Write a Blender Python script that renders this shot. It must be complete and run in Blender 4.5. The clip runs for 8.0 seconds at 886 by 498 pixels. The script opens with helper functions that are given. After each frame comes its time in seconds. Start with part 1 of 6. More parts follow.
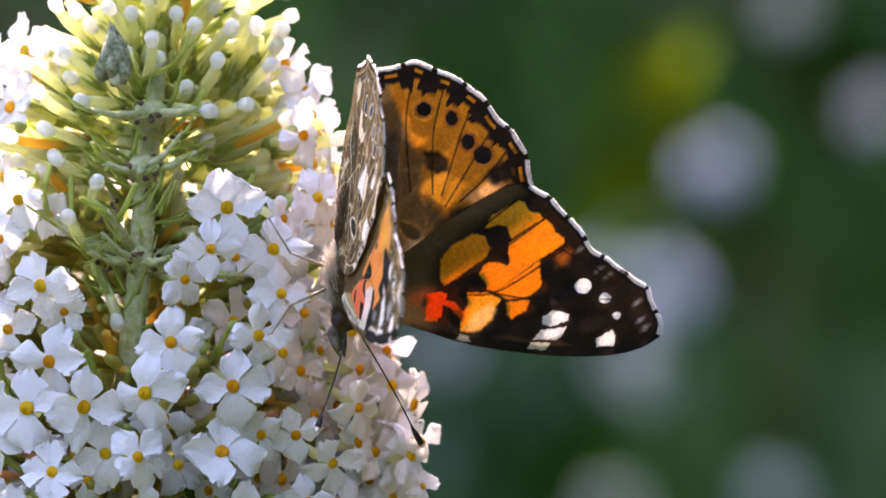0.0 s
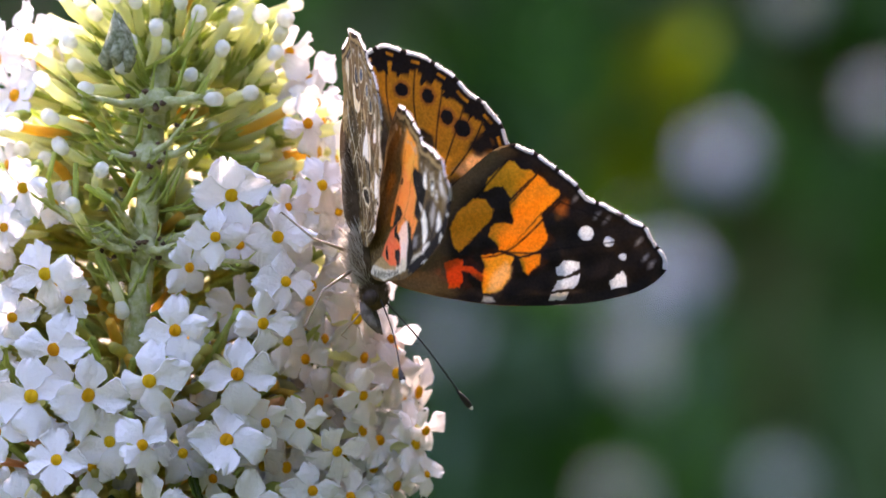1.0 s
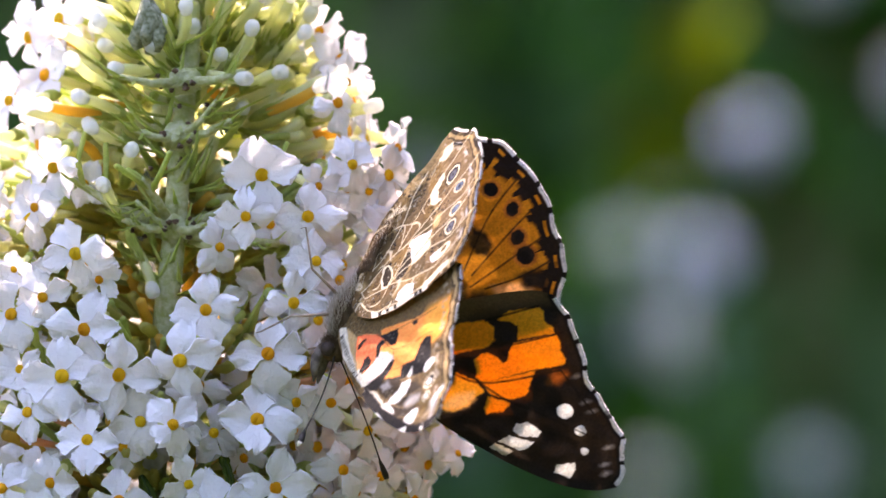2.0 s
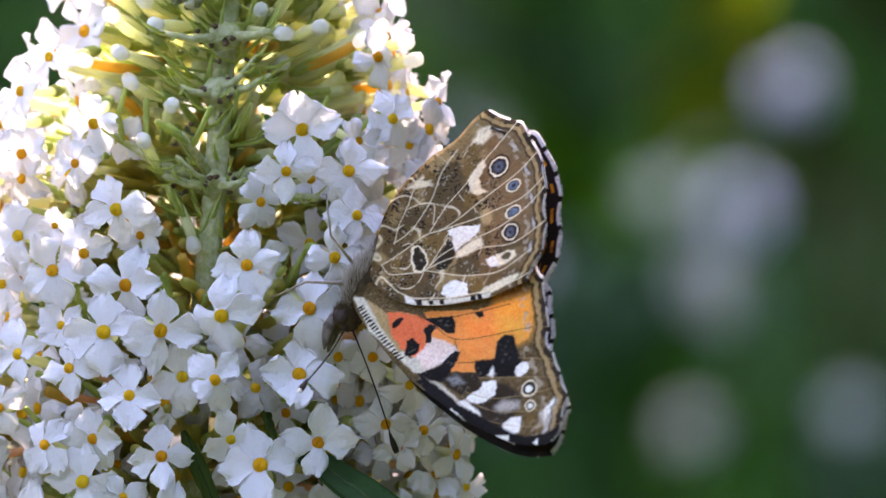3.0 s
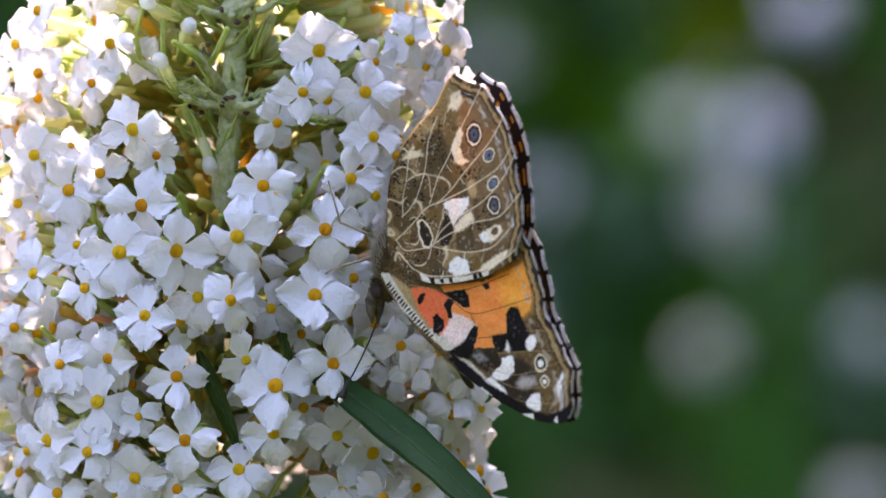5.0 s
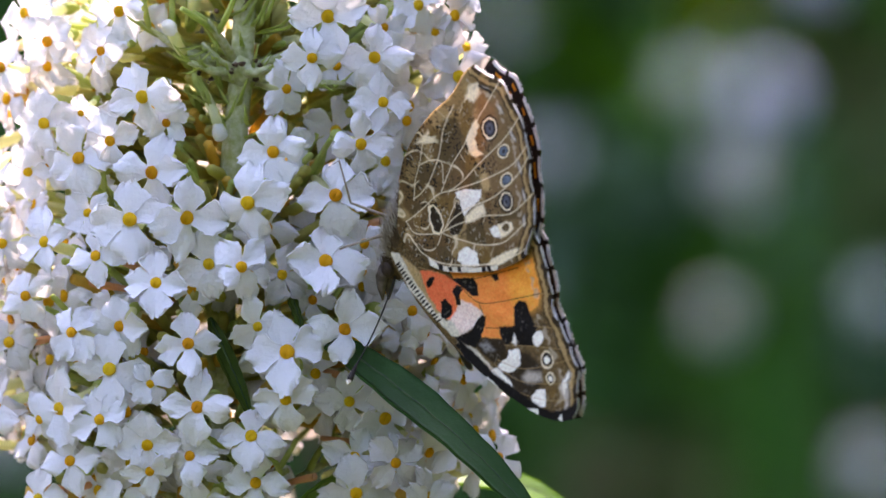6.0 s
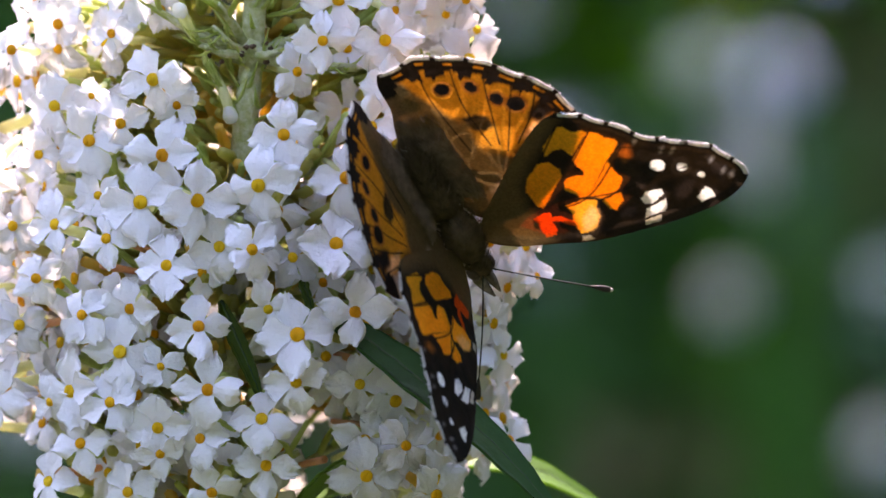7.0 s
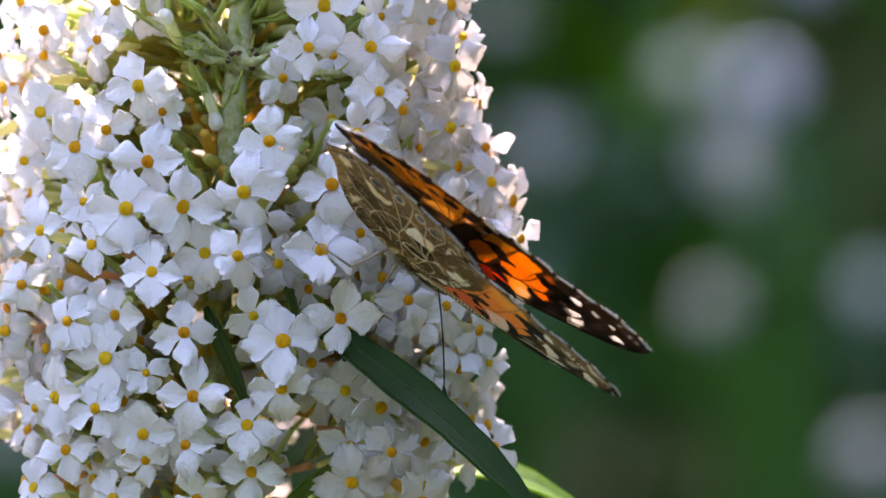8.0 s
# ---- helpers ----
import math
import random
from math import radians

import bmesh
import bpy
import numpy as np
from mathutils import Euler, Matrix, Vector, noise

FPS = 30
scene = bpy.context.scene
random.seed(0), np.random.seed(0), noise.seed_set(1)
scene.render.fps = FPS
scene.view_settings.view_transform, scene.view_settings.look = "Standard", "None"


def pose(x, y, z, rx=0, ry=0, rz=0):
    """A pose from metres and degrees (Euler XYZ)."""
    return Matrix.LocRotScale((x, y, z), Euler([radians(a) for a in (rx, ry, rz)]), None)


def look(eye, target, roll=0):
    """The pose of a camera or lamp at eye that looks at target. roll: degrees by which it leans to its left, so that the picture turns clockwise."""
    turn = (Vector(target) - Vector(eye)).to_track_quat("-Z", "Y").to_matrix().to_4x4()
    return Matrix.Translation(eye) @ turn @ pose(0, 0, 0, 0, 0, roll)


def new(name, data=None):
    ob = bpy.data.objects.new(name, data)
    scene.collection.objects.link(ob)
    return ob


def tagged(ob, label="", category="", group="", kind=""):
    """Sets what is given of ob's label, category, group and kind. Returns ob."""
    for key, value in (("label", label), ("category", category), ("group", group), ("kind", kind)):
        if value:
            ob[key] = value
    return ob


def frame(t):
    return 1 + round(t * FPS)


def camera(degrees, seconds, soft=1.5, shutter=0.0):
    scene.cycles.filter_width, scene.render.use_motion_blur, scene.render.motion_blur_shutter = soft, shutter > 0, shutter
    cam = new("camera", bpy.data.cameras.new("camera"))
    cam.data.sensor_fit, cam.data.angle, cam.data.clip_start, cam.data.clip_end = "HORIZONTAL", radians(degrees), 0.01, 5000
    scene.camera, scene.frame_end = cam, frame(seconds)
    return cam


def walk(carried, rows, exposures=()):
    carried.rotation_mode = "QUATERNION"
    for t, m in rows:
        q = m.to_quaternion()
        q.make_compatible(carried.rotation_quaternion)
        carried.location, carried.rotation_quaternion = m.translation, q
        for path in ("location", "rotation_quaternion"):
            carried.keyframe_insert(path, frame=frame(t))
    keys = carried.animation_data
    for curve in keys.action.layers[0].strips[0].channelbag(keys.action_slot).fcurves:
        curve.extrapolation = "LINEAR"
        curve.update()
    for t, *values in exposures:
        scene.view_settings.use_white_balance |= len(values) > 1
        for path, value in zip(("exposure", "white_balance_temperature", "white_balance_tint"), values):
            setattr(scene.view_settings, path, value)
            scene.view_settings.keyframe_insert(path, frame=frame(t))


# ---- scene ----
EYE = (0.0, -1.36, 1.3)


def aim(yaw, pitch, roll):
    """The camera's pose on its tripod: degrees turned to the left, raised, and leaned."""
    return Matrix.Translation(EYE) @ pose(0, 0, 0, 90 + pitch, 0, yaw) @ pose(0, 0, 0, 0, 0, roll)


EXPOSURE, KELVIN, TINT = 3.11, 7400, 36
cam = camera(4.0, 8.0, soft=1.5)
cam.data.dof.use_dof = True
cam.data.dof.focus_distance = 1.362
cam.data.dof.aperture_fstop = 32.0
walk(cam, [
    (0, aim(-0.3952, 0.4629, 0.383)),
    (0.5, aim(-0.3991, 0.4323, 0.378)),
    (1, aim(-0.3756, 0.4088, 0.378)),
    (1.5, aim(-0.3220, 0.3756, 0.348)),
    (1.7, aim(-0.2898, 0.3562, 0.350)),
    (2.8, aim(-0.0823, 0.1487, -0.088)),
    (3, aim(-0.0542, 0.1046, -0.080)),
    (3.5, aim(0.0000, 0.0000, 0.000)),
    (3.6, aim(0.0049, -0.0197, 0.024)),
    (3.7, aim(0.0098, -0.0394, 0.048)),
    (3.8, aim(0.0147, -0.0591, 0.073)),
    (3.9, aim(0.0196, -0.0788, 0.097)),
    (4, aim(0.0246, -0.0985, 0.121)),
    (4.5, aim(0.0227, -0.1758, 0.284)),
    (4.7, aim(0.0215, -0.2041, 0.280)),
    (5.8, aim(0.0508, -0.3787, -0.200)),
    (6, aim(0.0660, -0.4085, -0.272)),
    (6.1, aim(0.0733, -0.4191, -0.264)),
    (6.2, aim(0.0805, -0.4296, -0.257)),
    (6.3, aim(0.0878, -0.4402, -0.250)),
    (6.4, aim(0.0950, -0.4507, -0.242)),
    (6.5, aim(0.1023, -0.4613, -0.235)),
    (6.7, aim(0.1070, -0.4711, -0.237)),
    (7, aim(0.1139, -0.4859, -0.239)),
    (7.3, aim(0.1022, -0.4802, -0.204)),
    (7.5, aim(0.0944, -0.4765, -0.181)),
    (7.8, aim(0.0667, -0.4643, -0.179)),
    (8, aim(0.0483, -0.4562, -0.178)),
], exposures=[(0.0, EXPOSURE, KELVIN, TINT), (8.0, EXPOSURE, KELVIN, TINT)])

# ---- world, sun, exposure ----
SUN_TURN, SUN_RISE = radians(8), radians(54)  # from straight behind the flower towards the left (negative: right), and above the horizon
world = bpy.data.worlds.new("sky")
scene.world = world
world.use_nodes = True
wn = world.node_tree.nodes
sky = wn.new("ShaderNodeTexSky")
sky.sky_type = "NISHITA"
sky.sun_disc = False
sky.sun_elevation = SUN_RISE
sky.sun_rotation = -SUN_TURN
world.node_tree.links.new(sky.outputs["Color"], wn["Background"].inputs["Color"])
wn["Background"].inputs["Strength"].default_value = 0.152
sun = new("sun", bpy.data.lights.new("sun", "SUN"))
sun.data.energy = 2.8
sun.data.angle = radians(0.53)
sun.data.color = (1.0, 0.97, 0.92)
SUN_FROM = Vector((-math.sin(SUN_TURN) * math.cos(SUN_RISE), math.cos(SUN_TURN) * math.cos(SUN_RISE), math.sin(SUN_RISE)))
sun.matrix_world = look(SUN_FROM * 6, (0, 0, 0))

MM = 0.001


# ---- materials ----
class Nodes:
    """A short hand for a material's node tree."""

    def __init__(self, name):
        self.mat = bpy.data.materials.new(name)
        self.mat.use_nodes = True
        self.t = self.mat.node_tree
        self.t.nodes.clear()
        self.out = self.t.nodes.new("ShaderNodeOutputMaterial")

    def add(self, kind, **values):
        n = self.t.nodes.new(kind)
        for k, v in values.items():
            if isinstance(v, bpy.types.NodeSocket):
                self.t.links.new(v, n.inputs[k.replace("_", " ")])
            else:
                n.inputs[k.replace("_", " ")].default_value = v
        return n

    def coords(self):
        return self.t.nodes.new("ShaderNodeTexCoord").outputs["Object"]

    def noise(self, scale, detail=4.0, rough=0.55, where=None):
        n = self.add("ShaderNodeTexNoise", Scale=scale, Detail=detail, Roughness=rough)
        self.t.links.new(where if where else self.coords(), n.inputs["Vector"])
        return n.outputs["Fac"]

    def ramp(self, fac, *stops):
        n = self.t.nodes.new("ShaderNodeValToRGB")
        self.t.links.new(fac, n.inputs["Fac"])
        e = n.color_ramp.elements
        while len(e) < len(stops):
            e.new(0.5)
        for el, (p, c) in zip(e, stops):
            el.position, el.color = p, (*c, 1) if len(c) == 3 else c
        return n.outputs["Color"]

    def mix(self, fac, a, b, how="MIX"):
        n = self.t.nodes.new("ShaderNodeMix")
        n.data_type, n.blend_type = "RGBA", how
        for i, v in ((0, fac), (6, a), (7, b)):
            if isinstance(v, bpy.types.NodeSocket):
                self.t.links.new(v, n.inputs[i])
            else:
                n.inputs[i].default_value = (*v, 1) if isinstance(v, tuple) and len(v) == 3 else v
        return n.outputs[2]

    def bump(self, height, distance, strength=1.0):
        n = self.t.nodes.new("ShaderNodeBump")
        n.inputs["Distance"].default_value, n.inputs["Strength"].default_value = distance, strength
        self.t.links.new(height, n.inputs["Height"])
        return n.outputs["Normal"]

    def thin(self, colour, through_colour, share, rough, normal=None, gloss=0.3):
        """A thin sheet: part of the light is scattered back, part passes through."""
        p = self.add("ShaderNodeBsdfPrincipled", Base_Color=colour, Roughness=rough)
        p.inputs["Specular IOR Level"].default_value = gloss
        tr = self.add("ShaderNodeBsdfTranslucent", Color=through_colour)
        if normal:
            self.t.links.new(normal, p.inputs["Normal"])
            self.t.links.new(normal, tr.inputs["Normal"])
        m = self.t.nodes.new("ShaderNodeMixShader")
        m.inputs[0].default_value = share
        self.t.links.new(p.outputs[0], m.inputs[1])
        self.t.links.new(tr.outputs[0], m.inputs[2])
        self.t.links.new(m.outputs[0], self.out.inputs["Surface"])
        return self.mat

    def solid(self, colour, rough, normal=None, gloss=0.4, coat=0.0):
        p = self.add("ShaderNodeBsdfPrincipled", Base_Color=colour, Roughness=rough)
        p.inputs["Specular IOR Level"].default_value = gloss
        p.inputs["Coat Weight"].default_value = coat
        if normal:
            self.t.links.new(normal, p.inputs["Normal"])
        self.t.links.new(p.outputs[0], self.out.inputs["Surface"])
        return self.mat

    def chance(self):
        return self.t.nodes.new("ShaderNodeObjectInfo").outputs["Random"]


def petal_material(name, *tints):
    n = Nodes(name)
    tint = n.ramp(n.chance(), *zip((0.0, 0.6, 1.0), tints))
    stain = n.ramp(n.noise(1.6, 5), (0.28, (0.93, 0.91, 0.90)), (0.45, (1, 1, 1)))
    c = n.mix(1.0, tint, stain, "MULTIPLY")
    return n.thin(c, c, 0.48, 0.75, n.bump(n.noise(4.5, 5, 0.6), 0.0009, 0.42), 0.12)


def tube_material(name, a, b):
    n = Nodes(name)
    c = n.mix(n.noise(500, 4), a, b)
    return n.thin(c, c, 0.62, 0.5, n.bump(n.noise(2600, 3), 0.0001, 0.4))


def plain(name, a, b, rough=0.6, scale=900.0, bump=0.0001, share=0.0, gloss=0.4):
    n = Nodes(name)
    c = n.mix(n.ramp(n.noise(scale, 5), (0.35, (0, 0, 0)), (0.65, (1, 1, 1))), a, b)
    normal = n.bump(n.noise(scale * 3, 3), bump, 0.6)
    return n.thin(c, c, share, rough, normal, gloss) if share else n.solid(c, rough, normal, gloss)


def wing_material(name, share, lift):
    n = Nodes(name)
    a = n.t.nodes.new("ShaderNodeAttribute")
    a.attribute_name = "scales"
    grain = n.ramp(n.noise(5200, 2), (0.3, (0.91, 0.91, 0.91)), (0.7, (1.05, 1.05, 1.05)))
    c = n.mix(1.0, a.outputs["Color"], grain, "MULTIPLY")
    g = n.t.nodes.new("ShaderNodeGamma")
    g.inputs["Gamma"].default_value = lift
    n.t.links.new(c, g.inputs["Color"])
    return n.thin(c, g.outputs["Color"], share, 0.7, n.bump(n.noise(4200, 3), 0.00006, 0.4), 0.12)


def leaf_material(name, a, b, share=0.35, gloss=0.3):
    n = Nodes(name)
    fac = n.ramp(n.noise(160, 5), (0.3, (0, 0, 0)), (0.7, (1, 1, 1)))
    c = n.mix(fac, a, b)
    bright = n.mix(0.6, c, (min(1, b[0] * 3 + 0.04), min(1, b[1] * 2.6), b[2]))
    return n.thin(c, bright, share, 0.45, n.bump(n.noise(900, 4), 0.0003, 0.6), gloss)


PETAL = petal_material("white_petal", (0.90, 0.89, 0.90), (0.93, 0.92, 0.93), (0.90, 0.88, 0.87))
# Aged tone, dimmed further: the shade low on the spike is in this tan.
SHADED_AGED_PETAL = petal_material("shaded_aged_petal", (0.74, 0.71, 0.69), (0.79, 0.77, 0.75), (0.66, 0.58, 0.52))


def throat_material():
    n = Nodes("orange_throat")
    age = n.ramp(n.chance(), (0.0, (0.84, 0.64, 0.03)), (0.3, (0.92, 0.52, 0.015)), (0.7, (0.90, 0.38, 0.012)), (1.0, (0.76, 0.21, 0.01)))
    c = n.mix(n.noise(6, 4), age, (0.74, 0.36, 0.01))
    return n.thin(c, c, 0.25, 0.7, None, 0.1)


THROAT = throat_material()
TUBE = tube_material("cream_tube", (0.90, 0.88, 0.58), (0.82, 0.85, 0.44))
OLD_TUBE = tube_material("yellowed_tube", (0.84, 0.58, 0.12), (0.74, 0.46, 0.08))
SPENT_TUBE = tube_material("spent_tube", (0.84, 0.52, 0.30), (0.76, 0.40, 0.18))
BUD_TIP = tube_material("bud_tip", (0.88, 0.88, 0.83), (0.82, 0.83, 0.75))
CALYX = plain("calyx_green", (0.60, 0.66, 0.22), (0.44, 0.53, 0.13), 0.7, 700, share=0.55)
INNER_TUBE = tube_material("inner_tube", (0.70, 0.62, 0.20), (0.48, 0.47, 0.11))
STEM = plain("downy_stem", (0.40, 0.43, 0.15), (0.60, 0.60, 0.36), 0.8, 1400, 0.0004, share=0.2)
BRACT = plain("downy_bract", (0.13, 0.15, 0.06), (0.40, 0.41, 0.28), 0.9, 1900, 0.0008)
BROWN_SPENT = plain("spent_brown", (0.17, 0.10, 0.055), (0.06, 0.035, 0.02), 0.8, 1600)
LEAF = leaf_material("leaf_green", (0.019, 0.066, 0.020), (0.032, 0.094, 0.028), 0.28, 0.05)
LEAF_MID = leaf_material("leaf_mid_green", (0.05, 0.10, 0.02), (0.08, 0.14, 0.03), 0.4, 0.1)
# Lightened green: part of the light through the leaf is in the colour.
LEAF_LIT = leaf_material("leaf_lit_green", (0.10, 0.21, 0.04), (0.14, 0.27, 0.055), 0.45, 0.15)
LEAF_EDGE = plain("leaf_midrib", (0.022, 0.060, 0.014), (0.060, 0.100, 0.020), 0.7, 900)
WING = wing_material("wing_scales", 0.50, 0.85)
UNDER = wing_material("under_scales", 0.24, 0.75)
CUTICLE = plain("black_cuticle", (0.012, 0.010, 0.008), (0.028, 0.022, 0.016), 0.6, 3000, gloss=0.2)
FUR_DARK = plain("brown_fur", (0.150, 0.095, 0.050), (0.075, 0.046, 0.022), 0.7, 800, share=0.25, gloss=0.2)
FUR_PALE = plain("pale_fur", (0.62, 0.55, 0.44), (0.45, 0.37, 0.27), 0.7, 800, share=0.3)
FRINGE = plain("fringe_hair", (0.88, 0.86, 0.84), (0.78, 0.75, 0.72), 0.6, 800, share=0.5)
WING_HAIR = plain("wing_hair", (0.270, 0.175, 0.095), (0.150, 0.092, 0.046), 0.6, 800, share=0.3)
EYE_MAT = plain("compound_eye", (0.030, 0.018, 0.012), (0.06, 0.038, 0.026), 0.5, 1500, gloss=0.15)
LEG = plain("leg_scales", (0.24, 0.17, 0.11), (0.40, 0.32, 0.24), 0.6, 1500)
PALP = plain("palp_scales", (0.060, 0.040, 0.026), (0.17, 0.13, 0.10), 0.7, 1500)
CLUB_TIP = plain("pale_club_tip", (0.75, 0.68, 0.55), (0.65, 0.56, 0.42), 0.5, 3000)


# ---- building blocks ----
def mesh_from(name, verts, faces, mats, slots=None, smooth=True):
    me = bpy.data.meshes.new(name)
    me.from_pydata([tuple(v) for v in verts], [], faces)
    for m in mats:
        me.materials.append(m)
    if slots is not None:
        me.polygons.foreach_set("material_index", slots)
    me.polygons.foreach_set("use_smooth", [smooth] * len(me.polygons))
    me.update()
    return me


def part(name, me, parent, label="", m=None):
    ob = new(name, me)
    ob.parent = parent
    if m is not None:
        ob.matrix_basis = m
    if label:
        ob["label"] = label
    return ob


class Shell:
    """Collects verts and faces of one mesh."""

    def __init__(self):
        self.v, self.f, self.s = [], [], []

    def loft(self, path, radii, sides=8, slot=0, squash=1.0, cap=True):
        """A tube along path with the given radii."""
        path = [Vector(p) for p in path]
        start = len(self.v)
        up = Vector((0.13, 0.31, 0.94))
        for i, p in enumerate(path):
            d = (path[min(i + 1, len(path) - 1)] - path[max(i - 1, 0)]).normalized()
            a = d.cross(up)
            if a.length < 1e-3:
                a = d.cross(Vector((1, 0, 0)))
            a.normalize()
            b = d.cross(a)
            up = a.cross(d) if a.cross(d).length > 0 else up
            for k in range(sides):
                w = 2 * math.pi * k / sides
                self.v.append(p + (a * math.cos(w) + b * math.sin(w) * squash) * radii[i])
        for i in range(len(path) - 1):
            for k in range(sides):
                q = start + i * sides
                self.f.append((q + k, q + (k + 1) % sides, q + sides + (k + 1) % sides, q + sides + k))
                self.s.append(slot)
        if cap:
            self.f.append(tuple(start + k for k in range(sides))[::-1])
            e = start + (len(path) - 1) * sides
            self.f.append(tuple(e + k for k in range(sides)))
            self.s += [slot, slot]
        return self

    def ball(self, c, r, slot=0, rings=8, sides=12, lump=0.0, seed=0):
        """An ellipsoid round c with the radii r."""
        start = len(self.v)
        rnd = random.Random(seed)
        for i in range(rings + 1):
            th = math.pi * i / rings
            for k in range(sides):
                ph = 2 * math.pi * k / sides
                g = 1 + lump * (rnd.random() - 0.5)
                self.v.append(Vector((c[0] + r[0] * g * math.sin(th) * math.cos(ph), c[1] + r[1] * g * math.cos(th), c[2] + r[2] * g * math.sin(th) * math.sin(ph))))
        for i in range(rings):
            for k in range(sides):
                q = start + i * sides
                self.f.append((q + k, q + sides + k, q + sides + (k + 1) % sides, q + (k + 1) % sides))
                self.s.append(slot)
        return self

    def sheet(self, grid, thick, slot=0):
        """A closed thin sheet over a grid of points (rows of Vectors), thick metres deep."""
        rows, cols = len(grid), len(grid[0])
        start = len(self.v)
        nor = []
        for i in range(rows):
            for j in range(cols):
                a = grid[min(i + 1, rows - 1)][j] - grid[max(i - 1, 0)][j]
                b = grid[i][min(j + 1, cols - 1)] - grid[i][max(j - 1, 0)]
                c = a.cross(b)
                nor.append(c.normalized() if c.length > 0 else Vector((0, 0, 1)))
        flat = [p for row in grid for p in row]
        self.v += [p + n * thick / 2 for p, n in zip(flat, nor)] + [p - n * thick / 2 for p, n in zip(flat, nor)]
        top = lambda i, j: start + i * cols + j
        low = lambda i, j: start + rows * cols + i * cols + j
        for i in range(rows - 1):
            for j in range(cols - 1):
                self.f.append((top(i, j), top(i + 1, j), top(i + 1, j + 1), top(i, j + 1)))
                self.f.append((low(i, j), low(i, j + 1), low(i + 1, j + 1), low(i + 1, j)))
                self.s += [slot, slot]
        rim = [(i, 0) for i in range(rows)] + [(rows - 1, j) for j in range(1, cols)] + [(i, cols - 1) for i in range(rows - 2, -1, -1)] + [(0, j) for j in range(cols - 2, 0, -1)]
        for a, b in zip(rim, rim[1:] + rim[:1]):
            self.f.append((top(*a), top(*b), low(*b), low(*a)))
            self.s.append(slot)
        return self

    def mesh(self, name, *mats, smooth=True):
        return mesh_from(name, self.v, self.f, mats, self.s, smooth)


def thing(name, label, category, group="", kind="", m=None):
    ob = tagged(new(name), label, category, group, kind)
    ob.empty_display_size = 0.01
    if m is not None:
        ob.matrix_basis = m
    return ob


# ---- ground and distance ----
def ground():
    n = Nodes("garden_soil")
    c = n.ramp(n.noise(9, 8), (0.3, (0.018, 0.030, 0.010)), (0.5, (0.030, 0.045, 0.016)), (0.62, (0.040, 0.038, 0.022)), (0.75, (0.055, 0.045, 0.030)))
    mat = n.solid(c, 0.9, n.bump(n.noise(40, 6), 0.02, 0.8))
    sh = Shell()
    sh.sheet([[Vector((x, y, 0.03 * noise.noise((x * 0.05, y * 0.05, 0)))) for x in range(-400, 401, 50)] for y in range(-400, 401, 50)], 0.05)
    ob = new("ground", sh.mesh("ground", mat))
    tagged(ob, "garden ground of short dark grass and bare soil", "ground", kind="structure")
    ob.location.z = -0.05


def far_hedge():
    """A dense dark hedge closes the garden behind the shrubs; its unseen height is added to shade them."""
    n = Nodes("hedge_shade")
    c = n.ramp(n.noise(5, 6), (0.30, (0.014, 0.045, 0.014)), (0.50, (0.028, 0.075, 0.022)), (0.62, (0.055, 0.09, 0.035)), (0.75, (0.09, 0.08, 0.05)))
    mat = n.solid(c, 0.9, n.bump(n.noise(14, 6), 0.1, 1.0), 0.1)
    sh = Shell()
    sh.sheet([[Vector((x * 0.25, 5.2 + 0.5 * noise.noise((x * 0.2, z * 0.3, 3)), z * 0.25 - 0.1)) for x in range(-36, 37)] for z in range(0, 22)], 0.6)
    ob = new("backdrop", sh.mesh("backdrop", mat))
    tagged(ob, "dark clipped garden hedge in deep shade, raised out of view to shade the shrubs", "hedge", kind="structure")


def screen_hedge():
    """An unseen hedge, added behind the camera and on both sides to block low sky light."""
    n = Nodes("hedge_green")
    c = n.ramp(n.noise(6, 6), (0.30, (0.015, 0.045, 0.012)), (0.55, (0.03, 0.08, 0.02)), (0.75, (0.06, 0.09, 0.03)))
    mat = n.solid(c, 0.9, n.bump(n.noise(14, 6), 0.1, 1.0), 0.1)
    sh = Shell()
    line = [Vector((-3.2 + math.cos(a) * 5.6, -1.0 + math.sin(a) * 5.0, 0)) for a in np.linspace(-math.pi - 0.55, 0.55, 60)]
    sh.sheet([[p * (1 + 0.03 * noise.noise((p.x, p.y, z * 0.3))) + Vector((0, 0, z * 0.3 - 0.1)) for p in line] for z in range(0, 14)], 0.5)
    ob = new("garden_hedge", sh.mesh("garden_hedge", mat))
    tagged(ob, "unseen tall green hedge added to screen off low sky light", "hedge", kind="structure")


screen_hedge()
ground()
far_hedge()


def blade(length, width, droop, cup, rows=9, cols=5, wave=0.0, seed=0):
    """The grid of a lance-shaped leaf along +y, upper side +z."""
    rnd = random.Random(seed)
    ph = rnd.random() * 6
    grid = []
    for i in range(rows):
        s = i / (rows - 1)
        w = width / 2 * max(0.03, math.sin(math.pi * min(1, s * 0.93 + 0.05)) ** 0.8 * (1 - 0.35 * s))
        row = []
        for j in range(cols):
            q = 2 * j / (cols - 1) - 1
            row.append(Vector((q * w * (1 + 0.04 * math.sin(17 * s + ph)), s * length, -droop * s * s * length + cup * abs(q) * w + wave * width * math.sin(9 * s + ph + q))))
        grid.append(row)
    return grid


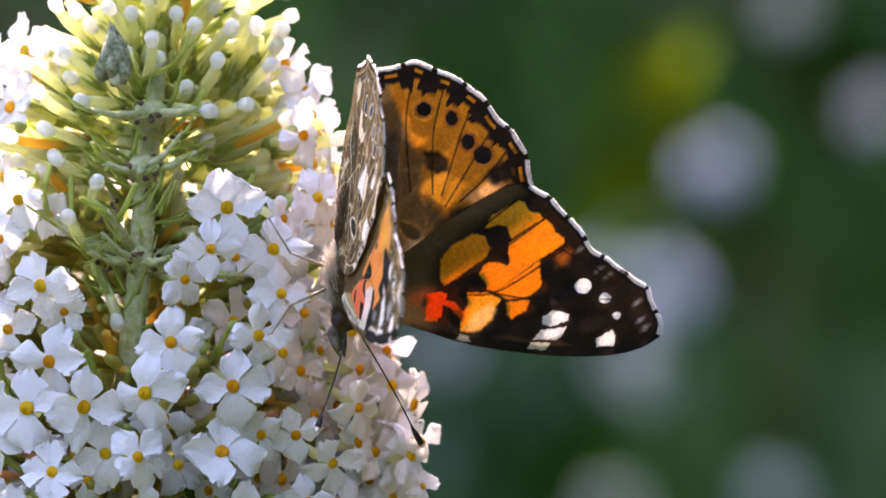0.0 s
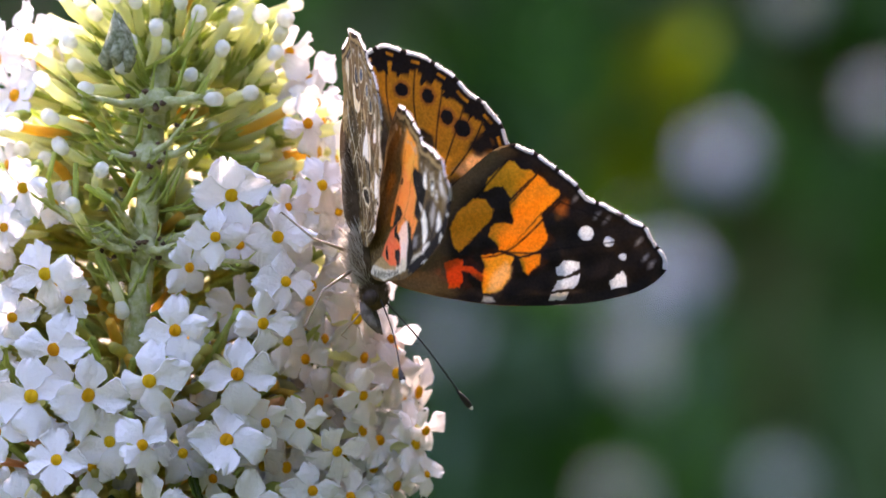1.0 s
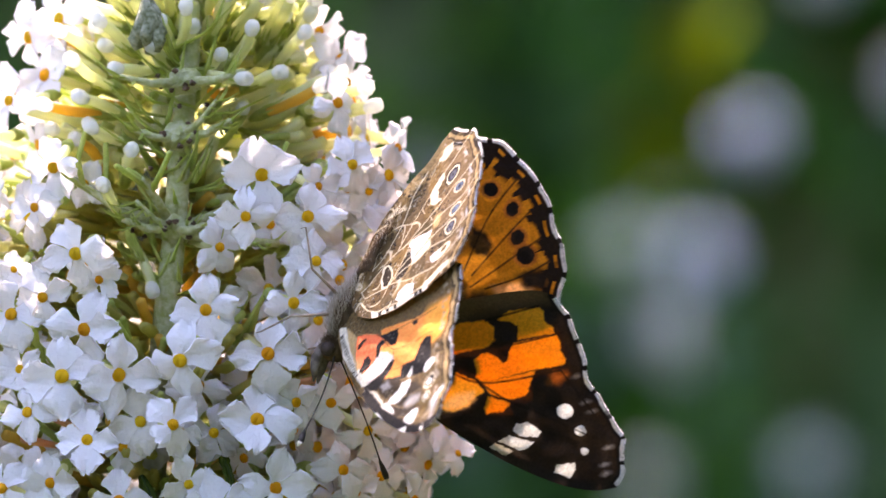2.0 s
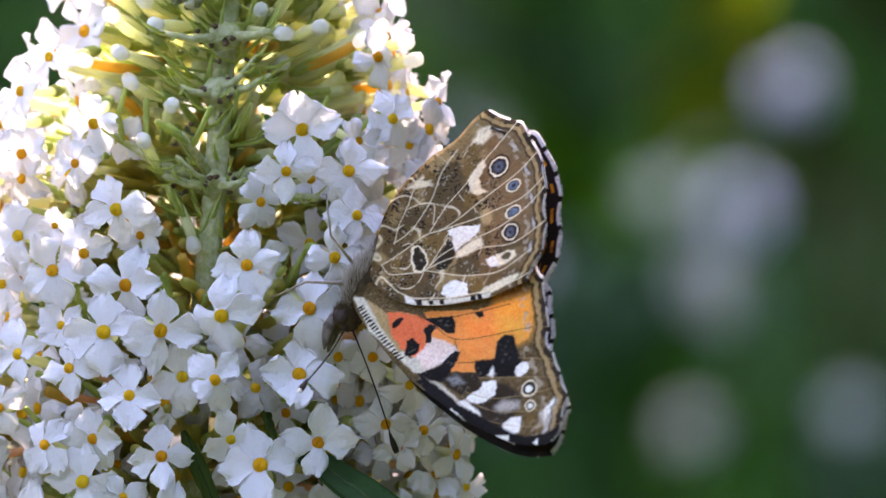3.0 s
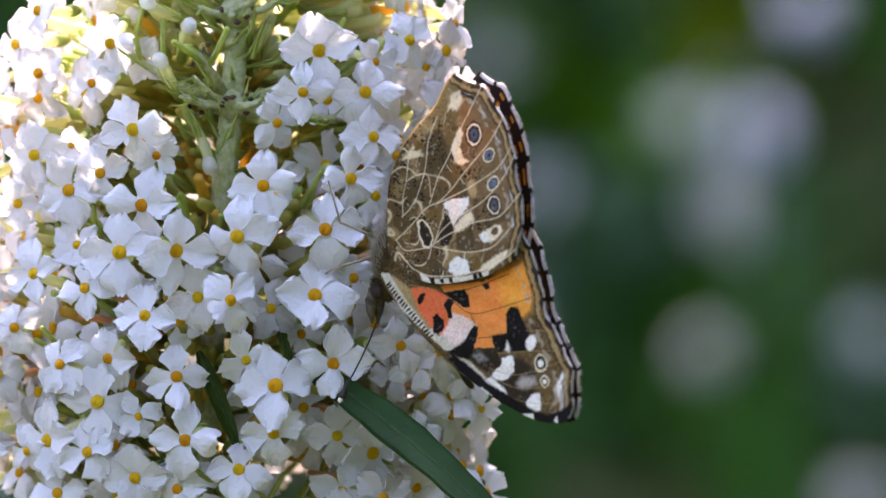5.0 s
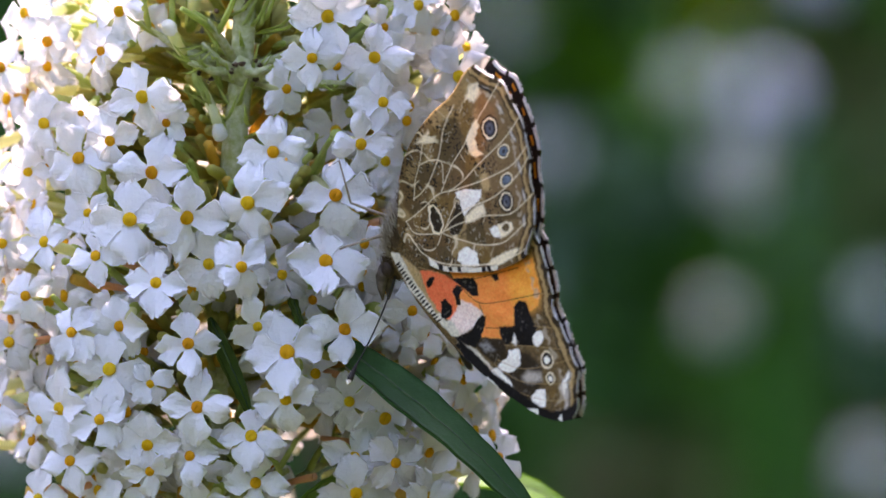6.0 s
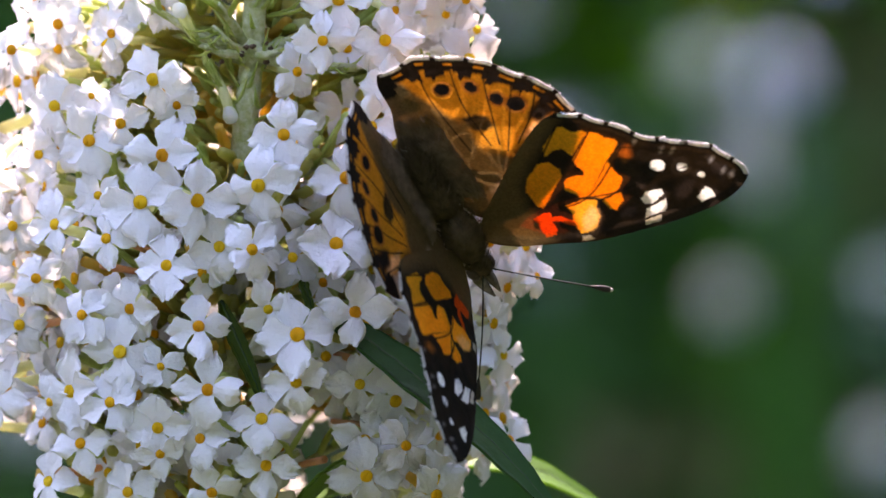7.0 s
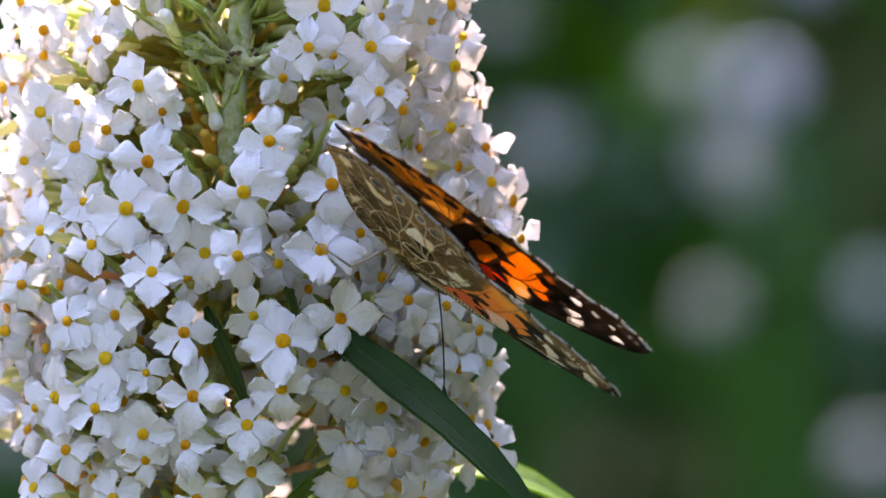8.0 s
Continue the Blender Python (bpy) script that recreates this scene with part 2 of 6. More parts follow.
def shrub(name, label, centre, size, count, mat, seed, leaf=0.09):
    """A leafy bush: stems from the ground and a loose crown of single leaves."""
    rnd = random.Random(seed)
    root = thing(name, label, "shrub", group="shrubs behind the flower", m=pose(centre[0], centre[1], 0))
    wood = Shell()
    for k in range(7):
        top = Vector((rnd.uniform(-0.5, 0.5) * size[0], rnd.uniform(-0.5, 0.5) * size[1], size[2] * rnd.uniform(0.7, 0.95)))
        foot = Vector((rnd.uniform(-0.08, 0.08), rnd.uniform(-0.08, 0.08), 0))
        mid = foot.lerp(top, 0.5) + Vector((rnd.uniform(-0.05, 0.05), rnd.uniform(-0.05, 0.05), 0.08))
        wood.loft([foot, mid, top], [0.012, 0.008, 0.003], 6)
    part("branch", wood.mesh("branch", BROWN_SPENT), root, "thin brown branches")
    crown = Shell()
    for k in range(count):
        u = Vector((rnd.gauss(0, 1), rnd.gauss(0, 1), rnd.gauss(0, 1))).normalized() * rnd.random() ** 0.4
        p = Vector((u.x * size[0] / 2, u.y * size[1] / 2, size[2] * 0.56 + u.z * size[2] * 0.44))
        ln = leaf * rnd.uniform(0.6, 1.2)
        m = Matrix.Translation(p) @ pose(0, 0, 0, rnd.uniform(-60, 35), rnd.uniform(-40, 40), rnd.uniform(0, 360))
        g = [[m @ v for v in row] for row in blade(ln, ln * 0.32, 0.25, 0.2, 4, 3)]
        crown.sheet(g, 0.0006)
    part("crown", crown.mesh("crown", mat), root)
    return root


def behind(x, y, depth):
    """A place depth metres past the flower, on the line of sight x, y (mm at the flower)."""
    s = (1.36 + depth) / 1.36
    return Vector((x * MM * s, depth, HEIGHT_EYE + y * MM * s))


HEIGHT_EYE = 1.3
BACK_PETAL = petal_material("pale_blue_petal", (0.66, 0.70, 0.67), (0.72, 0.75, 0.72), (0.70, 0.69, 0.73))
SHADE_LEAF = leaf_material("shade_leaf", (0.005, 0.050, 0.004), (0.018, 0.085, 0.004), 0.2, 0.05)
OLIVE_LEAF = leaf_material("olive_leaf", (0.075, 0.085, 0.030), (0.110, 0.105, 0.040), 0.15, 0.05)
shrub("garden_shrub", "dense dark green shrub in shade", (0.35, 2.9), (1.6, 1.0, 2.0), 2600, SHADE_LEAF, 1)
shrub("garden_shrub", "dense dark green shrub in shade", (-0.9, 3.3), (1.5, 1.0, 1.9), 1800, SHADE_LEAF, 2)
shrub("garden_shrub", "brownish green open shrub", (1.5, 3.4), (1.3, 1.0, 2.0), 1500, OLIVE_LEAF, 3)


def flower_head(x, y, size, depth, count, seed, mat):
    """A pale cluster of florets, size metres in radius, on a thin stalk, far behind."""
    rnd = random.Random(seed)
    p = behind(x, y, depth)
    root = thing("flower_head", "small pale flower cluster on a thin stalk", "flower", group="pale flowers behind", m=Matrix.Translation(p))
    stalk = Shell().loft([(0.03, 0.15, -p.z), (0.02, 0.1, -p.z / 2), (0, 0, 0)], [0.003, 0.002, 0.001], 6)
    part("stalk", stalk.mesh("stalk", SHADE_LEAF), root)
    heads = Shell()
    ln = 0.0042
    for k in range(count):
        u = Vector((rnd.gauss(0, 1), rnd.gauss(0, 1), rnd.gauss(0, 1))).normalized() * rnd.uniform(0.3, 1.0) * max(0.001, size - ln * 0.6)
        m = Matrix.Translation(u) @ u.to_track_quat("Z", "Y").to_matrix().to_4x4()
        for q in range(4):
            g = [[m @ pose(0, 0, 0, 0, 0, 90 * q) @ Vector((a * ln * 0.38 * (0.4 + b), b * ln, 0.0004 * b)) for a in (-1, 0, 1)] for b in (0.1, 0.6, 1.0)]
            heads.sheet(g, 0.0002)
    part("blossom", heads.mesh("blossom", mat), root, "pale blossom")


LILAC_PETAL = petal_material("pale_lilac_petal", (0.74, 0.77, 0.88), (0.78, 0.81, 0.90), (0.76, 0.78, 0.84))
for i_h, (x, y, size, depth, count, mat) in enumerate((
        (38.8, 19.6, 0.0082, 1.9, 140, LILAC_PETAL), (27.9, 14.4, 0.0078, 1.9, 130, BACK_PETAL), (33.2, 6.2, 0.0100, 1.95, 120, LILAC_PETAL), (27.9, -17.2, 0.0072, 1.9, 80, BACK_PETAL),
        (44, -33.5, 0.009, 1.95, 50, BACK_PETAL), (56, 25.5, 0.008, 2.0, 40, BACK_PETAL), (45.8, -15.5, 0.010, 2.0, 22, BACK_PETAL), (30, -1.5, 0.013, 2.0, 26, BACK_PETAL), (8.9, 0.8, 0.010, 2.0, 9, BACK_PETAL),
        (24.5, 8.5, 0.009, 2.0, 12, BACK_PETAL), (-49, 44, 0.010, 1.95, 22, BACK_PETAL), (6, 15, 0.009, 2.0, 7, BACK_PETAL), (-48, -30, 0.010, 2.0, 12, BACK_PETAL), (46.5, 37, 0.007, 1.9, 50, BACK_PETAL))):
    flower_head(x, y, size, depth, count, 50 + i_h, mat)


def leafy_twig(x, y, size, depth, mat, seed, label):
    """A twig with a few broad leaves that catch the sun."""
    rnd = random.Random(seed)
    p = behind(x, y, depth)
    root = thing("leafy_twig", label, "twig", group="sunlit twigs behind", m=Matrix.Translation(p))
    part("stalk", Shell().loft([(0.05, 0.25, -p.z), (0.03, 0.12, -p.z / 2), (0, 0, 0)], [0.004, 0.003, 0.001], 6).mesh("stalk", SHADE_LEAF), root)
    for k in range(7):
        m = Matrix.Translation(Vector((rnd.uniform(-0.4, 0.4), rnd.uniform(-0.3, 0.3), rnd.uniform(-0.4, 0.4))) * size) @ pose(0, 0, 0, rnd.uniform(-70, 40), rnd.uniform(-30, 30), rnd.uniform(0, 360))
        g = [[m @ v for v in row] for row in blade(size, size * 0.45, 0.2, 0.15, 8, 5)]
        part("leaf", Shell().sheet(g, 0.0006).mesh("leaf", mat), root)


MID_LEAF = leaf_material("mid_leaf", (0.028, 0.120, 0.001), (0.055, 0.155, 0.002), 0.25, 0.02)
# Glossy, with the reflected sky's blue mixed into the green as well.
SKY_SHEEN_LEAF = leaf_material("sky_sheen_leaf", (0.045, 0.125, 0.080), (0.065, 0.155, 0.105), 0.15, 0.6)
BRIGHT_LEAF = leaf_material("bright_leaf", (0.085, 0.125, 0.002), (0.115, 0.150, 0.002), 0.3, 0.0)
BROWN_LEAF = leaf_material("brown_leaf", (0.085, 0.085, 0.030), (0.115, 0.100, 0.040), 0.15, 0.1)
for i_t, (x, y, size, depth, mat, label) in enumerate((
        (32.2, 25.0, 0.026, 1.5, BRIGHT_LEAF, "yellow-green sunlit leaves on a twig"),
        (18.5, 18, 0.06, 2.0, MID_LEAF, "green leaves on a thin twig"),
        (30.0, -10.0, 0.036, 2.0, MID_LEAF, "green leaves on a thin twig"),
        (4, 24, 0.06, 2.0, MID_LEAF, "green leaves on a thin twig"),
        (-44, 22, 0.045, 2.0, MID_LEAF, "green leaves on a thin twig"),
        (18, -35, 0.045, 2.1, BROWN_LEAF, "brownish leaves on a twig"),
        (38, -37, 0.045, 2.1, BROWN_LEAF, "brownish leaves on a twig"),
        (28, 1, 0.045, 2.3, SKY_SHEEN_LEAF, "glossy green leaves on a twig, bluish with painted sky reflection"),
        (13, -8, 0.040, 2.3, SKY_SHEEN_LEAF, "glossy green leaves on a twig, bluish with painted sky reflection"),
        (43, -15, 0.045, 2.3, SKY_SHEEN_LEAF, "glossy green leaves on a twig, bluish with painted sky reflection"),
        (14, 30, 0.045, 2.4, SKY_SHEEN_LEAF, "glossy green leaves on a twig, bluish with painted sky reflection"),
        (47, 11, 0.050, 2.2, BROWN_LEAF, "brownish leaves on a twig"),
        (47, 32, 0.075, 2.2, BROWN_LEAF, "brownish leaves on a twig"),
        (30, -31, 0.045, 2.2, BROWN_LEAF, "brownish leaves on a twig"),
        (46, -3, 0.030, 2.3, BROWN_LEAF, "brownish leaves on a twig"))):
    leafy_twig(x, y, size, depth if depth < 1.8 else depth + 0.55, mat, 80 + i_t, label)


# ---- the white flower spike ----
def axis(z):
    """The middle of the spike at the height z (millimetres over the lens)."""
    return Vector((-24.25 + 0.0757 * z, 28.0, z))


def reach(z):
    """The spike's radius in millimetres at that height."""
    zs = (-46, -34.5, -16, 2.5, 21, 31.7, 39.5, 53)
    rs = (20, 26.5, 29, 27, 24.2, 17.5, 14, 7)
    return float(np.interp(z, zs, rs))


HEIGHT = 1.3


def at(x, y, z):
    return Vector((x * MM, y * MM, HEIGHT + z * MM))


def petal_grid(seed, length=1.0, curl=0.0):
    """One rounded petal on a short claw with a wavy, finely torn rim, along +y, its face +z; a unit long."""
    rnd = random.Random(seed)
    ph, pw, lean = rnd.uniform(0, 6), rnd.uniform(0.36, 0.48), rnd.uniform(-0.12, 0.12)
    bend = rnd.uniform(-0.10, 0.45) + curl
    notch, at_q = rnd.uniform(0.0, 0.12), rnd.uniform(-0.4, 0.4)
    cup = rnd.uniform(-0.14, 0.18)
    fold = rnd.uniform(0.0, 0.045)
    skew = rnd.uniform(-0.10, 0.10)
    round_off = rnd.uniform(0.20, 0.36)
    teeth = [rnd.uniform(-0.085, 0.03) for _ in range(21)]
    nibs = [(rnd.uniform(-0.10, 0.03), rnd.uniform(-0.10, 0.03)) for _ in range(12)]
    grid = []
    for i in range(12):
        s = i / 11
        t = min(1.0, s / 0.60)
        w = pw * (0.38 + 0.62 * t * t * (3 - 2 * t)) * math.sqrt(max(0.05, 1 - max(0.0, (s - 0.58) / 0.42) ** 2.2 * 0.62))
        row = []
        for j in range(21):
            q = j / 10 - 1
            end = 1 - round_off * abs(q) ** 2.2 + skew * q - notch * math.exp(-((q - at_q) / 0.2) ** 2) + 0.035 * math.sin(5.3 * q + ph) + teeth[j]
            side = 1 + 0.07 * math.sin(7 * s + ph + 2 * q) + (nibs[i][q > 0] * abs(q) ** 3 * (1 if i > 3 else 0.2))
            y = 0.125 + 0.875 * s * (1 + (end - 1) * s)
            z = 0.05 * math.sin(s * 3) - bend * s * s * 0.5 + 0.10 * s * s * math.sin(3.0 * q + ph) + cup * q * q * (0.3 + s) + 0.05 * s ** 3 * math.sin(7 * q + 2 * ph) - fold * math.exp(-(q / 0.16) ** 2) * s * (1 - 0.6 * s)
            row.append(Vector((q * w * side + lean * s, y, z)) * length)
        grid.append(row)
    return grid


PETALS = [Shell().sheet(petal_grid(k, 1.0, c), 0.035).mesh("petal", PETAL) for k, c in enumerate((0, 0, 0.1, -0.1, 0.25, 0.0, 0.5, -0.15, 0.15, -0.25, 0.7, 0.05))]


# a shallow dish with a low rim between the petals
THROAT_PATH = [(0, 0, -0.30), (0, 0, -0.02), (0, 0, 0.070), (0, 0, 0.094), (0, 0, 0.090), (0, 0, 0.076), (0, 0, 0.068)]
THROAT_RADII = [0.125, 0.150, 0.165, 0.150, 0.120, 0.06, 0.005]


def corolla_mesh(seed):
    """Four joined petals with their throat, for the flowers further back."""
    rnd = random.Random(100 + seed)
    sh = Shell()
    for k in range(4):
        turn = pose(0, 0, 0, rnd.uniform(-6, 10), 0, 90 * k + rnd.uniform(-9, 9))
        sh.sheet([[turn @ v for v in row] for row in petal_grid(200 + seed * 4 + k, rnd.uniform(0.9, 1.05), rnd.choice((0, 0.1, 0.3)))], 0.035)
    sh.loft(THROAT_PATH, THROAT_RADII, 14, 1)
    sh.loft([(0, 0, -0.06), (0, 0.02, -0.9), (0, 0.1, -1.9)], [0.16, 0.16, 0.10], 8, 2)
    return sh.mesh("floret", SHADED_AGED_PETAL if seed > 5 else PETAL, THROAT, OLD_TUBE if seed == 9 else TUBE)


COROLLAS = [corolla_mesh(k) for k in range(10)]
_tube = Shell().loft([(0, 0, -0.07), (0, 0, -0.3), (0, 0.02, -0.9), (0, 0.06, -1.5), (0, 0.1, -1.9)], [0.17, 0.15, 0.16, 0.15, 0.10], 10)
_tube.loft([(0, 0.08, -1.55), (0, 0.1, -1.8), (0, 0.12, -2.1)], [0.19, 0.2, 0.09], 8, 1)
TUBE_MESH = _tube.mesh("floret", TUBE, CALYX)
_thr = Shell().loft(THROAT_PATH, THROAT_RADII, 18)
THROAT_MESH = _thr.mesh("throat", THROAT)


def facing(p, rnd, pull):
    """The turn of a floret at p (mm): it looks away from the spike's middle, the foremost ones more squarely to the light."""
    out = (Vector(p) - axis(p[2])).normalized()
    out = (out * (1 - pull) + Vector((0, -1, 0)) * pull + Vector((rnd.uniform(-0.32, 0.32), 0, rnd.uniform(-0.34, 0.30)))).normalized()
    side = Vector((0, 0, 1)).cross(out).normalized()
    return Matrix((side, out.cross(side), out)).transposed().to_4x4()


flower = thing("buddleja_spike", "upright white butterfly-bush flower spike with orange-eyed florets and greenish buds", "flower")
rnd_f = random.Random(7)


def open_floret(x, y, z, size, spin):
    """A floret whose petals, throat and tube are pieces of their own."""
    m = Matrix.Translation(at(x, y, z)) @ facing((x, y, z), rnd_f, 0.45) @ pose(0, 0, 0, 0, 0, spin) @ Matrix.Scale(size * MM, 4)
    tube = part("floret", TUBE_MESH, flower, m=m)
    for k in range(4):
        long = rnd_f.uniform(0.92, 1.08)
        part("petal", PETALS[rnd_f.randrange(len(PETALS))], tube, m=pose(0, 0, 0.008 * k, rnd_f.uniform(-18, 20), rnd_f.uniform(-12, 12), 90 * k + rnd_f.uniform(-12, 12)) @ Matrix.Diagonal((long * rnd_f.uniform(0.9, 1.1), long, 1, 1)))
    part("throat", THROAT_MESH, tube, "orange throat")


UPPER = [
    (-13.8, 3.6, 15.4, 4.6, 8),
    (-15.5, 1.4, 10.9, 3.4, 0),
    (-8.9, 5.5, 10.9, 4.0, -8),
    (-8.0, 4.5, 6.1, 3.5, 180),
    (-7.9, 9.7, 14.2, 3.1, 20),
    (-36.3, 7.1, 16.1, 3.8, 10),
    (-38.3, 8.4, 11.8, 3.1, 0),
    (0.7, 19.4, 18.5, 3.0, 30),
    (1.0, 20.8, 12.1, 3.1, 10),
    (-4.2, 13.2, 16.6, 3.6, 30),
    (-44.4, 16.6, 19.7, 3.6, 20),
    (-41.3, 16.3, 23.4, 3.6, 0),
    (-5.8, 15.2, 23.3, 3.6, 15),
    (-2.4, 16.0, 13.8, 3.0, 40),
    (-44.3, 14.8, 12.9, 3.6, 40),
    (-47.0, 22.2, 16.1, 3.6, 10),
]
MIDDLE = [
    (-33.7, 1.8, 6.8, 4.4, 12),
    (-31.2, 3.4, 4.0, 2.9, 35),
    (-37.3, 4.6, 2.1, 3.5, 8),
    (-40.5, 7.5, 5.1, 2.3, 0),
    (-44.6, 11.2, 4.0, 3.8, 5),
    (-40.7, 5.6, 0.2, 4.1, 15),
    (-32.7, 2.1, -1.3, 4.5, -5),
    (-19.7, -0.8, 0.8, 4.0, 20),
    (-10.4, 3.4, 1.6, 3.9, 10),
    (-13.1, 1.6, -3.9, 4.4, -5),
    (-29.1, -0.5, -6.2, 4.7, 2),
    (-35.1, 0.2, -6.4, 4.7, 8),
    (-22.4, -1.7, -4.6, 4.6, 12),
    (-14.2, 0.4, -11.0, 4.6, -4),
    (-10.1, 4.6, -9.1, 3.4, 20),
    (-6.3, 7.3, -9.1, 3.4, 10),
    (-39.8, 5.7, -5.7, 2.9, 30),
    (-46.4, 11.9, -1.2, 3.1, 10),
]
LOWER = [
    (-23.2, -2.6, -11.5, 3.8, 40),
    (-32.3, -1.8, -13.2, 3.8, 0),
    (-26.7, 1.5, -11.2, 3.8, 20),
    (-36.3, 2.4, -17.8, 3.6, 10),
    (-37.4, 2.4, -22.5, 4.5, -3),
    (-28.9, -1.3, -19.7, 3.9, 10),
    (-21.5, 1.5, -17.9, 3.3, 30),
    (-18.3, -0.5, -20.7, 5.0, 5),
    (-12.2, 1.4, -18.3, 4.2, -5),
    (-18.5, -0.8, -25.7, 3.8, 12),
    (-42.8, 6.1, -26.7, 4.5, 5),
    (-27.9, -0.6, -26.5, 4.2, -8),
    (-33.1, 2.1, -24.1, 2.7, 30),
    (-44.4, 6.8, -8.8, 3.9, 20),
    (-41.5, 3.3, -18.5, 3.5, 50),
    (-38.8, 2.3, -10.3, 3.6, 15),
    (-46.6, 8.5, -14.6, 3.4, 25),
    (-5.0, 8.0, -16.4, 3.6, 10),
    (-3.6, 10.2, -18.9, 3.0, 30),
    (-22.4, 2.4, -12.4, 3.0, 0),
]
FOOT = [
    (-45.1, 8.1, -27.9, 3.0, 20),
    (-33.4, 1.9, -30.6, 3.8, 5),
    (-33.2, 2.2, -33.4, 3.1, 20),
    (-22.2, 0.1, -29.7, 4.0, -8),
    (-28.8, 1.2, -31.8, 3.5, 10),
    (-41.8, 6.0, -32.4, 3.6, 12),
    (-8.0, 7.2, -27.9, 4.4, 10),
    (-21.8, 2.3, -34.8, 3.8, 0),
    (-38.5, 2.6, -27.9, 3.6, 25),
    (-5.7, 11.7, -34.8, 3.9, 15),
    (-10.9, 11.3, -35.5, 3.1, 10),
    (-6.8, 12.5, -32.8, 3.4, 30),
    (-2.6, 21.8, -36.9, 3.4, 15),
    (-5.2, 18.8, -37.9, 3.4, 40),
    (-45.4, 10.8, -36.6, 3.6, 0),
    (-36.7, 5.5, -37.6, 3.6, 30),
    (-27.6, 3.4, -37.6, 3.6, 15),
    (-11.8, 6.1, -26.1, 3.6, 0),
    (-3.3, 14.7, -31.8, 3.6, 35),
]
FLANK = [
    (7.2, 19.5, -9.9, 3.3, 40),
    (7.4, 19.3, -14.7, 2.4, 10),
    (4.1, 20.3, -15.9, 3.6, 20),
    (3.7, 19.6, -23.3, 3.1, 5),
    (0.4, 16.4, -22.0, 3.6, 30),
    (-0.9, 13.2, -17.1, 3.4, 0),
    (2.2, 20.2, -11.0, 3.6, 45),
    (4.7, 21.6, -6.1, 3.4, 10),
    (-2.4, 10.0, -12.1, 3.6, 30),
    (1.0, 20.8, -28.2, 3.4, 10),
    (3.4, 22.8, 0.1, 3.4, 20),
    (-2.7, 12.9, -26.8, 3.6, 25),
    (0.4, 15.7, -6.1, 3.4, 10),
]
BUD_TOP = [
    (-26.1, 19.6, 29.5, -23.7, 24, 26.6),
    (-30.1, 18.4, 26.9, -25.6, 24, 26.6),
    (-15.6, 16.0, 25.9, -21.3, 24, 26.6),
    (-11.7, 21.4, 26.7, -17.3, 24, 24.8),
    (-34.9, 16.0, 28.0, -30.8, 24, 25.7),
    (-34.0, 16.0, 24.0, -28.4, 24, 22.9),
    (-2.5, 16.0, 24.9, -8.0, 24, 23.2),
    (-1.4, 19.6, 23.2, -8.6, 24, 21.4),
    (-8.0, 18.4, 34.9, -10.8, 24, 31.2),
    (-10.7, 16.6, 35.3, -13.6, 24, 30.0),
    (-13.5, 18.4, 34.9, -17.9, 24, 30.6),
    (-17.5, 16.6, 35.3, -19.4, 24, 31.2),
    (-22.1, 19.6, 34.1, -23.4, 24, 30.0),
    (-11.4, 21.4, 33.2, -14.2, 24, 28.8),
    (-15.0, 16.0, 31.4, -17.9, 24, 27.6),
]
BUD_SIDE = [
    (-29.2, 19.0, 35.4, -25.6, 24, 30.9),
    (-32.9, 21.4, 33.2, -28.4, 24, 31.2),
    (-32.2, 19.0, 31.7, -28.7, 24, 29.4),
    (-36.9, 16.6, 20.4, -33.0, 24, 19.5),
    (-32.8, 16.0, 21.0, -29.6, 24, 17.7),
    (-34.3, 16.0, 19.4, -30.8, 24, 15.2),
    (-28.2, 16.0, 18.2, -29.0, 24, 14.6),
    (-31.2, 17.8, 14.4, -29.3, 24, 10.6),
    (-16.0, 19.0, 22.8, -17.3, 24, 21.4),
    (-25.1, 16.0, 32.3, -23.7, 24, 29.4),
    (-31.3, 19.0, 29.6, -27.1, 24, 27.2),
    (-19.6, 16.0, 36.6, -20.3, 24, 32.5),
    (-24.5, 16.0, 36.6, -24.0, 24, 32.5),
    (-27.0, 16.0, 37.2, -25.0, 24, 32.5),
    (-8.6, 19.0, 33.3, -12.3, 24, 28.8),
    (-5.5, 19.0, 24.7, -11.1, 24, 22.6),
]
BUD_HIGH = [
    (-32.8, 16.0, 37.5, -28.4, 24, 33.1),
    (-30.7, 19.0, 37.0, -27.1, 24, 32.5),
    (-15.4, 19.0, 37.6, -18.5, 24, 32.5),
    (-12.3, 19.0, 37.6, -16.0, 24, 31.9),
    (-22.7, 16.0, 38.4, -22.7, 24, 33.1),
    (-18.4, 16.0, 39.6, -20.3, 24, 34.3),
    (-26.3, 16.0, 40.3, -24.3, 24, 34.9),
    (-20.2, 16.0, 41.5, -21.9, 24, 35.6),
    (-14.1, 16.0, 40.3, -18.5, 24, 34.9),
    (-29.5, 19.0, 40.0, -25.9, 24, 34.9),
    (-21.4, 16.0, 31.7, -21.3, 24, 28.2),
    (-36.2, 16.0, 31.1, -31.4, 24, 27.6),
    (-9.2, 16.0, 31.1, -12.9, 24, 26.9),
    (-5.2, 19.0, 26.8, -9.9, 24, 24.2),
    (-18.4, 16.0, 28.6, -20.3, 24, 26.3),
]


SHOULDER = [(-36.1, 25, 32.5, 4.3, 10), (-37.6, 24, 26.3, 4.4, 30), (-34.2, 28, 29.8, 4.0, 50), (-39.5, 27, 30.5, 4.2, 0), (-8.0, 26, 31.3, 4.0, 15), (-5.6, 25, 28.2, 4.1, 40), (-5.0, 24, 25.6, 4.0, 5), (-40.5, 26, 24.0, 4.2, 20)]
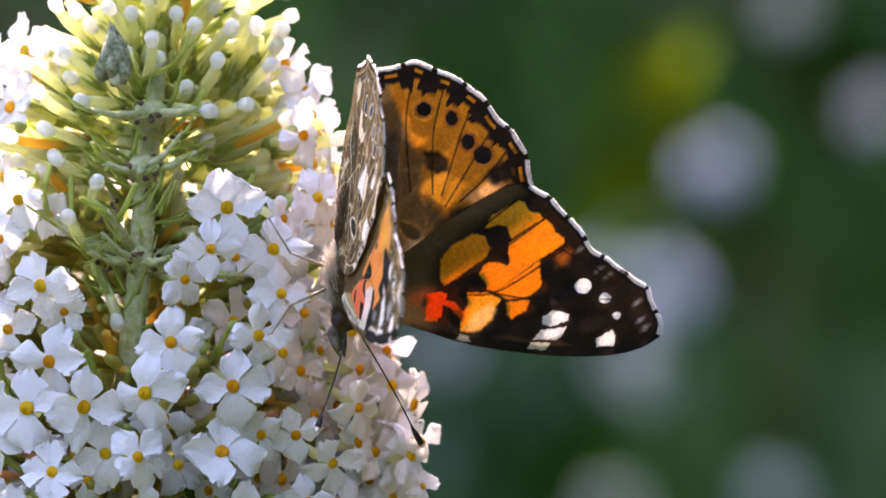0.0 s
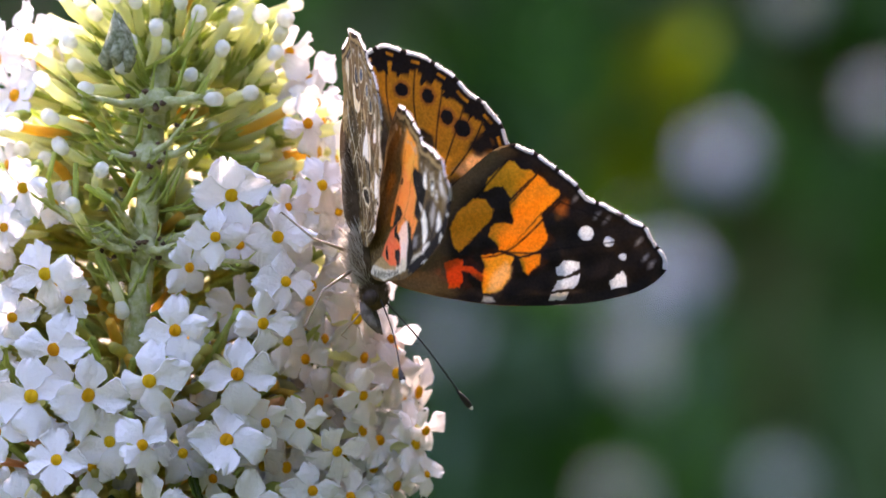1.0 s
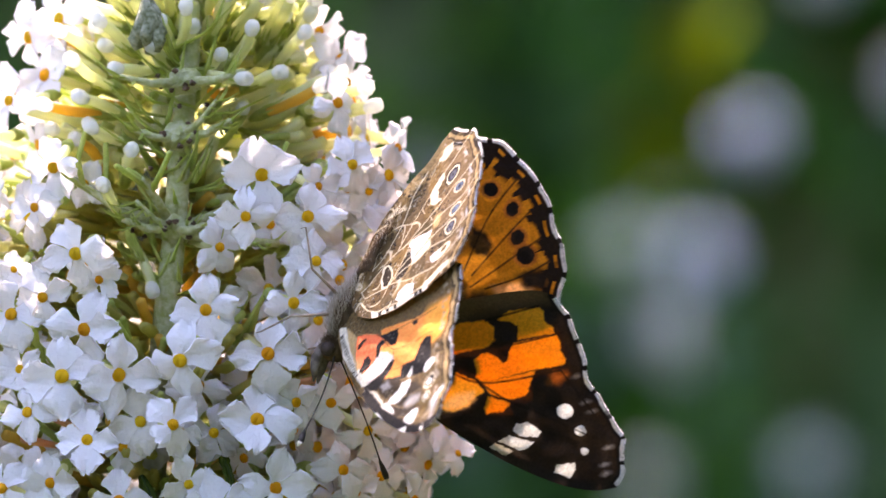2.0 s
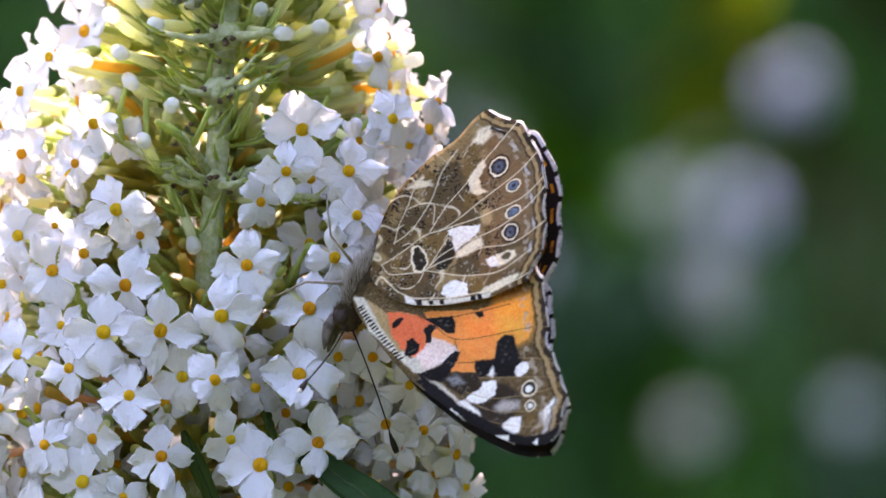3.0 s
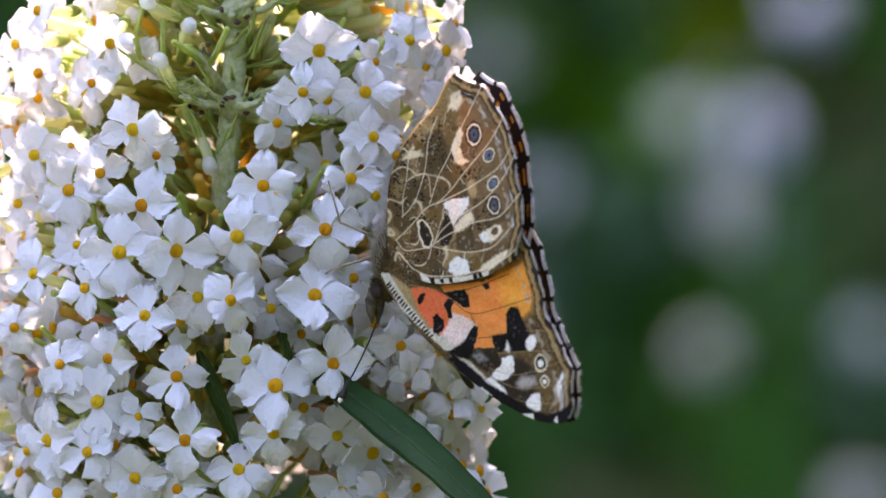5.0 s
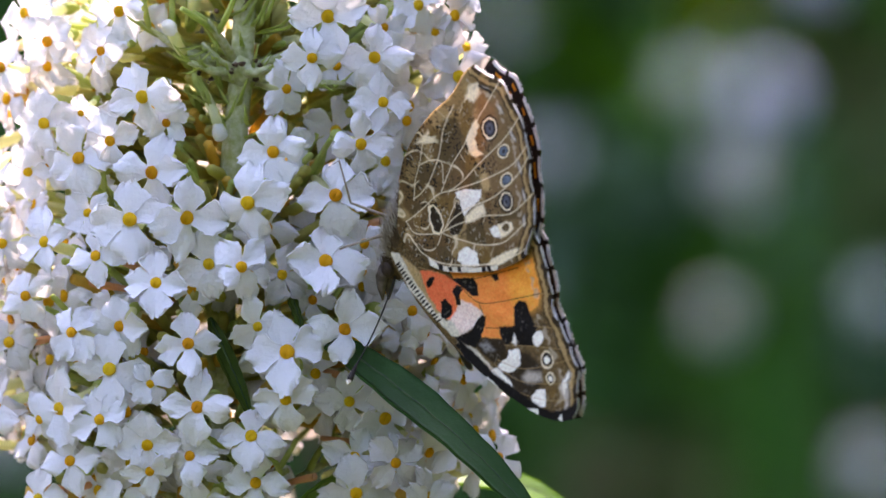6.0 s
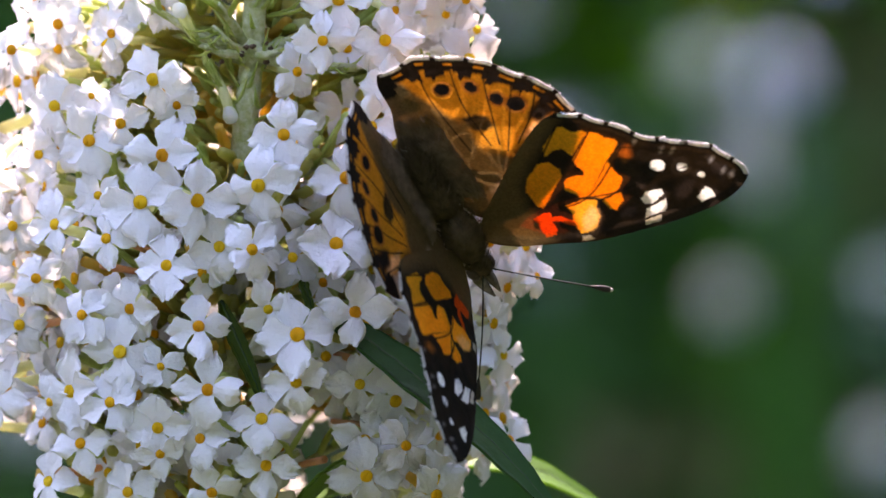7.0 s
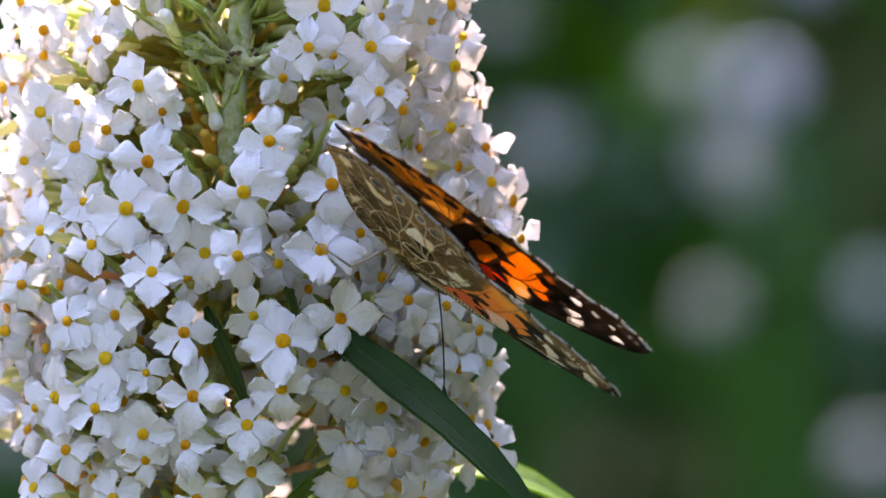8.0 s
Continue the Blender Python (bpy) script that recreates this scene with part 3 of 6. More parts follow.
for whorl in (UPPER, MIDDLE, LOWER, FOOT, FLANK, SHOULDER):
    for row in whorl:
        open_floret(*row)


def crowd():
    """The rest of the florets, all round the spike."""
    rnd = random.Random(11)
    placed = [Vector(r[:3]) for w in (UPPER, MIDDLE, LOWER, FOOT, FLANK) for r in w]
    made = 0
    for k in range(6000):
        z = rnd.uniform(-46, 44)
        w = rnd.uniform(0, 2 * math.pi)
        r = reach(z) * (rnd.uniform(0.52, 0.80) if math.cos(w) > 0 else rnd.uniform(0.8, 1.0))
        a = axis(z)
        p = a + Vector((math.sin(w) * r, -math.cos(w) * r, 0))
        front = math.cos(w) > 0
        dx = p.x - a.x
        if front and -1 < z < 24 and -8 < dx < 5:
            continue
        if front and -38 < z <= -1 and -7.5 < dx + 0.12 * z + 1.5 < 3.5 and rnd.random() < 0.85:
            continue
        if front and z > 15 and abs(dx) < 15:
            continue
        if z > (21 if front else 24):
            continue
        if z < -28.5 and abs(p.x + 17.0) < 2.8 or z < -31 and (abs(p.x + 15.0) < 5.5 or p.x < -42 or p.x > 3) or z < -37.5 and p.x > -15:
            continue
        near = (5.8 if z < -12 else 6.9) if front else 4.5
        if any((p - q).length < near for q in placed):
            continue
        placed.append(p)
        size = rnd.uniform(3.2, 4.4)
        m = Matrix.Translation(at(*p)) @ facing(p, rnd, 0.15) @ pose(0, 0, 0, 0, 0, rnd.uniform(0, 90)) @ Matrix.Scale(size * MM, 4)
        # some low florets take the tan petals with shade in their colour
        part("floret", COROLLAS[rnd.randrange(6, 10) if z < 0 and rnd.random() < 0.35 else rnd.randrange(6)], flower, m=m)
        made += 1
        if made > 620:
            break


crowd()


def fill(x0, x1, y0, y1, z0, z1, count, seed):
    """A loose bank of florets between the given bounds (mm)."""
    rnd = random.Random(seed)
    done = []
    for k in range(count * 30):
        p = Vector((rnd.uniform(x0, x1), rnd.uniform(y0, y1), rnd.uniform(z0, z1)))
        if any((p - q).length < 4.4 for q in done):
            continue
        done.append(p)
        m = Matrix.Translation(at(*p)) @ facing(p, rnd, 0.35) @ pose(0, 0, 0, 0, 0, rnd.uniform(0, 90)) @ Matrix.Scale(rnd.uniform(3.4, 4.3) * MM, 4)
        # nearly half take the tan petals with shade in their colour
        part("floret", COROLLAS[rnd.randrange(6, 10) if rnd.random() < 0.45 else rnd.randrange(6)], flower, m=m)
        if len(done) >= count:
            break


fill(-9, 4.5, 16, 32, -34, -9, 40, 31)
fill(-53, -44, 10, 30, -28, 12, 34, 32)
fill(-8, 1, 15, 30, -9, 16, 26, 33)
fill(1, 6.5, 17, 28, -14, 1, 10, 34)
fill(-11.5, -3, 2, 9, -38, -31.5, 7, 35)


def bud(tx, ty, tz, bx, by, bz, old):
    """A closed tubular bud with a swollen white tip and a green calyx."""
    tip, base = at(tx, ty, tz), at(bx, by, bz)
    sh = Shell()
    d = (tip - base)
    side = d.cross(Vector((0, 1, 0))).normalized() * d.length * rnd_f.uniform(-0.06, 0.06)
    path = [base, base + d * 0.25 + side * 0.7, base + d * 0.6 + side, base + d * 0.88 + side * 0.4]
    sh.loft(path, [0.00042, 0.00054, 0.00060, 0.00054], 10, 0)
    ob = part("bud", sh.mesh("bud", OLD_TUBE if old else TUBE), flower)
    u = d.normalized()
    cap = Shell().loft([tip - u * 0.0013 + side * 0.4, tip - u * 0.0009 + side * 0.3, tip - u * 0.0003, tip + u * 0.0003, tip + u * 0.0005], [0.00054, 0.00070, 0.00084, 0.00074, 0.00040], 8)
    part("bud_tip", cap.mesh("bud_tip", BUD_TIP), ob, "white swollen bud tip")
    cal = Shell().loft([base - u * 0.0014, base - u * 0.0003, base + u * 0.0014], [0.0003, 0.00062, 0.00066], 8)
    for k in range(4):
        w = d.cross(Vector((math.sin(1.57 * k + 0.6), 0.3, math.cos(1.57 * k + 0.6)))).normalized() * 0.00055
        e = base + u * rnd_f.uniform(0.0022, 0.0036) + w * rnd_f.uniform(1.3, 2.4)
        cal.loft([base + u * 0.0004 + w * 0.8, base + u * 0.0014 + w * 1.2, e], [0.00020, 0.00018, 0.00004], 5)
    part("calyx", cal.mesh("calyx", CALYX), ob, "downy green calyx with pointed teeth")


bud(-25.6, 12.5, 2.6, -28.0, 15, 8.4, False)
for rows_b in (BUD_TOP, BUD_SIDE, BUD_HIGH):
    for i_b, row in enumerate(rows_b):
        bud(*row, i_b % 11 == 5)


BUD_FRONT = [
    (-15.8, 11.0, 25.8, -21.0, 17.0, 26.6, False),
    (-30.0, 12.0, 26.9, -25.1, 18.0, 26.6, False),
    (-26.0, 12.0, 29.4, -23.8, 18.0, 26.4, False),
    (-27.9, 10.0, 18.2, -28.8, 16.0, 15.2, False),
    (-31.1, 9.0, 14.4, -29.3, 15.0, 10.9, False),
    (-37.8, 14.0, 23.0, -30.6, 20.0, 21.9, True),
    (-7.3, 15.0, 25.3, -14.3, 21.0, 22.0, True),
    (-1.7, 17.0, 23.0, -9.4, 23.0, 21.7, False),
    (-2.4, 18.0, 25.1, -9.9, 24.0, 22.7, False),
    (-11.8, 14.0, 26.7, -15.7, 20.0, 24.9, False),
    (-15.0, 14.0, 31.6, -17.6, 20.0, 27.0, False),
    (-22.2, 13.0, 33.8, -23.3, 19.0, 28.8, False),
    (-17.6, 15.0, 35.4, -19.8, 21.0, 30.1, False),
    (-13.5, 17.0, 35.3, -17.6, 23.0, 29.5, False),
    (-10.9, 18.0, 35.6, -14.3, 24.0, 29.6, False),
    (-8.3, 20.0, 35.2, -11.8, 26.0, 30.3, False),
    (-34.7, 13.0, 28.0, -29.5, 19.0, 24.8, False),
    (-33.8, 13.0, 23.8, -28.9, 19.0, 21.9, False),
    (-32.6, 12.0, 20.6, -28.5, 18.0, 18.9, False),
    (-31.8, 14.0, 32.2, -28.0, 20.0, 28.8, False),
]
for row in BUD_FRONT:
    bud(*row)


def bud_crown():
    """More buds stand out all round the top of the spike."""
    rnd = random.Random(21)
    for k in range(110):
        z = rnd.uniform(24, 50)
        w = rnd.uniform(0, 2 * math.pi)
        if math.cos(w) > 0.1 and z < 38:
            continue
        r = reach(z)
        a, o = axis(z), Vector((math.sin(w), -math.cos(w), 0))
        b = a + o * r * 0.35
        t = a + o * (r * 0.6 + 5) + Vector((0, 0, rnd.uniform(2, 6)))
        bud(*t, *b, k % 13 == 4)


bud_crown()


def spent_tubes():
    """Peach-coloured tubes whose petals have dropped, low on the spike."""
    rnd = random.Random(23)
    for k in range(16):
        z = rnd.uniform(-38, -10)
        w = rnd.uniform(-1.25, -0.1) if k % 3 else rnd.uniform(0.5, 1.2)
        r = reach(z)
        o = Vector((math.sin(w), -math.cos(w), rnd.uniform(-0.25, 0.3)))
        a = axis(z) + o * r * 0.62
        e = axis(z) + o * r * rnd.uniform(0.82, 0.93)
        sh = Shell().loft([at(*a), at(*a.lerp(e, 0.6)), at(*e), at(*(e - o * 0.4))], [0.0003, 0.00042, 0.00045, 0.0002], 9)
        part("spent_tube", sh.mesh("spent_tube", SPENT_TUBE), flower, "peach-coloured spent flower tube")


spent_tubes()


def tip_bract():
    """The grey-green downy cone of unopened bracts in front of the buds."""
    p = at(-26.2, 13, 28.6)
    rnd = random.Random(41)
    for k in range(13):
        w = 2.4 * k
        low = 0.0002 * k
        o = Vector((math.sin(w), math.cos(w), 0)) * (0.0017 - 0.00007 * k)
        sh = Shell().loft([p + o * 0.7 + Vector((0, 0, low)), p + o + Vector((0, 0, low + 0.0011)), p + o * 0.75 + Vector((0, 0, low + 0.0022)), p + o * 0.25 + Vector((-0.0004, 0, low + 0.0040 + rnd.uniform(0, 0.0006)))], [0.0005, 0.0008, 0.0006, 0.00008], 7)
        part("tip_bract", sh.mesh("tip_bract", BRACT), flower, "grey-green downy bract of the tip cone")


tip_bract()


def stalks():
    """The main stem down to the ground, with the side branches that carry the florets."""
    rnd = random.Random(5)
    zs = [60, 48, 38, 28, 18, 8, -5, -20, -40, -70]
    rr = [0.5, 0.8, 1.0, 1.15, 1.25, 1.35, 1.4, 1.5, 1.6, 1.8]
    path = [at(*axis(z)) + Vector((rnd.uniform(-0.2, 0.2) * MM, (-13 if -60 < z < 22 else -9 if z < 30 else -2 if z > 0 else -6) * MM, 0)) for z in zs]
    path += [Vector((-0.035, 0.05, 0.9)), Vector((-0.05, 0.09, 0.5)), Vector((-0.045, 0.12, -0.03))]
    sh = Shell().loft(path, [r * MM for r in rr] + [0.003, 0.005, 0.007], 12)
    part("stem", sh.mesh("stem", STEM), flower, "downy grey-green stem")
    for z, n in ((36, 8), (27, 10), (23, 8), (9.5, 10), (-8, 10), (-24, 10), (-38, 8)):
        for k in range(n):
            w = 2 * math.pi * k / n + rnd.uniform(-0.3, 0.3)
            if z > 20:
                continue
            a = axis(z) + Vector((0, -13 if z > -60 else 0, 0))
            b = axis(z)
            far = reach(z) * rnd.uniform(0.55, 0.75)
            end = b + Vector((math.sin(w) * far, -math.cos(w) * far, rnd.uniform(2, 7)))
            mid = a.lerp(end, 0.5) + Vector((0, 0, rnd.uniform(-1.5, 0.5)))
            branch = part("branch", Shell().loft([at(*a), at(*mid), at(*end)], [0.0006, 0.0005, 0.00035], 7).mesh("branch", STEM), flower)
            for q in range(3):
                e = end + Vector((rnd.uniform(-4, 4), rnd.uniform(-4, 2), rnd.uniform(1, 6)))
                part("stalk", Shell().loft([at(*mid.lerp(end, 0.4 + 0.2 * q)), at(*(mid.lerp(end, 0.6 + 0.2 * q) + (e - end) * 0.4)), at(*e)], [0.0004, 0.00035, 0.0003], 6).mesh("stalk", CALYX), branch)
    for z, arms in ((9.6, ((1, 3.5, 0.4, 0.62), (1, 11.5, -1.6, 0.8), (-1, 5.5, 1.0, 0.62), (-1, 4.0, 3.0, 0.45))), (19.5, ((1, 5.5, 1.8, 0.6), (-1, 5.0, 0.8, 0.55), (1, 4.0, 4.0, 0.45))), (25.5, ((-1, 7.0, 0.5, 0.55), (1, 6.5, 1.2, 0.6)))):
        a = axis(z) + Vector((0, -14.2, 0))
        part("node", Shell().ball(at(*a), (0.0021, 0.0014, 0.0015), lump=0.5, seed=int(z)).mesh("node", STEM), flower, "swollen downy stem node")
        for side, far, up, thick in arms:
            e = a + Vector((side * far, -2.2, up))
            mid = a.lerp(e, 0.5) + Vector((0, -0.6, -0.5))
            part("arm", Shell().loft([at(*a), at(*mid), at(*e)], [thick * 1.2 * MM, thick * 0.75 * MM, thick * 0.55 * MM], 9).mesh("arm", STEM), flower, "downy side branch")
            for q in range(5):
                f = mid.lerp(e, rnd.uniform(0.2, 1.0))
                g = f + Vector((side * rnd.uniform(0.5, 3.5), rnd.uniform(-2, 0.5), rnd.uniform(-1.2, 3.0)))
                part("bract", Shell().loft([at(*f), at(*(f.lerp(g, 0.5) + Vector((0, -0.3, -0.3)))), at(*g)], [0.00022, 0.0002, 0.00003], 6, squash=0.6).mesh("bract", CALYX), flower)
        for q in range(5):
            p = a + Vector((rnd.uniform(-2.2, 2.0), -1.5 + rnd.uniform(-0.2, 0.3), rnd.uniform(-1.2, 1.2)))
            part("scar", Shell().ball(at(*p), (0.00032, 0.00022, 0.00028), lump=0.9, seed=30 + q).mesh("scar", BROWN_SPENT), flower, "dry brown scar")
    for k in range(60):
        z = rnd.uniform(2, 30)
        w = rnd.uniform(-1.2, 1.2)
        a = axis(z) + Vector((rnd.uniform(-2, 2), -13, 0))
        ln = rnd.uniform(4, 9)
        e = a + Vector((math.sin(w) * ln, -math.cos(w) * ln * 0.5, rnd.uniform(0, 7)))
        mid = a.lerp(e, 0.5) + Vector((0, 0, -0.8))
        part("bract", Shell().loft([at(*a), at(*mid), at(*e)], [0.00028, 0.0003, 0.00005], 5, squash=0.5).mesh("bract", CALYX), flower)
    for k in range(16):
        z = rnd.choice((9.5, 10.5, 22, 26, 17)) + rnd.uniform(-1.2, 1.2)
        p = axis(z) + Vector((rnd.uniform(-5, 3), -14.6 + rnd.uniform(-0.3, 0.8), 0))
        part("scar", Shell().ball(at(*p), (0.00026, 0.00022, 0.00026), lump=0.9, seed=k).mesh("scar", BROWN_SPENT), flower, "dry brown scar")


stalks()


def tube_mass():
    """Inside the spike: the crowded tubes and calyces of the florets, too many to tell apart."""
    rnd = random.Random(17)
    sh = Shell()
    for k in range(1400):
        z = rnd.uniform(-46, 34)
        if z > 12 and rnd.random() < 0.15:
            continue
        w = rnd.uniform(0, 2 * math.pi)
        r = reach(z)
        o = Vector((math.sin(w), -math.cos(w), 0))
        clear = math.cos(w) > 0.55 and -1 < z
        b = axis(z) + o * r * (0.12 if clear else 0.30)
        t = axis(z) + o * r * (rnd.uniform(0.3, 0.42) if clear else rnd.uniform(0.55, 0.74)) + Vector((rnd.uniform(-3, 3), rnd.uniform(-2, 2), rnd.uniform(-1, 5)))
        if z < -29 and (abs(t.x + 15) < 6.5 or abs(b.x + 15) < 6.5 or t.x > 0):
            continue
        green = rnd.random() < 0.45
        sh.loft([at(*b), at(*(b.lerp(t, 0.5) + Vector((0, 0, -0.6)))), at(*t)], [0.0003, 0.00045, 0.0004] if green else [0.0005, 0.0007, 0.0006], 6, 0 if green else (3 if z > 13 else 1) if rnd.random() < (0.75 if z < 5 else 0.93) else 2)
    tagged(part("tube_mass", sh.mesh("tube_mass", CALYX, INNER_TUBE, OLD_TUBE, TUBE), flower, "crowded yellowish flower tubes"), kind="stuff")


tube_mass()


def leaf(name, base, tip, width, mat, droop, roll, label, arch=0.0):
    """A lance-shaped leaf with a raised midrib, from base to tip."""
    base, tip = Vector(base), Vector(tip)
    ln = (tip - base).length
    y = (tip - base).normalized()
    x = y.cross(Vector((0, 0, 1))).normalized()
    m = Matrix((x, y, x.cross(y))).transposed().to_4x4()
    m = Matrix.Translation(base) @ m @ pose(0, 0, 0, 0, roll, 0)
    form = blade(ln, width, droop, 0.12, 22, 11, 0.015, 3)
    for i, row in enumerate(form):
        for v in row:
            v.z += arch * 4 * (i / 21) * (1 - i / 21) * ln + 0.00008 * math.sin(2.3 * i)
    g = [[m @ v for v in row] for row in form]
    ob = part(name, Shell().sheet(g, 0.0004).mesh(name, mat), flower, label)
    rib = [m @ (v + Vector((0, 0, 0.0002))) for v in (row[5] for row in form)]
    part("midrib", Shell().loft(rib, [0.00022 * (1 - 0.8 * i / 21) for i in range(22)], 6).mesh("midrib", LEAF_EDGE), ob)
    return ob


leaf("leaf", at(-16.0, 5, -18.2), at(11.0, -4, -40.4), 0.0066, LEAF, 0.04, 30, "dark green lance-shaped leaf", 0.05)
leaf("leaf", at(-26.8, 9, -17.2), at(-22.0, 5, -28), 0.0024, LEAF_MID, 0.03, 20, "narrow dark green leaf among the florets")
leaf("leaf", at(-18.9, 9, -12.2), at(-16.4, 6, -19.5), 0.0020, LEAF_MID, 0.03, -20, "narrow dark green leaf among the florets")
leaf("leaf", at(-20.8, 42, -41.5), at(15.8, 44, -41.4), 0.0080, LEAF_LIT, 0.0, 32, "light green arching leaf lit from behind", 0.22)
# Added blade for the arching leaf's bright left end; its light is in the colour.
leaf("leaf", at(-20.5, 14, -41.5), at(-8.5, 16, -32.5), 0.0050, LEAF_LIT, 0.0, -25, "added left piece of the arching leaf, lightened as if lit through", 0.06)


# ---- the butterfly ----
INK = {
    "black": (0.012, 0.009, 0.008), "ink": (0.016, 0.011, 0.008), "brown": (0.135, 0.085, 0.034), "darkbrown": (0.045, 0.028, 0.012),
    "orange": (0.92, 0.375, 0.014), "deep": (0.62, 0.240, 0.014), "pale": (0.92, 0.52, 0.16), "paleorange": (0.84, 0.42, 0.15), "red": (0.68, 0.090, 0.008), "flame": (0.94, 0.315, 0.010), "rust": (0.40, 0.13, 0.02),
    "white": (0.86, 0.86, 0.86), "cream": (0.66, 0.60, 0.48), "creamy": (0.84, 0.70, 0.48), "grey": (0.26, 0.25, 0.25),
    "red2": (0.95, 0.17, 0.06), "orange2": (0.95, 0.28, 0.06),
    "umber": (0.22, 0.125, 0.035), "sky": (0.15, 0.195, 0.265), "lilac": (0.47, 0.41, 0.36), "chalk": (0.86, 0.81, 0.74), "pinkwhite": (0.86, 0.66, 0.58),
    "tan": (0.45, 0.29, 0.125), "olive": (0.135, 0.085, 0.032), "taupe": (0.235, 0.142, 0.062), "blue": (0.11, 0.122, 0.160), "navy": (0.045, 0.036, 0.045),
}


def lattice(x, y, scale, seed):
    """Smooth value noise from 0 to 1 over the plane."""
    x, y = x * scale + seed * 17.3, y * scale + seed * 9.1
    i, j = np.floor(x).astype(np.int64), np.floor(y).astype(np.int64)
    fx, fy = x - i, y - j
    fx, fy = fx * fx * (3 - 2 * fx), fy * fy * (3 - 2 * fy)

    def h(a, b):
        n = (a * 374761393 + b * 668265263 + seed * 1442695) & 0xFFFFFFFF
        n = ((n ^ (n >> 13)) * 1274126177) & 0xFFFFFFFF
        return ((n ^ (n >> 16)) & 0xFFFF) / 65535.0

    return (h(i, j) * (1 - fx) + h(i + 1, j) * fx) * (1 - fy) + (h(i, j + 1) * (1 - fx) + h(i + 1, j + 1) * fx) * fy


def rounded(points, steps=5, closed=True):
    """A smooth curve through the points."""
    p = np.array(points, float)
    n = len(p)
    out = []
    for i in range(n if closed else n - 1):
        a, b, c, d = (p[(i + k) % n] if closed else p[min(max(i + k, 0), n - 1)] for k in (-1, 0, 1, 2))
        for s in np.arange(steps) / steps:
            out.append(0.5 * (2 * b + (c - a) * s + (2 * a - 5 * b + 4 * c - d) * s * s + (3 * b - a - 3 * c + d) * s ** 3))
    if not closed:
        out.append(p[-1])
    return np.array(out)


def to_line(q, line):
    """Distance of the points q to a polyline, and the nearest points on it."""
    best = np.full(len(q), 1e9)
    near = np.zeros_like(q)
    for a, b in zip(line[:-1], line[1:]):
        d = b - a
        t = np.clip(((q - a) @ d) / max(d @ d, 1e-12), 0, 1)
        c = a + t[:, None] * d
        e = np.hypot(*(q - c).T)
        k = e < best
        best[k], near[k] = e[k], c[k]
    return best, near


def inside(q, ring):
    r = np.zeros(len(q), bool)
    for a, b in zip(ring, np.roll(ring, -1, 0)):
        k = (a[1] > q[:, 1]) != (b[1] > q[:, 1])
        x = a[0] + (q[:, 1] - a[1]) * (b[0] - a[0]) / (b[1] - a[1] if b[1] != a[1] else 1e-12)
        r ^= k & (q[:, 0] < x)
    return r


def step(lo, hi, x):
    t = np.clip((x - lo) / (hi - lo), 0, 1)
    return t * t * (3 - 2 * t)


def scalloped(line, n, depth):
    """The margin's points, drawn in between n vein ends."""
    p = rounded(line, 6, False)
    run = np.concatenate([[0], np.cumsum(np.hypot(*np.diff(p, axis=0).T))])
    run /= run[-1]
    d = np.gradient(p, axis=0)
    d /= np.hypot(*d.T)[:, None]
    inward = np.stack([d[:, 1], -d[:, 0]], 1)
    return [tuple(q) for q in p + inward * (depth * np.abs(np.sin(math.pi * n * run)) ** 1.3)[:, None]]


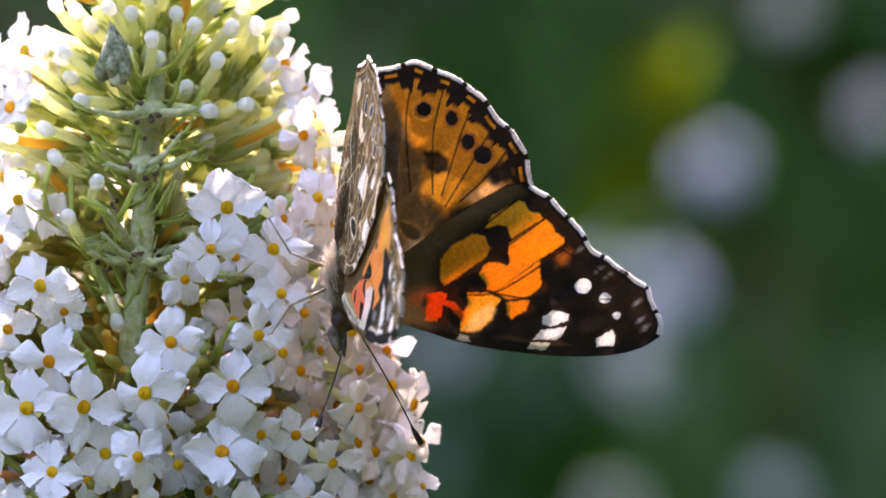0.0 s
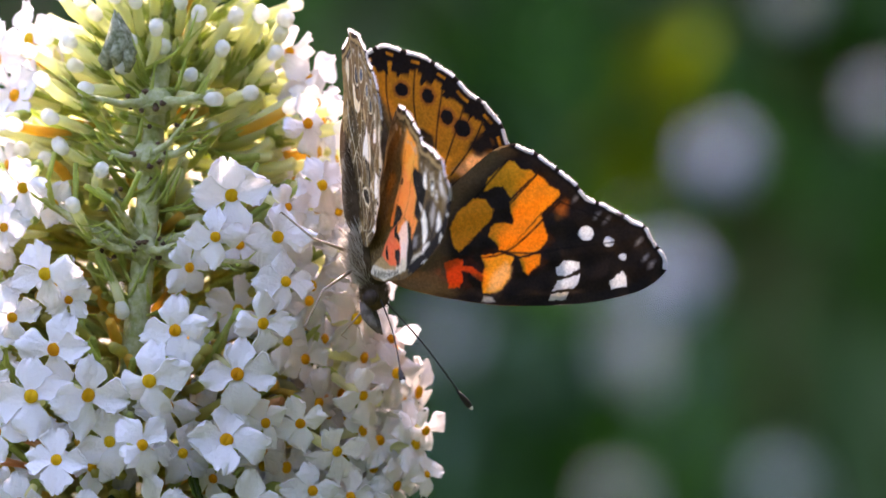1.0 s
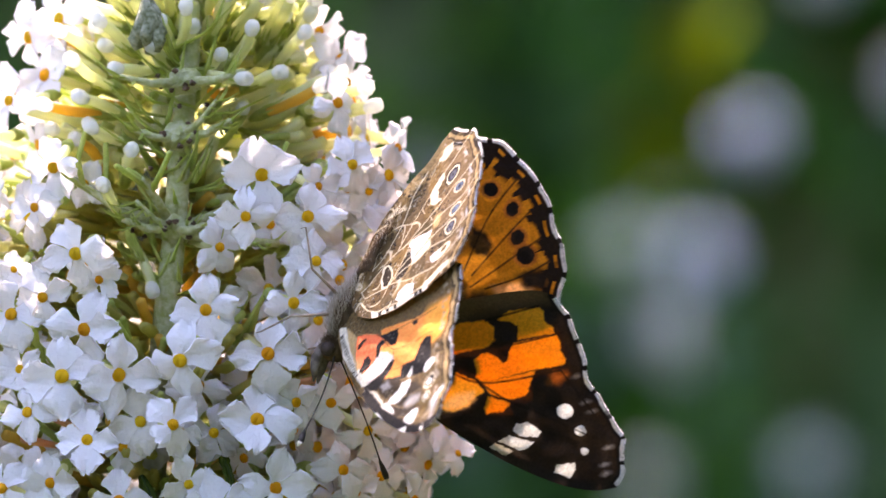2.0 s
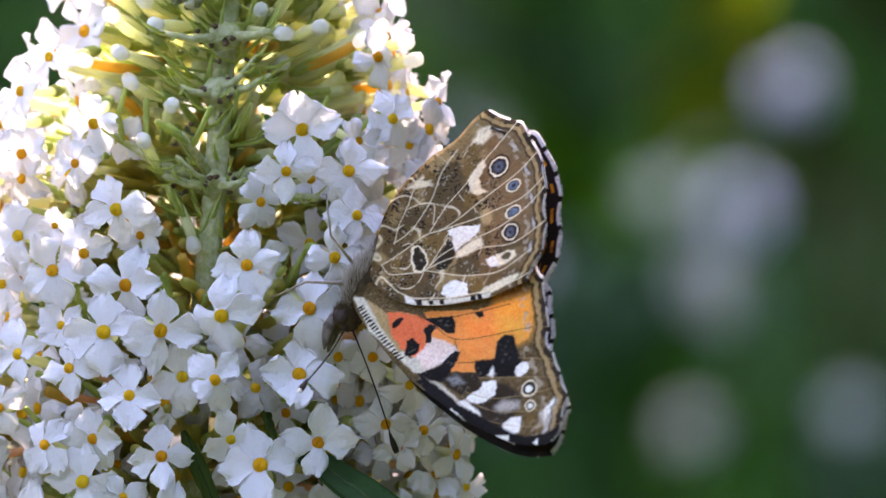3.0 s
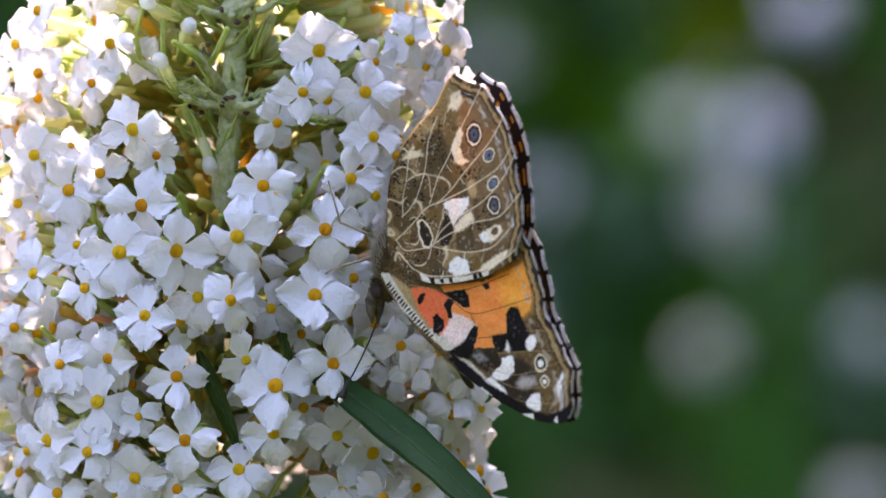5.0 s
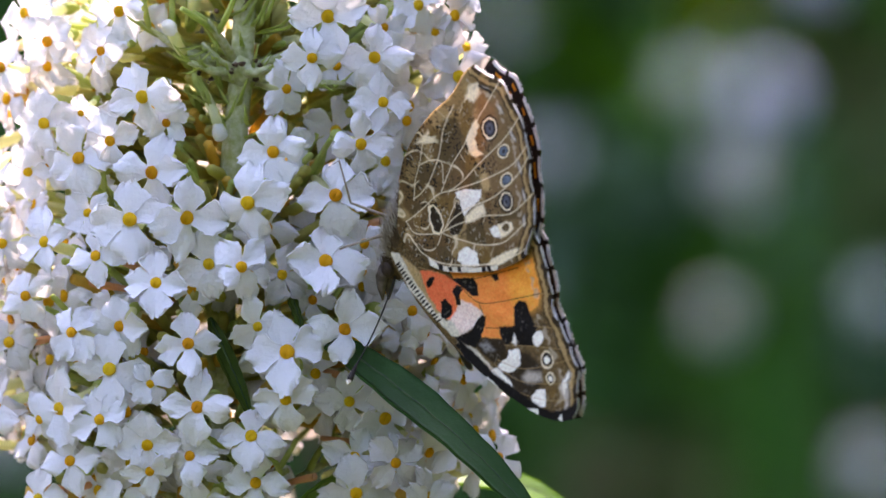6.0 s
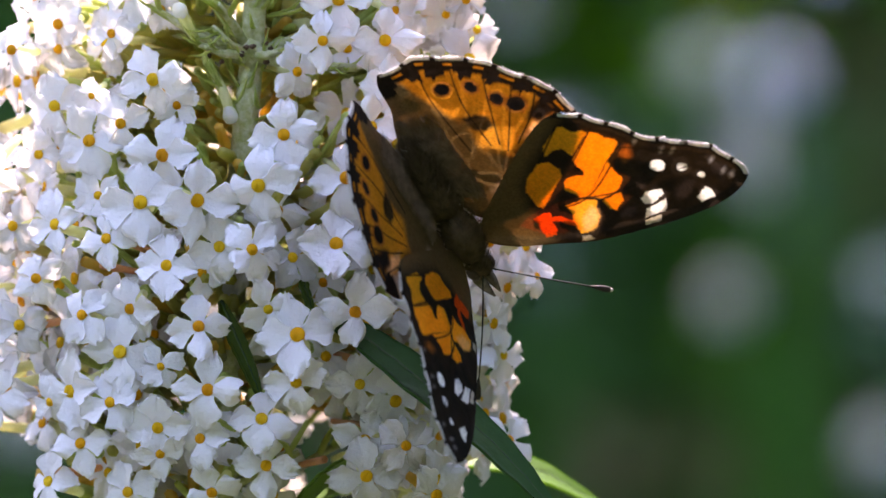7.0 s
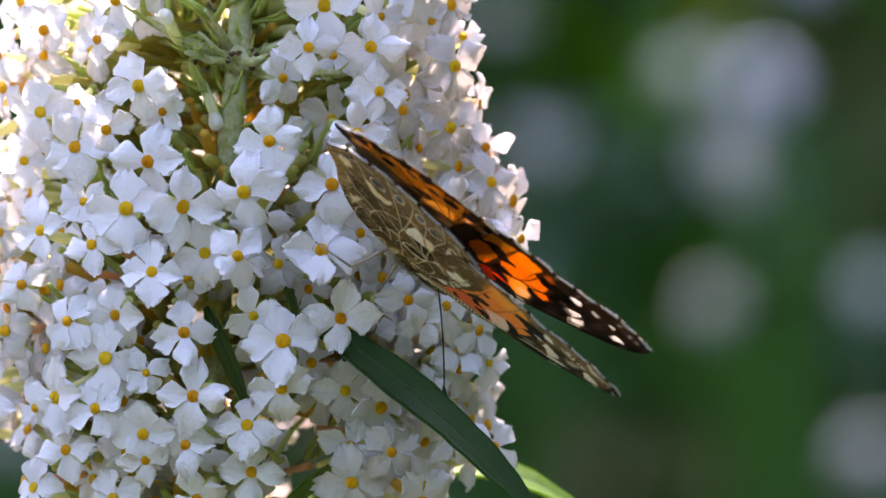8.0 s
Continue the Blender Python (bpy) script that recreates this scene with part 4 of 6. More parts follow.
class Wing:
    """One face of a wing: a fine sheet (millimetres from its hinge, x outward, y forward) whose scales carry the pattern."""

    def __init__(self, outline, margin, pitch=0.09):
        ring = np.array(outline)
        lo, hi = ring.min(0) - pitch, ring.max(0) + pitch
        xs, ys = np.arange(lo[0], hi[0], pitch), np.arange(lo[1], hi[1], pitch)
        gx, gy = np.meshgrid(xs, ys)
        q = np.stack([gx.ravel(), gy.ravel()], 1)
        ins = inside(q, ring)
        nx, ny = len(xs), len(ys)
        idx = np.arange(nx * ny).reshape(ny, nx)
        quads = np.stack([idx[:-1, :-1], idx[:-1, 1:], idx[1:, 1:], idx[1:, :-1]], -1).reshape(-1, 4)
        quads = quads[ins[quads].sum(1) >= 2]
        used = np.unique(quads)
        remap = np.full(nx * ny, -1)
        remap[used] = np.arange(len(used))
        self.quads, self.q = remap[quads], q[used]
        out = ~ins[used]
        closed = np.vstack([ring, ring[:1]])
        _, near = to_line(self.q[out], closed)
        self.q[out] = near
        line = np.array(margin)
        self.edge, on = to_line(self.q, line)
        run = np.concatenate([[0], np.cumsum(np.hypot(*np.diff(line, axis=0).T))])
        k = np.argmin(((on[:, None, :] - line[None, ::2, :]) ** 2).sum(2), 1) * 2
        self.run = run[k] / run[-1]  # how far along the margin
        x, y = self.q.T
        self.n1, self.n2, self.n3 = lattice(x, y, 2.2, 1), lattice(x, y, 5.5, 2), lattice(x, y, 0.7, 3)
        # ragged rows of scales: the pattern's edges wander a little
        self.w = self.q + 0.16 * np.stack([lattice(x, y, 3.1, 4) - 0.5, lattice(x, y, 3.1, 5) - 0.5], 1) + 0.05 * np.stack([lattice(x, y, 8, 6) - 0.5, lattice(x, y, 8, 7) - 0.5], 1)
        self.c = np.zeros((len(self.q), 3))

    def lay(self, colour, a):
        self.c += (np.array(INK[colour] if isinstance(colour, str) else colour) - self.c) * np.clip(a, 0, 1)[:, None]

    def blot(self, colour, soft, *points):
        ring = np.array(points, float)
        d, _ = to_line(self.w, np.vstack([ring, ring[:1]]))
        d = np.where(inside(self.w, ring), d, -d)
        self.lay(colour, step(-soft, soft, d))

    def spot(self, colour, soft, x, y, rx, ry, turn):
        a = radians(turn)
        u, v = (self.w - (x, y)).T
        u, v = u * math.cos(a) + v * math.sin(a), -u * math.sin(a) + v * math.cos(a)
        r = np.hypot(u / rx, v / ry)
        self.lay(colour, step(1 + soft / min(rx, ry), 1 - soft / min(rx, ry), r))

    def vein(self, colour, width, *points):
        d, _ = to_line(self.q, rounded(points, 6, False))
        self.lay(colour, (0.95 if colour == "ink" else 0.75) * step(width, width * 0.45, d) * (0.7 + 0.3 * self.n1))

    def mesh(self, name, side, z, form, mat):
        """side: 1 right, -1 left; z: the face's offset in mm; form: height in mm over the wing's plane."""
        x, y = self.q.T
        h = form(x, y) + z + 0.05 * self.n1
        co = np.stack([side * x, y, h], 1) * MM
        quads = self.quads if (side > 0) == (z >= 0) else self.quads[:, ::-1]
        me = bpy.data.meshes.new(name)
        me.vertices.add(len(co))
        me.vertices.foreach_set("co", co.ravel())
        me.loops.add(quads.size)
        me.loops.foreach_set("vertex_index", quads.ravel())
        me.polygons.add(len(quads))
        me.polygons.foreach_set("loop_start", np.arange(0, quads.size, 4))
        me.polygons.foreach_set("use_smooth", np.ones(len(quads), bool))
        me.update()
        me.validate()
        at_c = me.attributes.new("scales", "FLOAT_COLOR", "POINT")
        at_c.data.foreach_set("color", np.concatenate([np.clip(self.c, 0.002, 1), np.ones((len(co), 1))], 1).ravel())
        me.materials.append(mat)
        return me


FORE_EDGE = [(31.5, 4.6), (31.9, 3.2), (31.2, 1.8), (30.7, 0.6), (30.1, -0.7), (28.7, -1.7), (27.4, -2.5), (26.1, -3.5), (24.7, -4.2), (23.6, -5.2), (22.7, -6.8), (21.3, -8.0), (20.2, -9.2), (18.7, -10.4), (16.8, -11.3)]
FORE_EDGE = scalloped(FORE_EDGE, 8, 0.20)
FORE_RING = [tuple(p) for p in rounded([(-0.8, 1.2), (0.3, 2.6), (2.5, 3.7), (6.1, 4.9), (11.0, 6.2), (15.8, 6.8), (21.0, 7.1), (26.2, 6.8), (29.5, 5.9), (31.5, 4.6)], 6, False)[:-1]] + FORE_EDGE + [tuple(p) for p in rounded([(16.8, -11.3), (14.7, -10.9), (12.3, -9.6), (9.9, -8.0), (7.6, -6.4), (5.2, -4.5), (2.8, -2.6), (0.5, -0.6), (-0.8, 1.2)], 6, False)[1:-1]]
HIND_EDGE = [(17.4, -7.8), (17.2, -9.8), (16.6, -11.8), (15.6, -13.5), (14.2, -14.8), (12.9, -16.3), (11.5, -18.0), (10.0, -18.9), (8.4, -20.0), (6.7, -20.4), (4.7, -21.4), (3.1, -20.9), (1.3, -20.6), (-0.2, -20.2)]
HIND_EDGE = scalloped(HIND_EDGE, 7, 0.25)
HIND_RING = [tuple(p) for p in rounded([(-0.3, 0.5), (0.8, 1.9), (4.3, 2.2), (8.1, 1.0), (12.2, -1.8), (15.6, -5.0), (17.4, -7.8)], 6, False)[:-1]] + HIND_EDGE + [tuple(p) for p in rounded([(-0.2, -20.2), (-0.9, -18.6), (-1.2, -15.2), (-2.4, -12.0), (-3.0, -8.2), (-2.6, -4.5), (-1.0, -1.0), (-0.3, 0.5)], 6, False)[1:-1]]


def fore_upper(wing):
    wing.blot("brown", 1.2, (-3.6, 3.3), (0.2, 4.0), (4.0, 4.6), (6.6, 4.4), (6.9, 1.3), (6.6, -0.6), (7.6, -3.7), (10.7, -6.5), (13.8, -8.7), (16.4, -10.5), (15.0, -11.5), (11.5, -10.2), (6.4, -7.6), (1.1, -3.8), (-3.1, 0.8))
    wing.blot("flame", 0.12, (7.7, -0.8), (8.2, -0.0), (10.4, -1.6), (12.7, -3.3), (13.0, -4.2), (12.3, -5.5), (11.1, -5.7), (8.8, -4.3), (7.7, -2.7))
    wing.blot("orange", 0.12, (12.4, -6.3), (13.0, -7.6), (14.5, -8.6), (15.8, -9.4), (16.4, -9.3), (17.0, -8.3), (18.2, -8.1), (18.5, -7.6), (15.2, -5.3), (14.7, -6.6), (13.5, -6.7))
    wing.blot("orange", 0.12, (15.0, -4.8), (18.8, -7.6), (19.6, -6.9), (19.9, -6.2), (20.8, -5.6), (20.9, -5.0), (17.5, -2.6), (13.9, 0.4), (12.9, 0.3), (12.6, -0.5), (11.9, -1.3), (12.3, -2.2), (13.1, -2.7), (14.1, -2.6), (14.9, -2.3), (15.2, -3.0), (14.9, -3.8))
    wing.blot("orange", 0.12, (13.7, 0.5), (18.3, -3.0), (18.5, -1.5), (18.6, -0.5), (18.0, 0.3), (17.0, 0.9), (15.1, 1.2))
    wing.blot("orange", 0.12, (10.6, 0.7), (12.9, 0.6), (14.3, 1.2), (13.7, 2.3), (13.3, 3.5), (12.3, 4.5), (11.3, 4.9), (10.1, 4.8), (10.2, 2.9), (10.9, 2.0))
    wing.blot("pale", 0.4, (11.6, 2.9), (13.3, 1.7), (13.7, 2.3), (13.3, 3.4), (12.3, 4.3), (11.4, 4.8), (10.7, 4.5))
    wing.blot("orange", 0.14, (14.9, 1.5), (17.4, 1.2), (17.0, 2.3), (15.6, 3.3), (15.1, 2.9))
    wing.blot("red", 0.1, (6.3, 1.0), (7.9, 0.7), (8.5, 0.8), (8.4, 1.5), (9.4, 1.8), (10.5, 2.9), (10.2, 3.5), (9.7, 3.2), (8.9, 2.3), (8.1, 2.1), (8.0, 3.2), (7.5, 3.9), (6.3, 3.8))
    wing.blot("rust", 0.7, (20.4, -3.7), (21.6, -4.2), (21.1, -3.0), (20.2, -2.6))
    wing.blot("white", 0.06, (18.9, 2.9), (20.0, 2.2), (21.7, 2.6), (21.6, 3.3), (19.8, 3.9), (18.9, 3.7))
    wing.blot("white", 0.06, (18.7, 4.4), (21.5, 3.9), (20.9, 5.0), (20.5, 5.4), (17.9, 5.4))
    wing.blot("cream", 0.06, (17.8, 5.7), (19.8, 5.7), (19.3, 6.5), (17.4, 6.4))
    wing.blot("white", 0.06, (24.7, 5.1), (26.4, 4.0), (26.8, 4.7), (26.6, 5.8), (24.8, 5.9))
    wing.blot("cream", 0.15, (10.1, 5.2), (11.0, 5.4), (11.2, 5.9), (9.7, 5.7))
    wing.spot("white", 0.06, 23.1, -0.5, 0.91, 0.79, 0)
    wing.spot("white", 0.06, 25.5, 0.7, 0.64, 0.52, 0)
    wing.spot("white", 0.06, 26.8, 2.5, 0.45, 0.42, 0)
    wing.spot("grey", 0.25, 24.7, -2.3, 0.42, 0.18, -40)
    wing.spot("grey", 0.25, 25.7, -1.7, 0.42, 0.18, -40)
    wing.spot("grey", 0.25, 22.7, -4.5, 0.42, 0.18, -40)
    wing.spot("grey", 0.25, 29.0, 1.0, 0.42, 0.18, -40)
    wing.spot("grey", 0.25, 29.4, 2.9, 0.42, 0.18, -40)
    wing.spot("grey", 0.25, 29.9, 3.7, 0.42, 0.18, -40)


def fore_veins(wing):
    wing.vein("ink", 0.17, (11.2, -5.7), (15.7, -9.5))
    wing.vein("ink", 0.17, (12.3, -2.6), (15.1, -4.7), (19.4, -8.1))
    wing.vein("ink", 0.17, (7.4, 0.4), (13.5, 0.6), (20.8, -4.3))
    wing.vein("ink", 0.17, (13.5, 0.6), (17.4, 1.1), (20.4, 0.8))
    wing.vein("ink", 0.17, (20.8, -4.3), (25.9, -1.6))
    wing.vein("ink", 0.17, (17.8, 0.9), (26.4, 0.8))


def hind_upper(wing):
    wing.blot("deep", 0.45, (1.8, -20.1), (4.6, -20.9), (8.5, -19.6), (11.5, -17.9), (14.0, -14.6), (16.8, -10.4), (16.6, -8.3), (14.8, -7.6), (13.0, -5.8), (10.6, -4.5), (8.8, -4.2), (7.5, -4.7), (5.4, -5.3), (4.8, -6.8), (5.3, -9.2), (4.7, -11.4), (3.4, -13.7), (2.4, -16.5), (1.7, -18.6))
    wing.blot("paleorange", 0.4, (9.9, -6.7), (13.4, -8.8), (14.6, -8.2), (13.4, -7.0), (10.8, -5.9))
    # brown hairy base, with the near wing's and body's cast shadow painted in
    wing.blot("brown", 1.0, (-0.6, -18.5), (0.7, -17.6), (2.5, -15.9), (3.6, -14.1), (4.1, -11.6), (6.4, -11.4), (8.0, -10.5), (7.6, -9.7), (5.6, -9.6), (5.2, -7.1), (7.7, -5.1), (7.8, -3.5), (5.0, -0.4), (2.4, -2.2), (0.2, -6.4), (-1.2, -14.0))
    wing.blot("darkbrown", 0.6, (7.7, -3.8), (8.4, -5.2), (9.3, -5.8), (10.7, -5.9), (11.5, -5.2), (10.0, -3.6))
    wing.blot("black", 0.7, (12.1, -8.9), (13.7, -10.6), (15.4, -11.0), (15.8, -8.4), (13.4, -8.0))
    wing.blot("black", 0.3, (5.3, -11.5), (7.1, -11.5), (8.2, -10.7), (8.0, -9.8), (6.5, -9.8))
    wing.blot("darkbrown", 0.3, (5.7, -10.6), (6.7, -11.1), (8.3, -10.4), (8.2, -9.4), (7.1, -9.1), (5.9, -9.6))
    wing.spot("rust", 0.2, 5.5, -16.0, 1.06, 1.06, 0)
    wing.spot("black", 0.08, 5.5, -16.0, 0.76, 0.76, 0)
    wing.spot("rust", 0.2, 8.5, -15.1, 0.97, 1.12, 0)
    wing.spot("black", 0.08, 8.5, -15.1, 0.67, 0.82, 0)
    wing.spot("rust", 0.2, 10.3, -12.6, 1.06, 1.15, 0)
    wing.spot("black", 0.08, 10.3, -12.6, 0.76, 0.85, 0)
    wing.spot("rust", 0.2, 11.9, -11.2, 1.33, 1.27, 0)
    wing.spot("black", 0.08, 11.9, -11.2, 1.03, 0.97, 0)
    wing.spot("black", 0.5, 13.4, -9.1, 0.85, 0.97, 0)
    wing.spot("black", 0.25, 5.9, -18.3, 0.85, 0.3, -30)
    wing.spot("black", 0.25, 9.1, -17.2, 0.73, 0.36, -30)
    wing.spot("black", 0.25, 11.4, -15.1, 0.67, 0.48, -30)
    wing.spot("black", 0.25, 13.1, -13.4, 0.73, 0.42, -30)
    wing.spot("black", 0.25, 14.4, -12.4, 0.61, 0.55, -30)
    wing.spot("orange", 0.2, 6.4, -19.5, 0.55, 0.21, -30)
    wing.spot("orange", 0.2, 9.5, -18.3, 0.55, 0.21, -30)
    wing.spot("orange", 0.2, 13.9, -14.2, 0.42, 0.3, -30)
    wing.spot("cream", 0.25, 15.8, -11.8, 0.36, 0.61, -30)
    wing.spot("cream", 0.25, 16.6, -10.1, 0.3, 0.42, -30)


def hind_veins(wing):
    wing.vein("ink", 0.16, (4.9, -21.3), (3.6, -15.3), (4.2, -7.1))
    wing.vein("ink", 0.16, (8.1, -20.0), (6.6, -13.9), (6.6, -6.9))
    wing.vein("ink", 0.16, (11.5, -18.6), (9.6, -13.6), (7.6, -6.8))
    wing.vein("ink", 0.16, (13.9, -15.9), (11.1, -11.0), (8.0, -5.6))
    wing.vein("ink", 0.16, (15.7, -13.8), (13.0, -9.6), (9.5, -6.1))
    wing.vein("ink", 0.16, (17.3, -9.6), (13.1, -7.1), (9.2, -4.8))


def fore_under(wing):
    wing.blot("cream", 0.12, (-0.6, 1.8), (0.6, 1.3), (3.2, 2.0), (5.6, 3.1), (8.9, 4.1), (12.4, 5.0), (11.5, 5.5), (8.0, 4.9), (3.7, 4.1))
    wing.blot("tan", 0.15, (1.0, 1.3), (3.8, 1.4), (5.0, 1.6), (6.6, 3.2), (9.0, 4.1), (8.4, 4.4), (4.9, 3.2))
    wing.blot("red2", 0.1, (4.4, 1.4), (5.8, 0.6), (7.9, -0.0), (9.5, -0.2), (12.3, 0.0), (13.2, 0.1), (13.5, 3.2), (11.9, 4.4), (10.1, 4.1), (8.4, 4.0), (6.3, 3.2))
    wing.blot("orange2", 0.25, (9.9, 1.2), (11.5, -0.0), (13.6, 0.1), (14.6, 1.3), (13.5, 3.2), (11.8, 3.5))
    wing.blot("orange2", 0.06, (8.3, -0.6), (13.9, -3.6), (17.1, -6.3), (18.8, -8.0), (20.4, -6.4), (21.3, -5.1), (21.8, -3.8), (20.8, -2.6), (19.6, -3.0), (18.5, -1.8), (19.4, -0.1), (17.9, 1.1), (18.2, 2.1), (15.7, 3.4), (14.6, 2.6), (15.0, 1.2), (13.6, 0.1), (10.1, 0.1))
    wing.blot((0.94, 0.36, 0.05), 1.1, (15.6, -5.2), (18.9, -8.1), (20.5, -6.3), (21.4, -5.0), (21.7, -3.7), (20.7, -2.7), (19.5, -3.1), (18.3, -2.2), (16.7, -3.6))
    wing.blot("pinkwhite", 0.18, (10.6, 3.9), (11.1, 1.3), (12.7, 0.9), (14.3, 0.9), (14.9, 1.1), (14.4, 2.4), (13.4, 3.9), (12.4, 5.0), (10.9, 4.6))
    wing.blot("cream", 0.2, (9.8, 4.9), (10.6, 3.9), (12.3, 4.5), (12.6, 5.4), (11.1, 5.4))
    wing.spot("black", 0.05, 6.2, 1.8, 0.36, 0.80, 20)
    wing.blot("black", 0.05, (9.5, 4.5), (10.3, 3.9), (10.5, 3.3), (10.1, 2.6), (8.9, 2.3), (8.4, 3.0), (8.9, 3.5), (9.1, 4.3))
    wing.blot("black", 0.05, (9.6, 1.1), (9.8, 0.1), (10.9, 0.1), (10.8, 0.9), (11.3, 1.9), (10.7, 2.2), (10.2, 1.5))
    wing.blot("black", 0.05, (8.9, 0.0), (9.5, -0.5), (11.8, -1.8), (12.5, -1.4), (13.2, -0.3), (12.4, 0.1), (10.7, 0.0))
    wing.blot("black", 0.06, (13.9, -3.3), (14.8, -3.9), (15.3, -3.5), (15.0, -3.0))
    wing.blot("black", 0.06, (11.9, 5.5), (12.7, 4.7), (13.9, 3.6), (14.0, 2.4), (14.5, 1.2), (15.2, 1.1), (15.4, 2.2), (15.5, 3.5), (15.4, 4.8), (13.4, 5.4))
    wing.blot("black", 0.12, (17.4, 1.1), (19.3, 0.0), (20.1, 0.7), (19.6, 1.9), (19.1, 2.4), (17.9, 2.0))
    wing.blot("black", 0.07, (19.4, -0.1), (18.5, -1.8), (18.8, -2.9), (19.9, -3.3), (20.7, -2.6), (21.6, -1.9), (22.4, -1.6), (23.1, -0.4), (22.7, 0.6), (20.7, 1.6), (19.7, 1.0))
    wing.blot("chalk", 0.15, (19.8, 1.8), (19.7, 0.6), (20.4, 1.3), (20.5, 1.8))
    wing.blot("darkbrown", 0.15, (15.1, 4.6), (15.7, 3.4), (18.5, 2.1), (19.5, 2.8), (19.1, 4.0), (18.2, 5.0), (16.3, 5.1))
    wing.blot("grey", 0.3, (15.5, 4.3), (16.5, 3.4), (17.9, 3.7), (16.7, 4.6))
    wing.blot("cream", 0.2, (12.4, 5.6), (15.1, 5.1), (18.3, 5.6), (18.0, 6.1), (15.5, 6.0), (12.9, 5.7))
    wing.spot("chalk", 0.05, 23.2, -0.6, 0.72, 0.92, 10)
    wing.blot("darkbrown", 0.3, (19.0, 3.4), (20.2, 2.4), (22.4, 1.6), (25.0, 1.8), (25.6, 3.6), (25.2, 5.6), (21.6, 6.0), (18.4, 6.0))
    wing.blot("chalk", 0.10, (19.8, 2.7), (20.9, 1.8), (21.5, 2.2), (22.0, 3.2), (21.4, 4.2), (20.8, 4.8), (19.6, 5.3), (18.9, 5.2), (19.3, 4.1), (20.0, 3.5))
    wing.blot("chalk", 0.15, (18.0, 6.1), (18.9, 5.3), (21.5, 5.6), (22.5, 6.2), (20.3, 6.4))
    wing.blot("lilac", 0.4, (22.6, 4.3), (23.3, 3.2), (25.2, 2.5), (25.6, 3.1), (24.4, 4.2), (23.2, 4.6))
    wing.blot("black", 0.06, (12.3, 6.1), (12.7, 5.4), (16.2, 6.1), (18.9, 6.8), (22.8, 6.5), (25.1, 6.5), (26.7, 6.1), (29.0, 5.3), (31.8, 3.6), (32.7, 4.6), (32.0, 6.1), (29.1, 7.4), (25.8, 8.1), (21.7, 8.1), (18.3, 7.7), (14.4, 6.7))
    wing.blot("chalk", 0.07, (17.7, 7.3), (18.1, 6.8), (20.1, 7.0), (19.9, 7.5))
    wing.blot("chalk", 0.06, (24.7, 7.0), (26.4, 6.3), (27.0, 7.2), (26.2, 7.7), (25.2, 7.5))
    wing.blot("chalk", 0.06, (24.9, 5.6), (25.2, 4.5), (26.4, 3.8), (27.3, 5.3), (26.4, 6.1), (25.5, 6.1))
    wing.blot("darkbrown", 0.25, (21.8, 5.4), (23.7, 4.9), (24.9, 5.5), (25.3, 6.1), (23.2, 6.1))
    wing.blot("chalk", 0.2, (28.3, 2.6), (28.7, 0.2), (29.2, 0.3), (29.5, 1.9), (29.6, 3.4))
    wing.blot("lilac", 0.2, (29.9, 4.4), (29.1, 2.2), (29.9, 1.6), (30.6, 4.1))
    wing.blot("chalk", 0.06, (29.6, 5.8), (29.8, 5.1), (30.2, 5.8))
    wing.spot("creamy", 0.06, 25.3, 0.8, 0.98, 0.98, 0)
    wing.spot("black", 0.06, 25.3, 0.8, 0.78, 0.78, 0)
    wing.spot("chalk", 0.06, 25.3, 0.8, 0.43, 0.43, 0)
    wing.spot("creamy", 0.06, 26.7, 2.3, 0.68, 0.68, 0)
    wing.spot("black", 0.06, 26.7, 2.3, 0.51, 0.51, 0)
    wing.spot("chalk", 0.06, 26.7, 2.3, 0.34, 0.34, 0)
    wing.spot("umber", 0.2, 27.6, 3.6, 0.50, 0.60, 0)
    wing.spot("black", 0.05, 1.1, 2.4, 0.40, 0.12, 125)
    wing.spot("black", 0.05, 1.4, 2.5, 0.40, 0.12, 125)
    wing.spot("black", 0.05, 1.8, 2.7, 0.40, 0.12, 125)
    wing.spot("black", 0.05, 2.2, 2.9, 0.40, 0.12, 125)
    wing.spot("black", 0.05, 2.6, 3.0, 0.40, 0.12, 125)
    wing.spot("black", 0.05, 3.0, 3.2, 0.40, 0.12, 125)
    wing.spot("black", 0.05, 3.5, 3.3, 0.40, 0.12, 125)
    wing.spot("black", 0.05, 3.9, 3.5, 0.40, 0.12, 125)
    wing.spot("black", 0.05, 4.3, 3.6, 0.40, 0.12, 125)
    wing.spot("black", 0.05, 4.8, 3.8, 0.40, 0.12, 125)
    wing.spot("black", 0.05, 5.3, 3.9, 0.40, 0.12, 125)
    wing.spot("black", 0.05, 5.8, 4.0, 0.40, 0.12, 125)
    wing.spot("black", 0.05, 6.2, 4.2, 0.40, 0.12, 125)
    wing.spot("black", 0.05, 6.7, 4.3, 0.40, 0.12, 125)
    wing.spot("black", 0.05, 7.2, 4.4, 0.40, 0.12, 125)
    wing.spot("black", 0.05, 7.7, 4.6, 0.40, 0.12, 125)
    wing.spot("black", 0.05, 8.2, 4.7, 0.40, 0.12, 125)
    wing.spot("black", 0.05, 8.6, 4.8, 0.40, 0.12, 125)
    wing.spot("black", 0.05, 9.1, 4.9, 0.40, 0.12, 125)


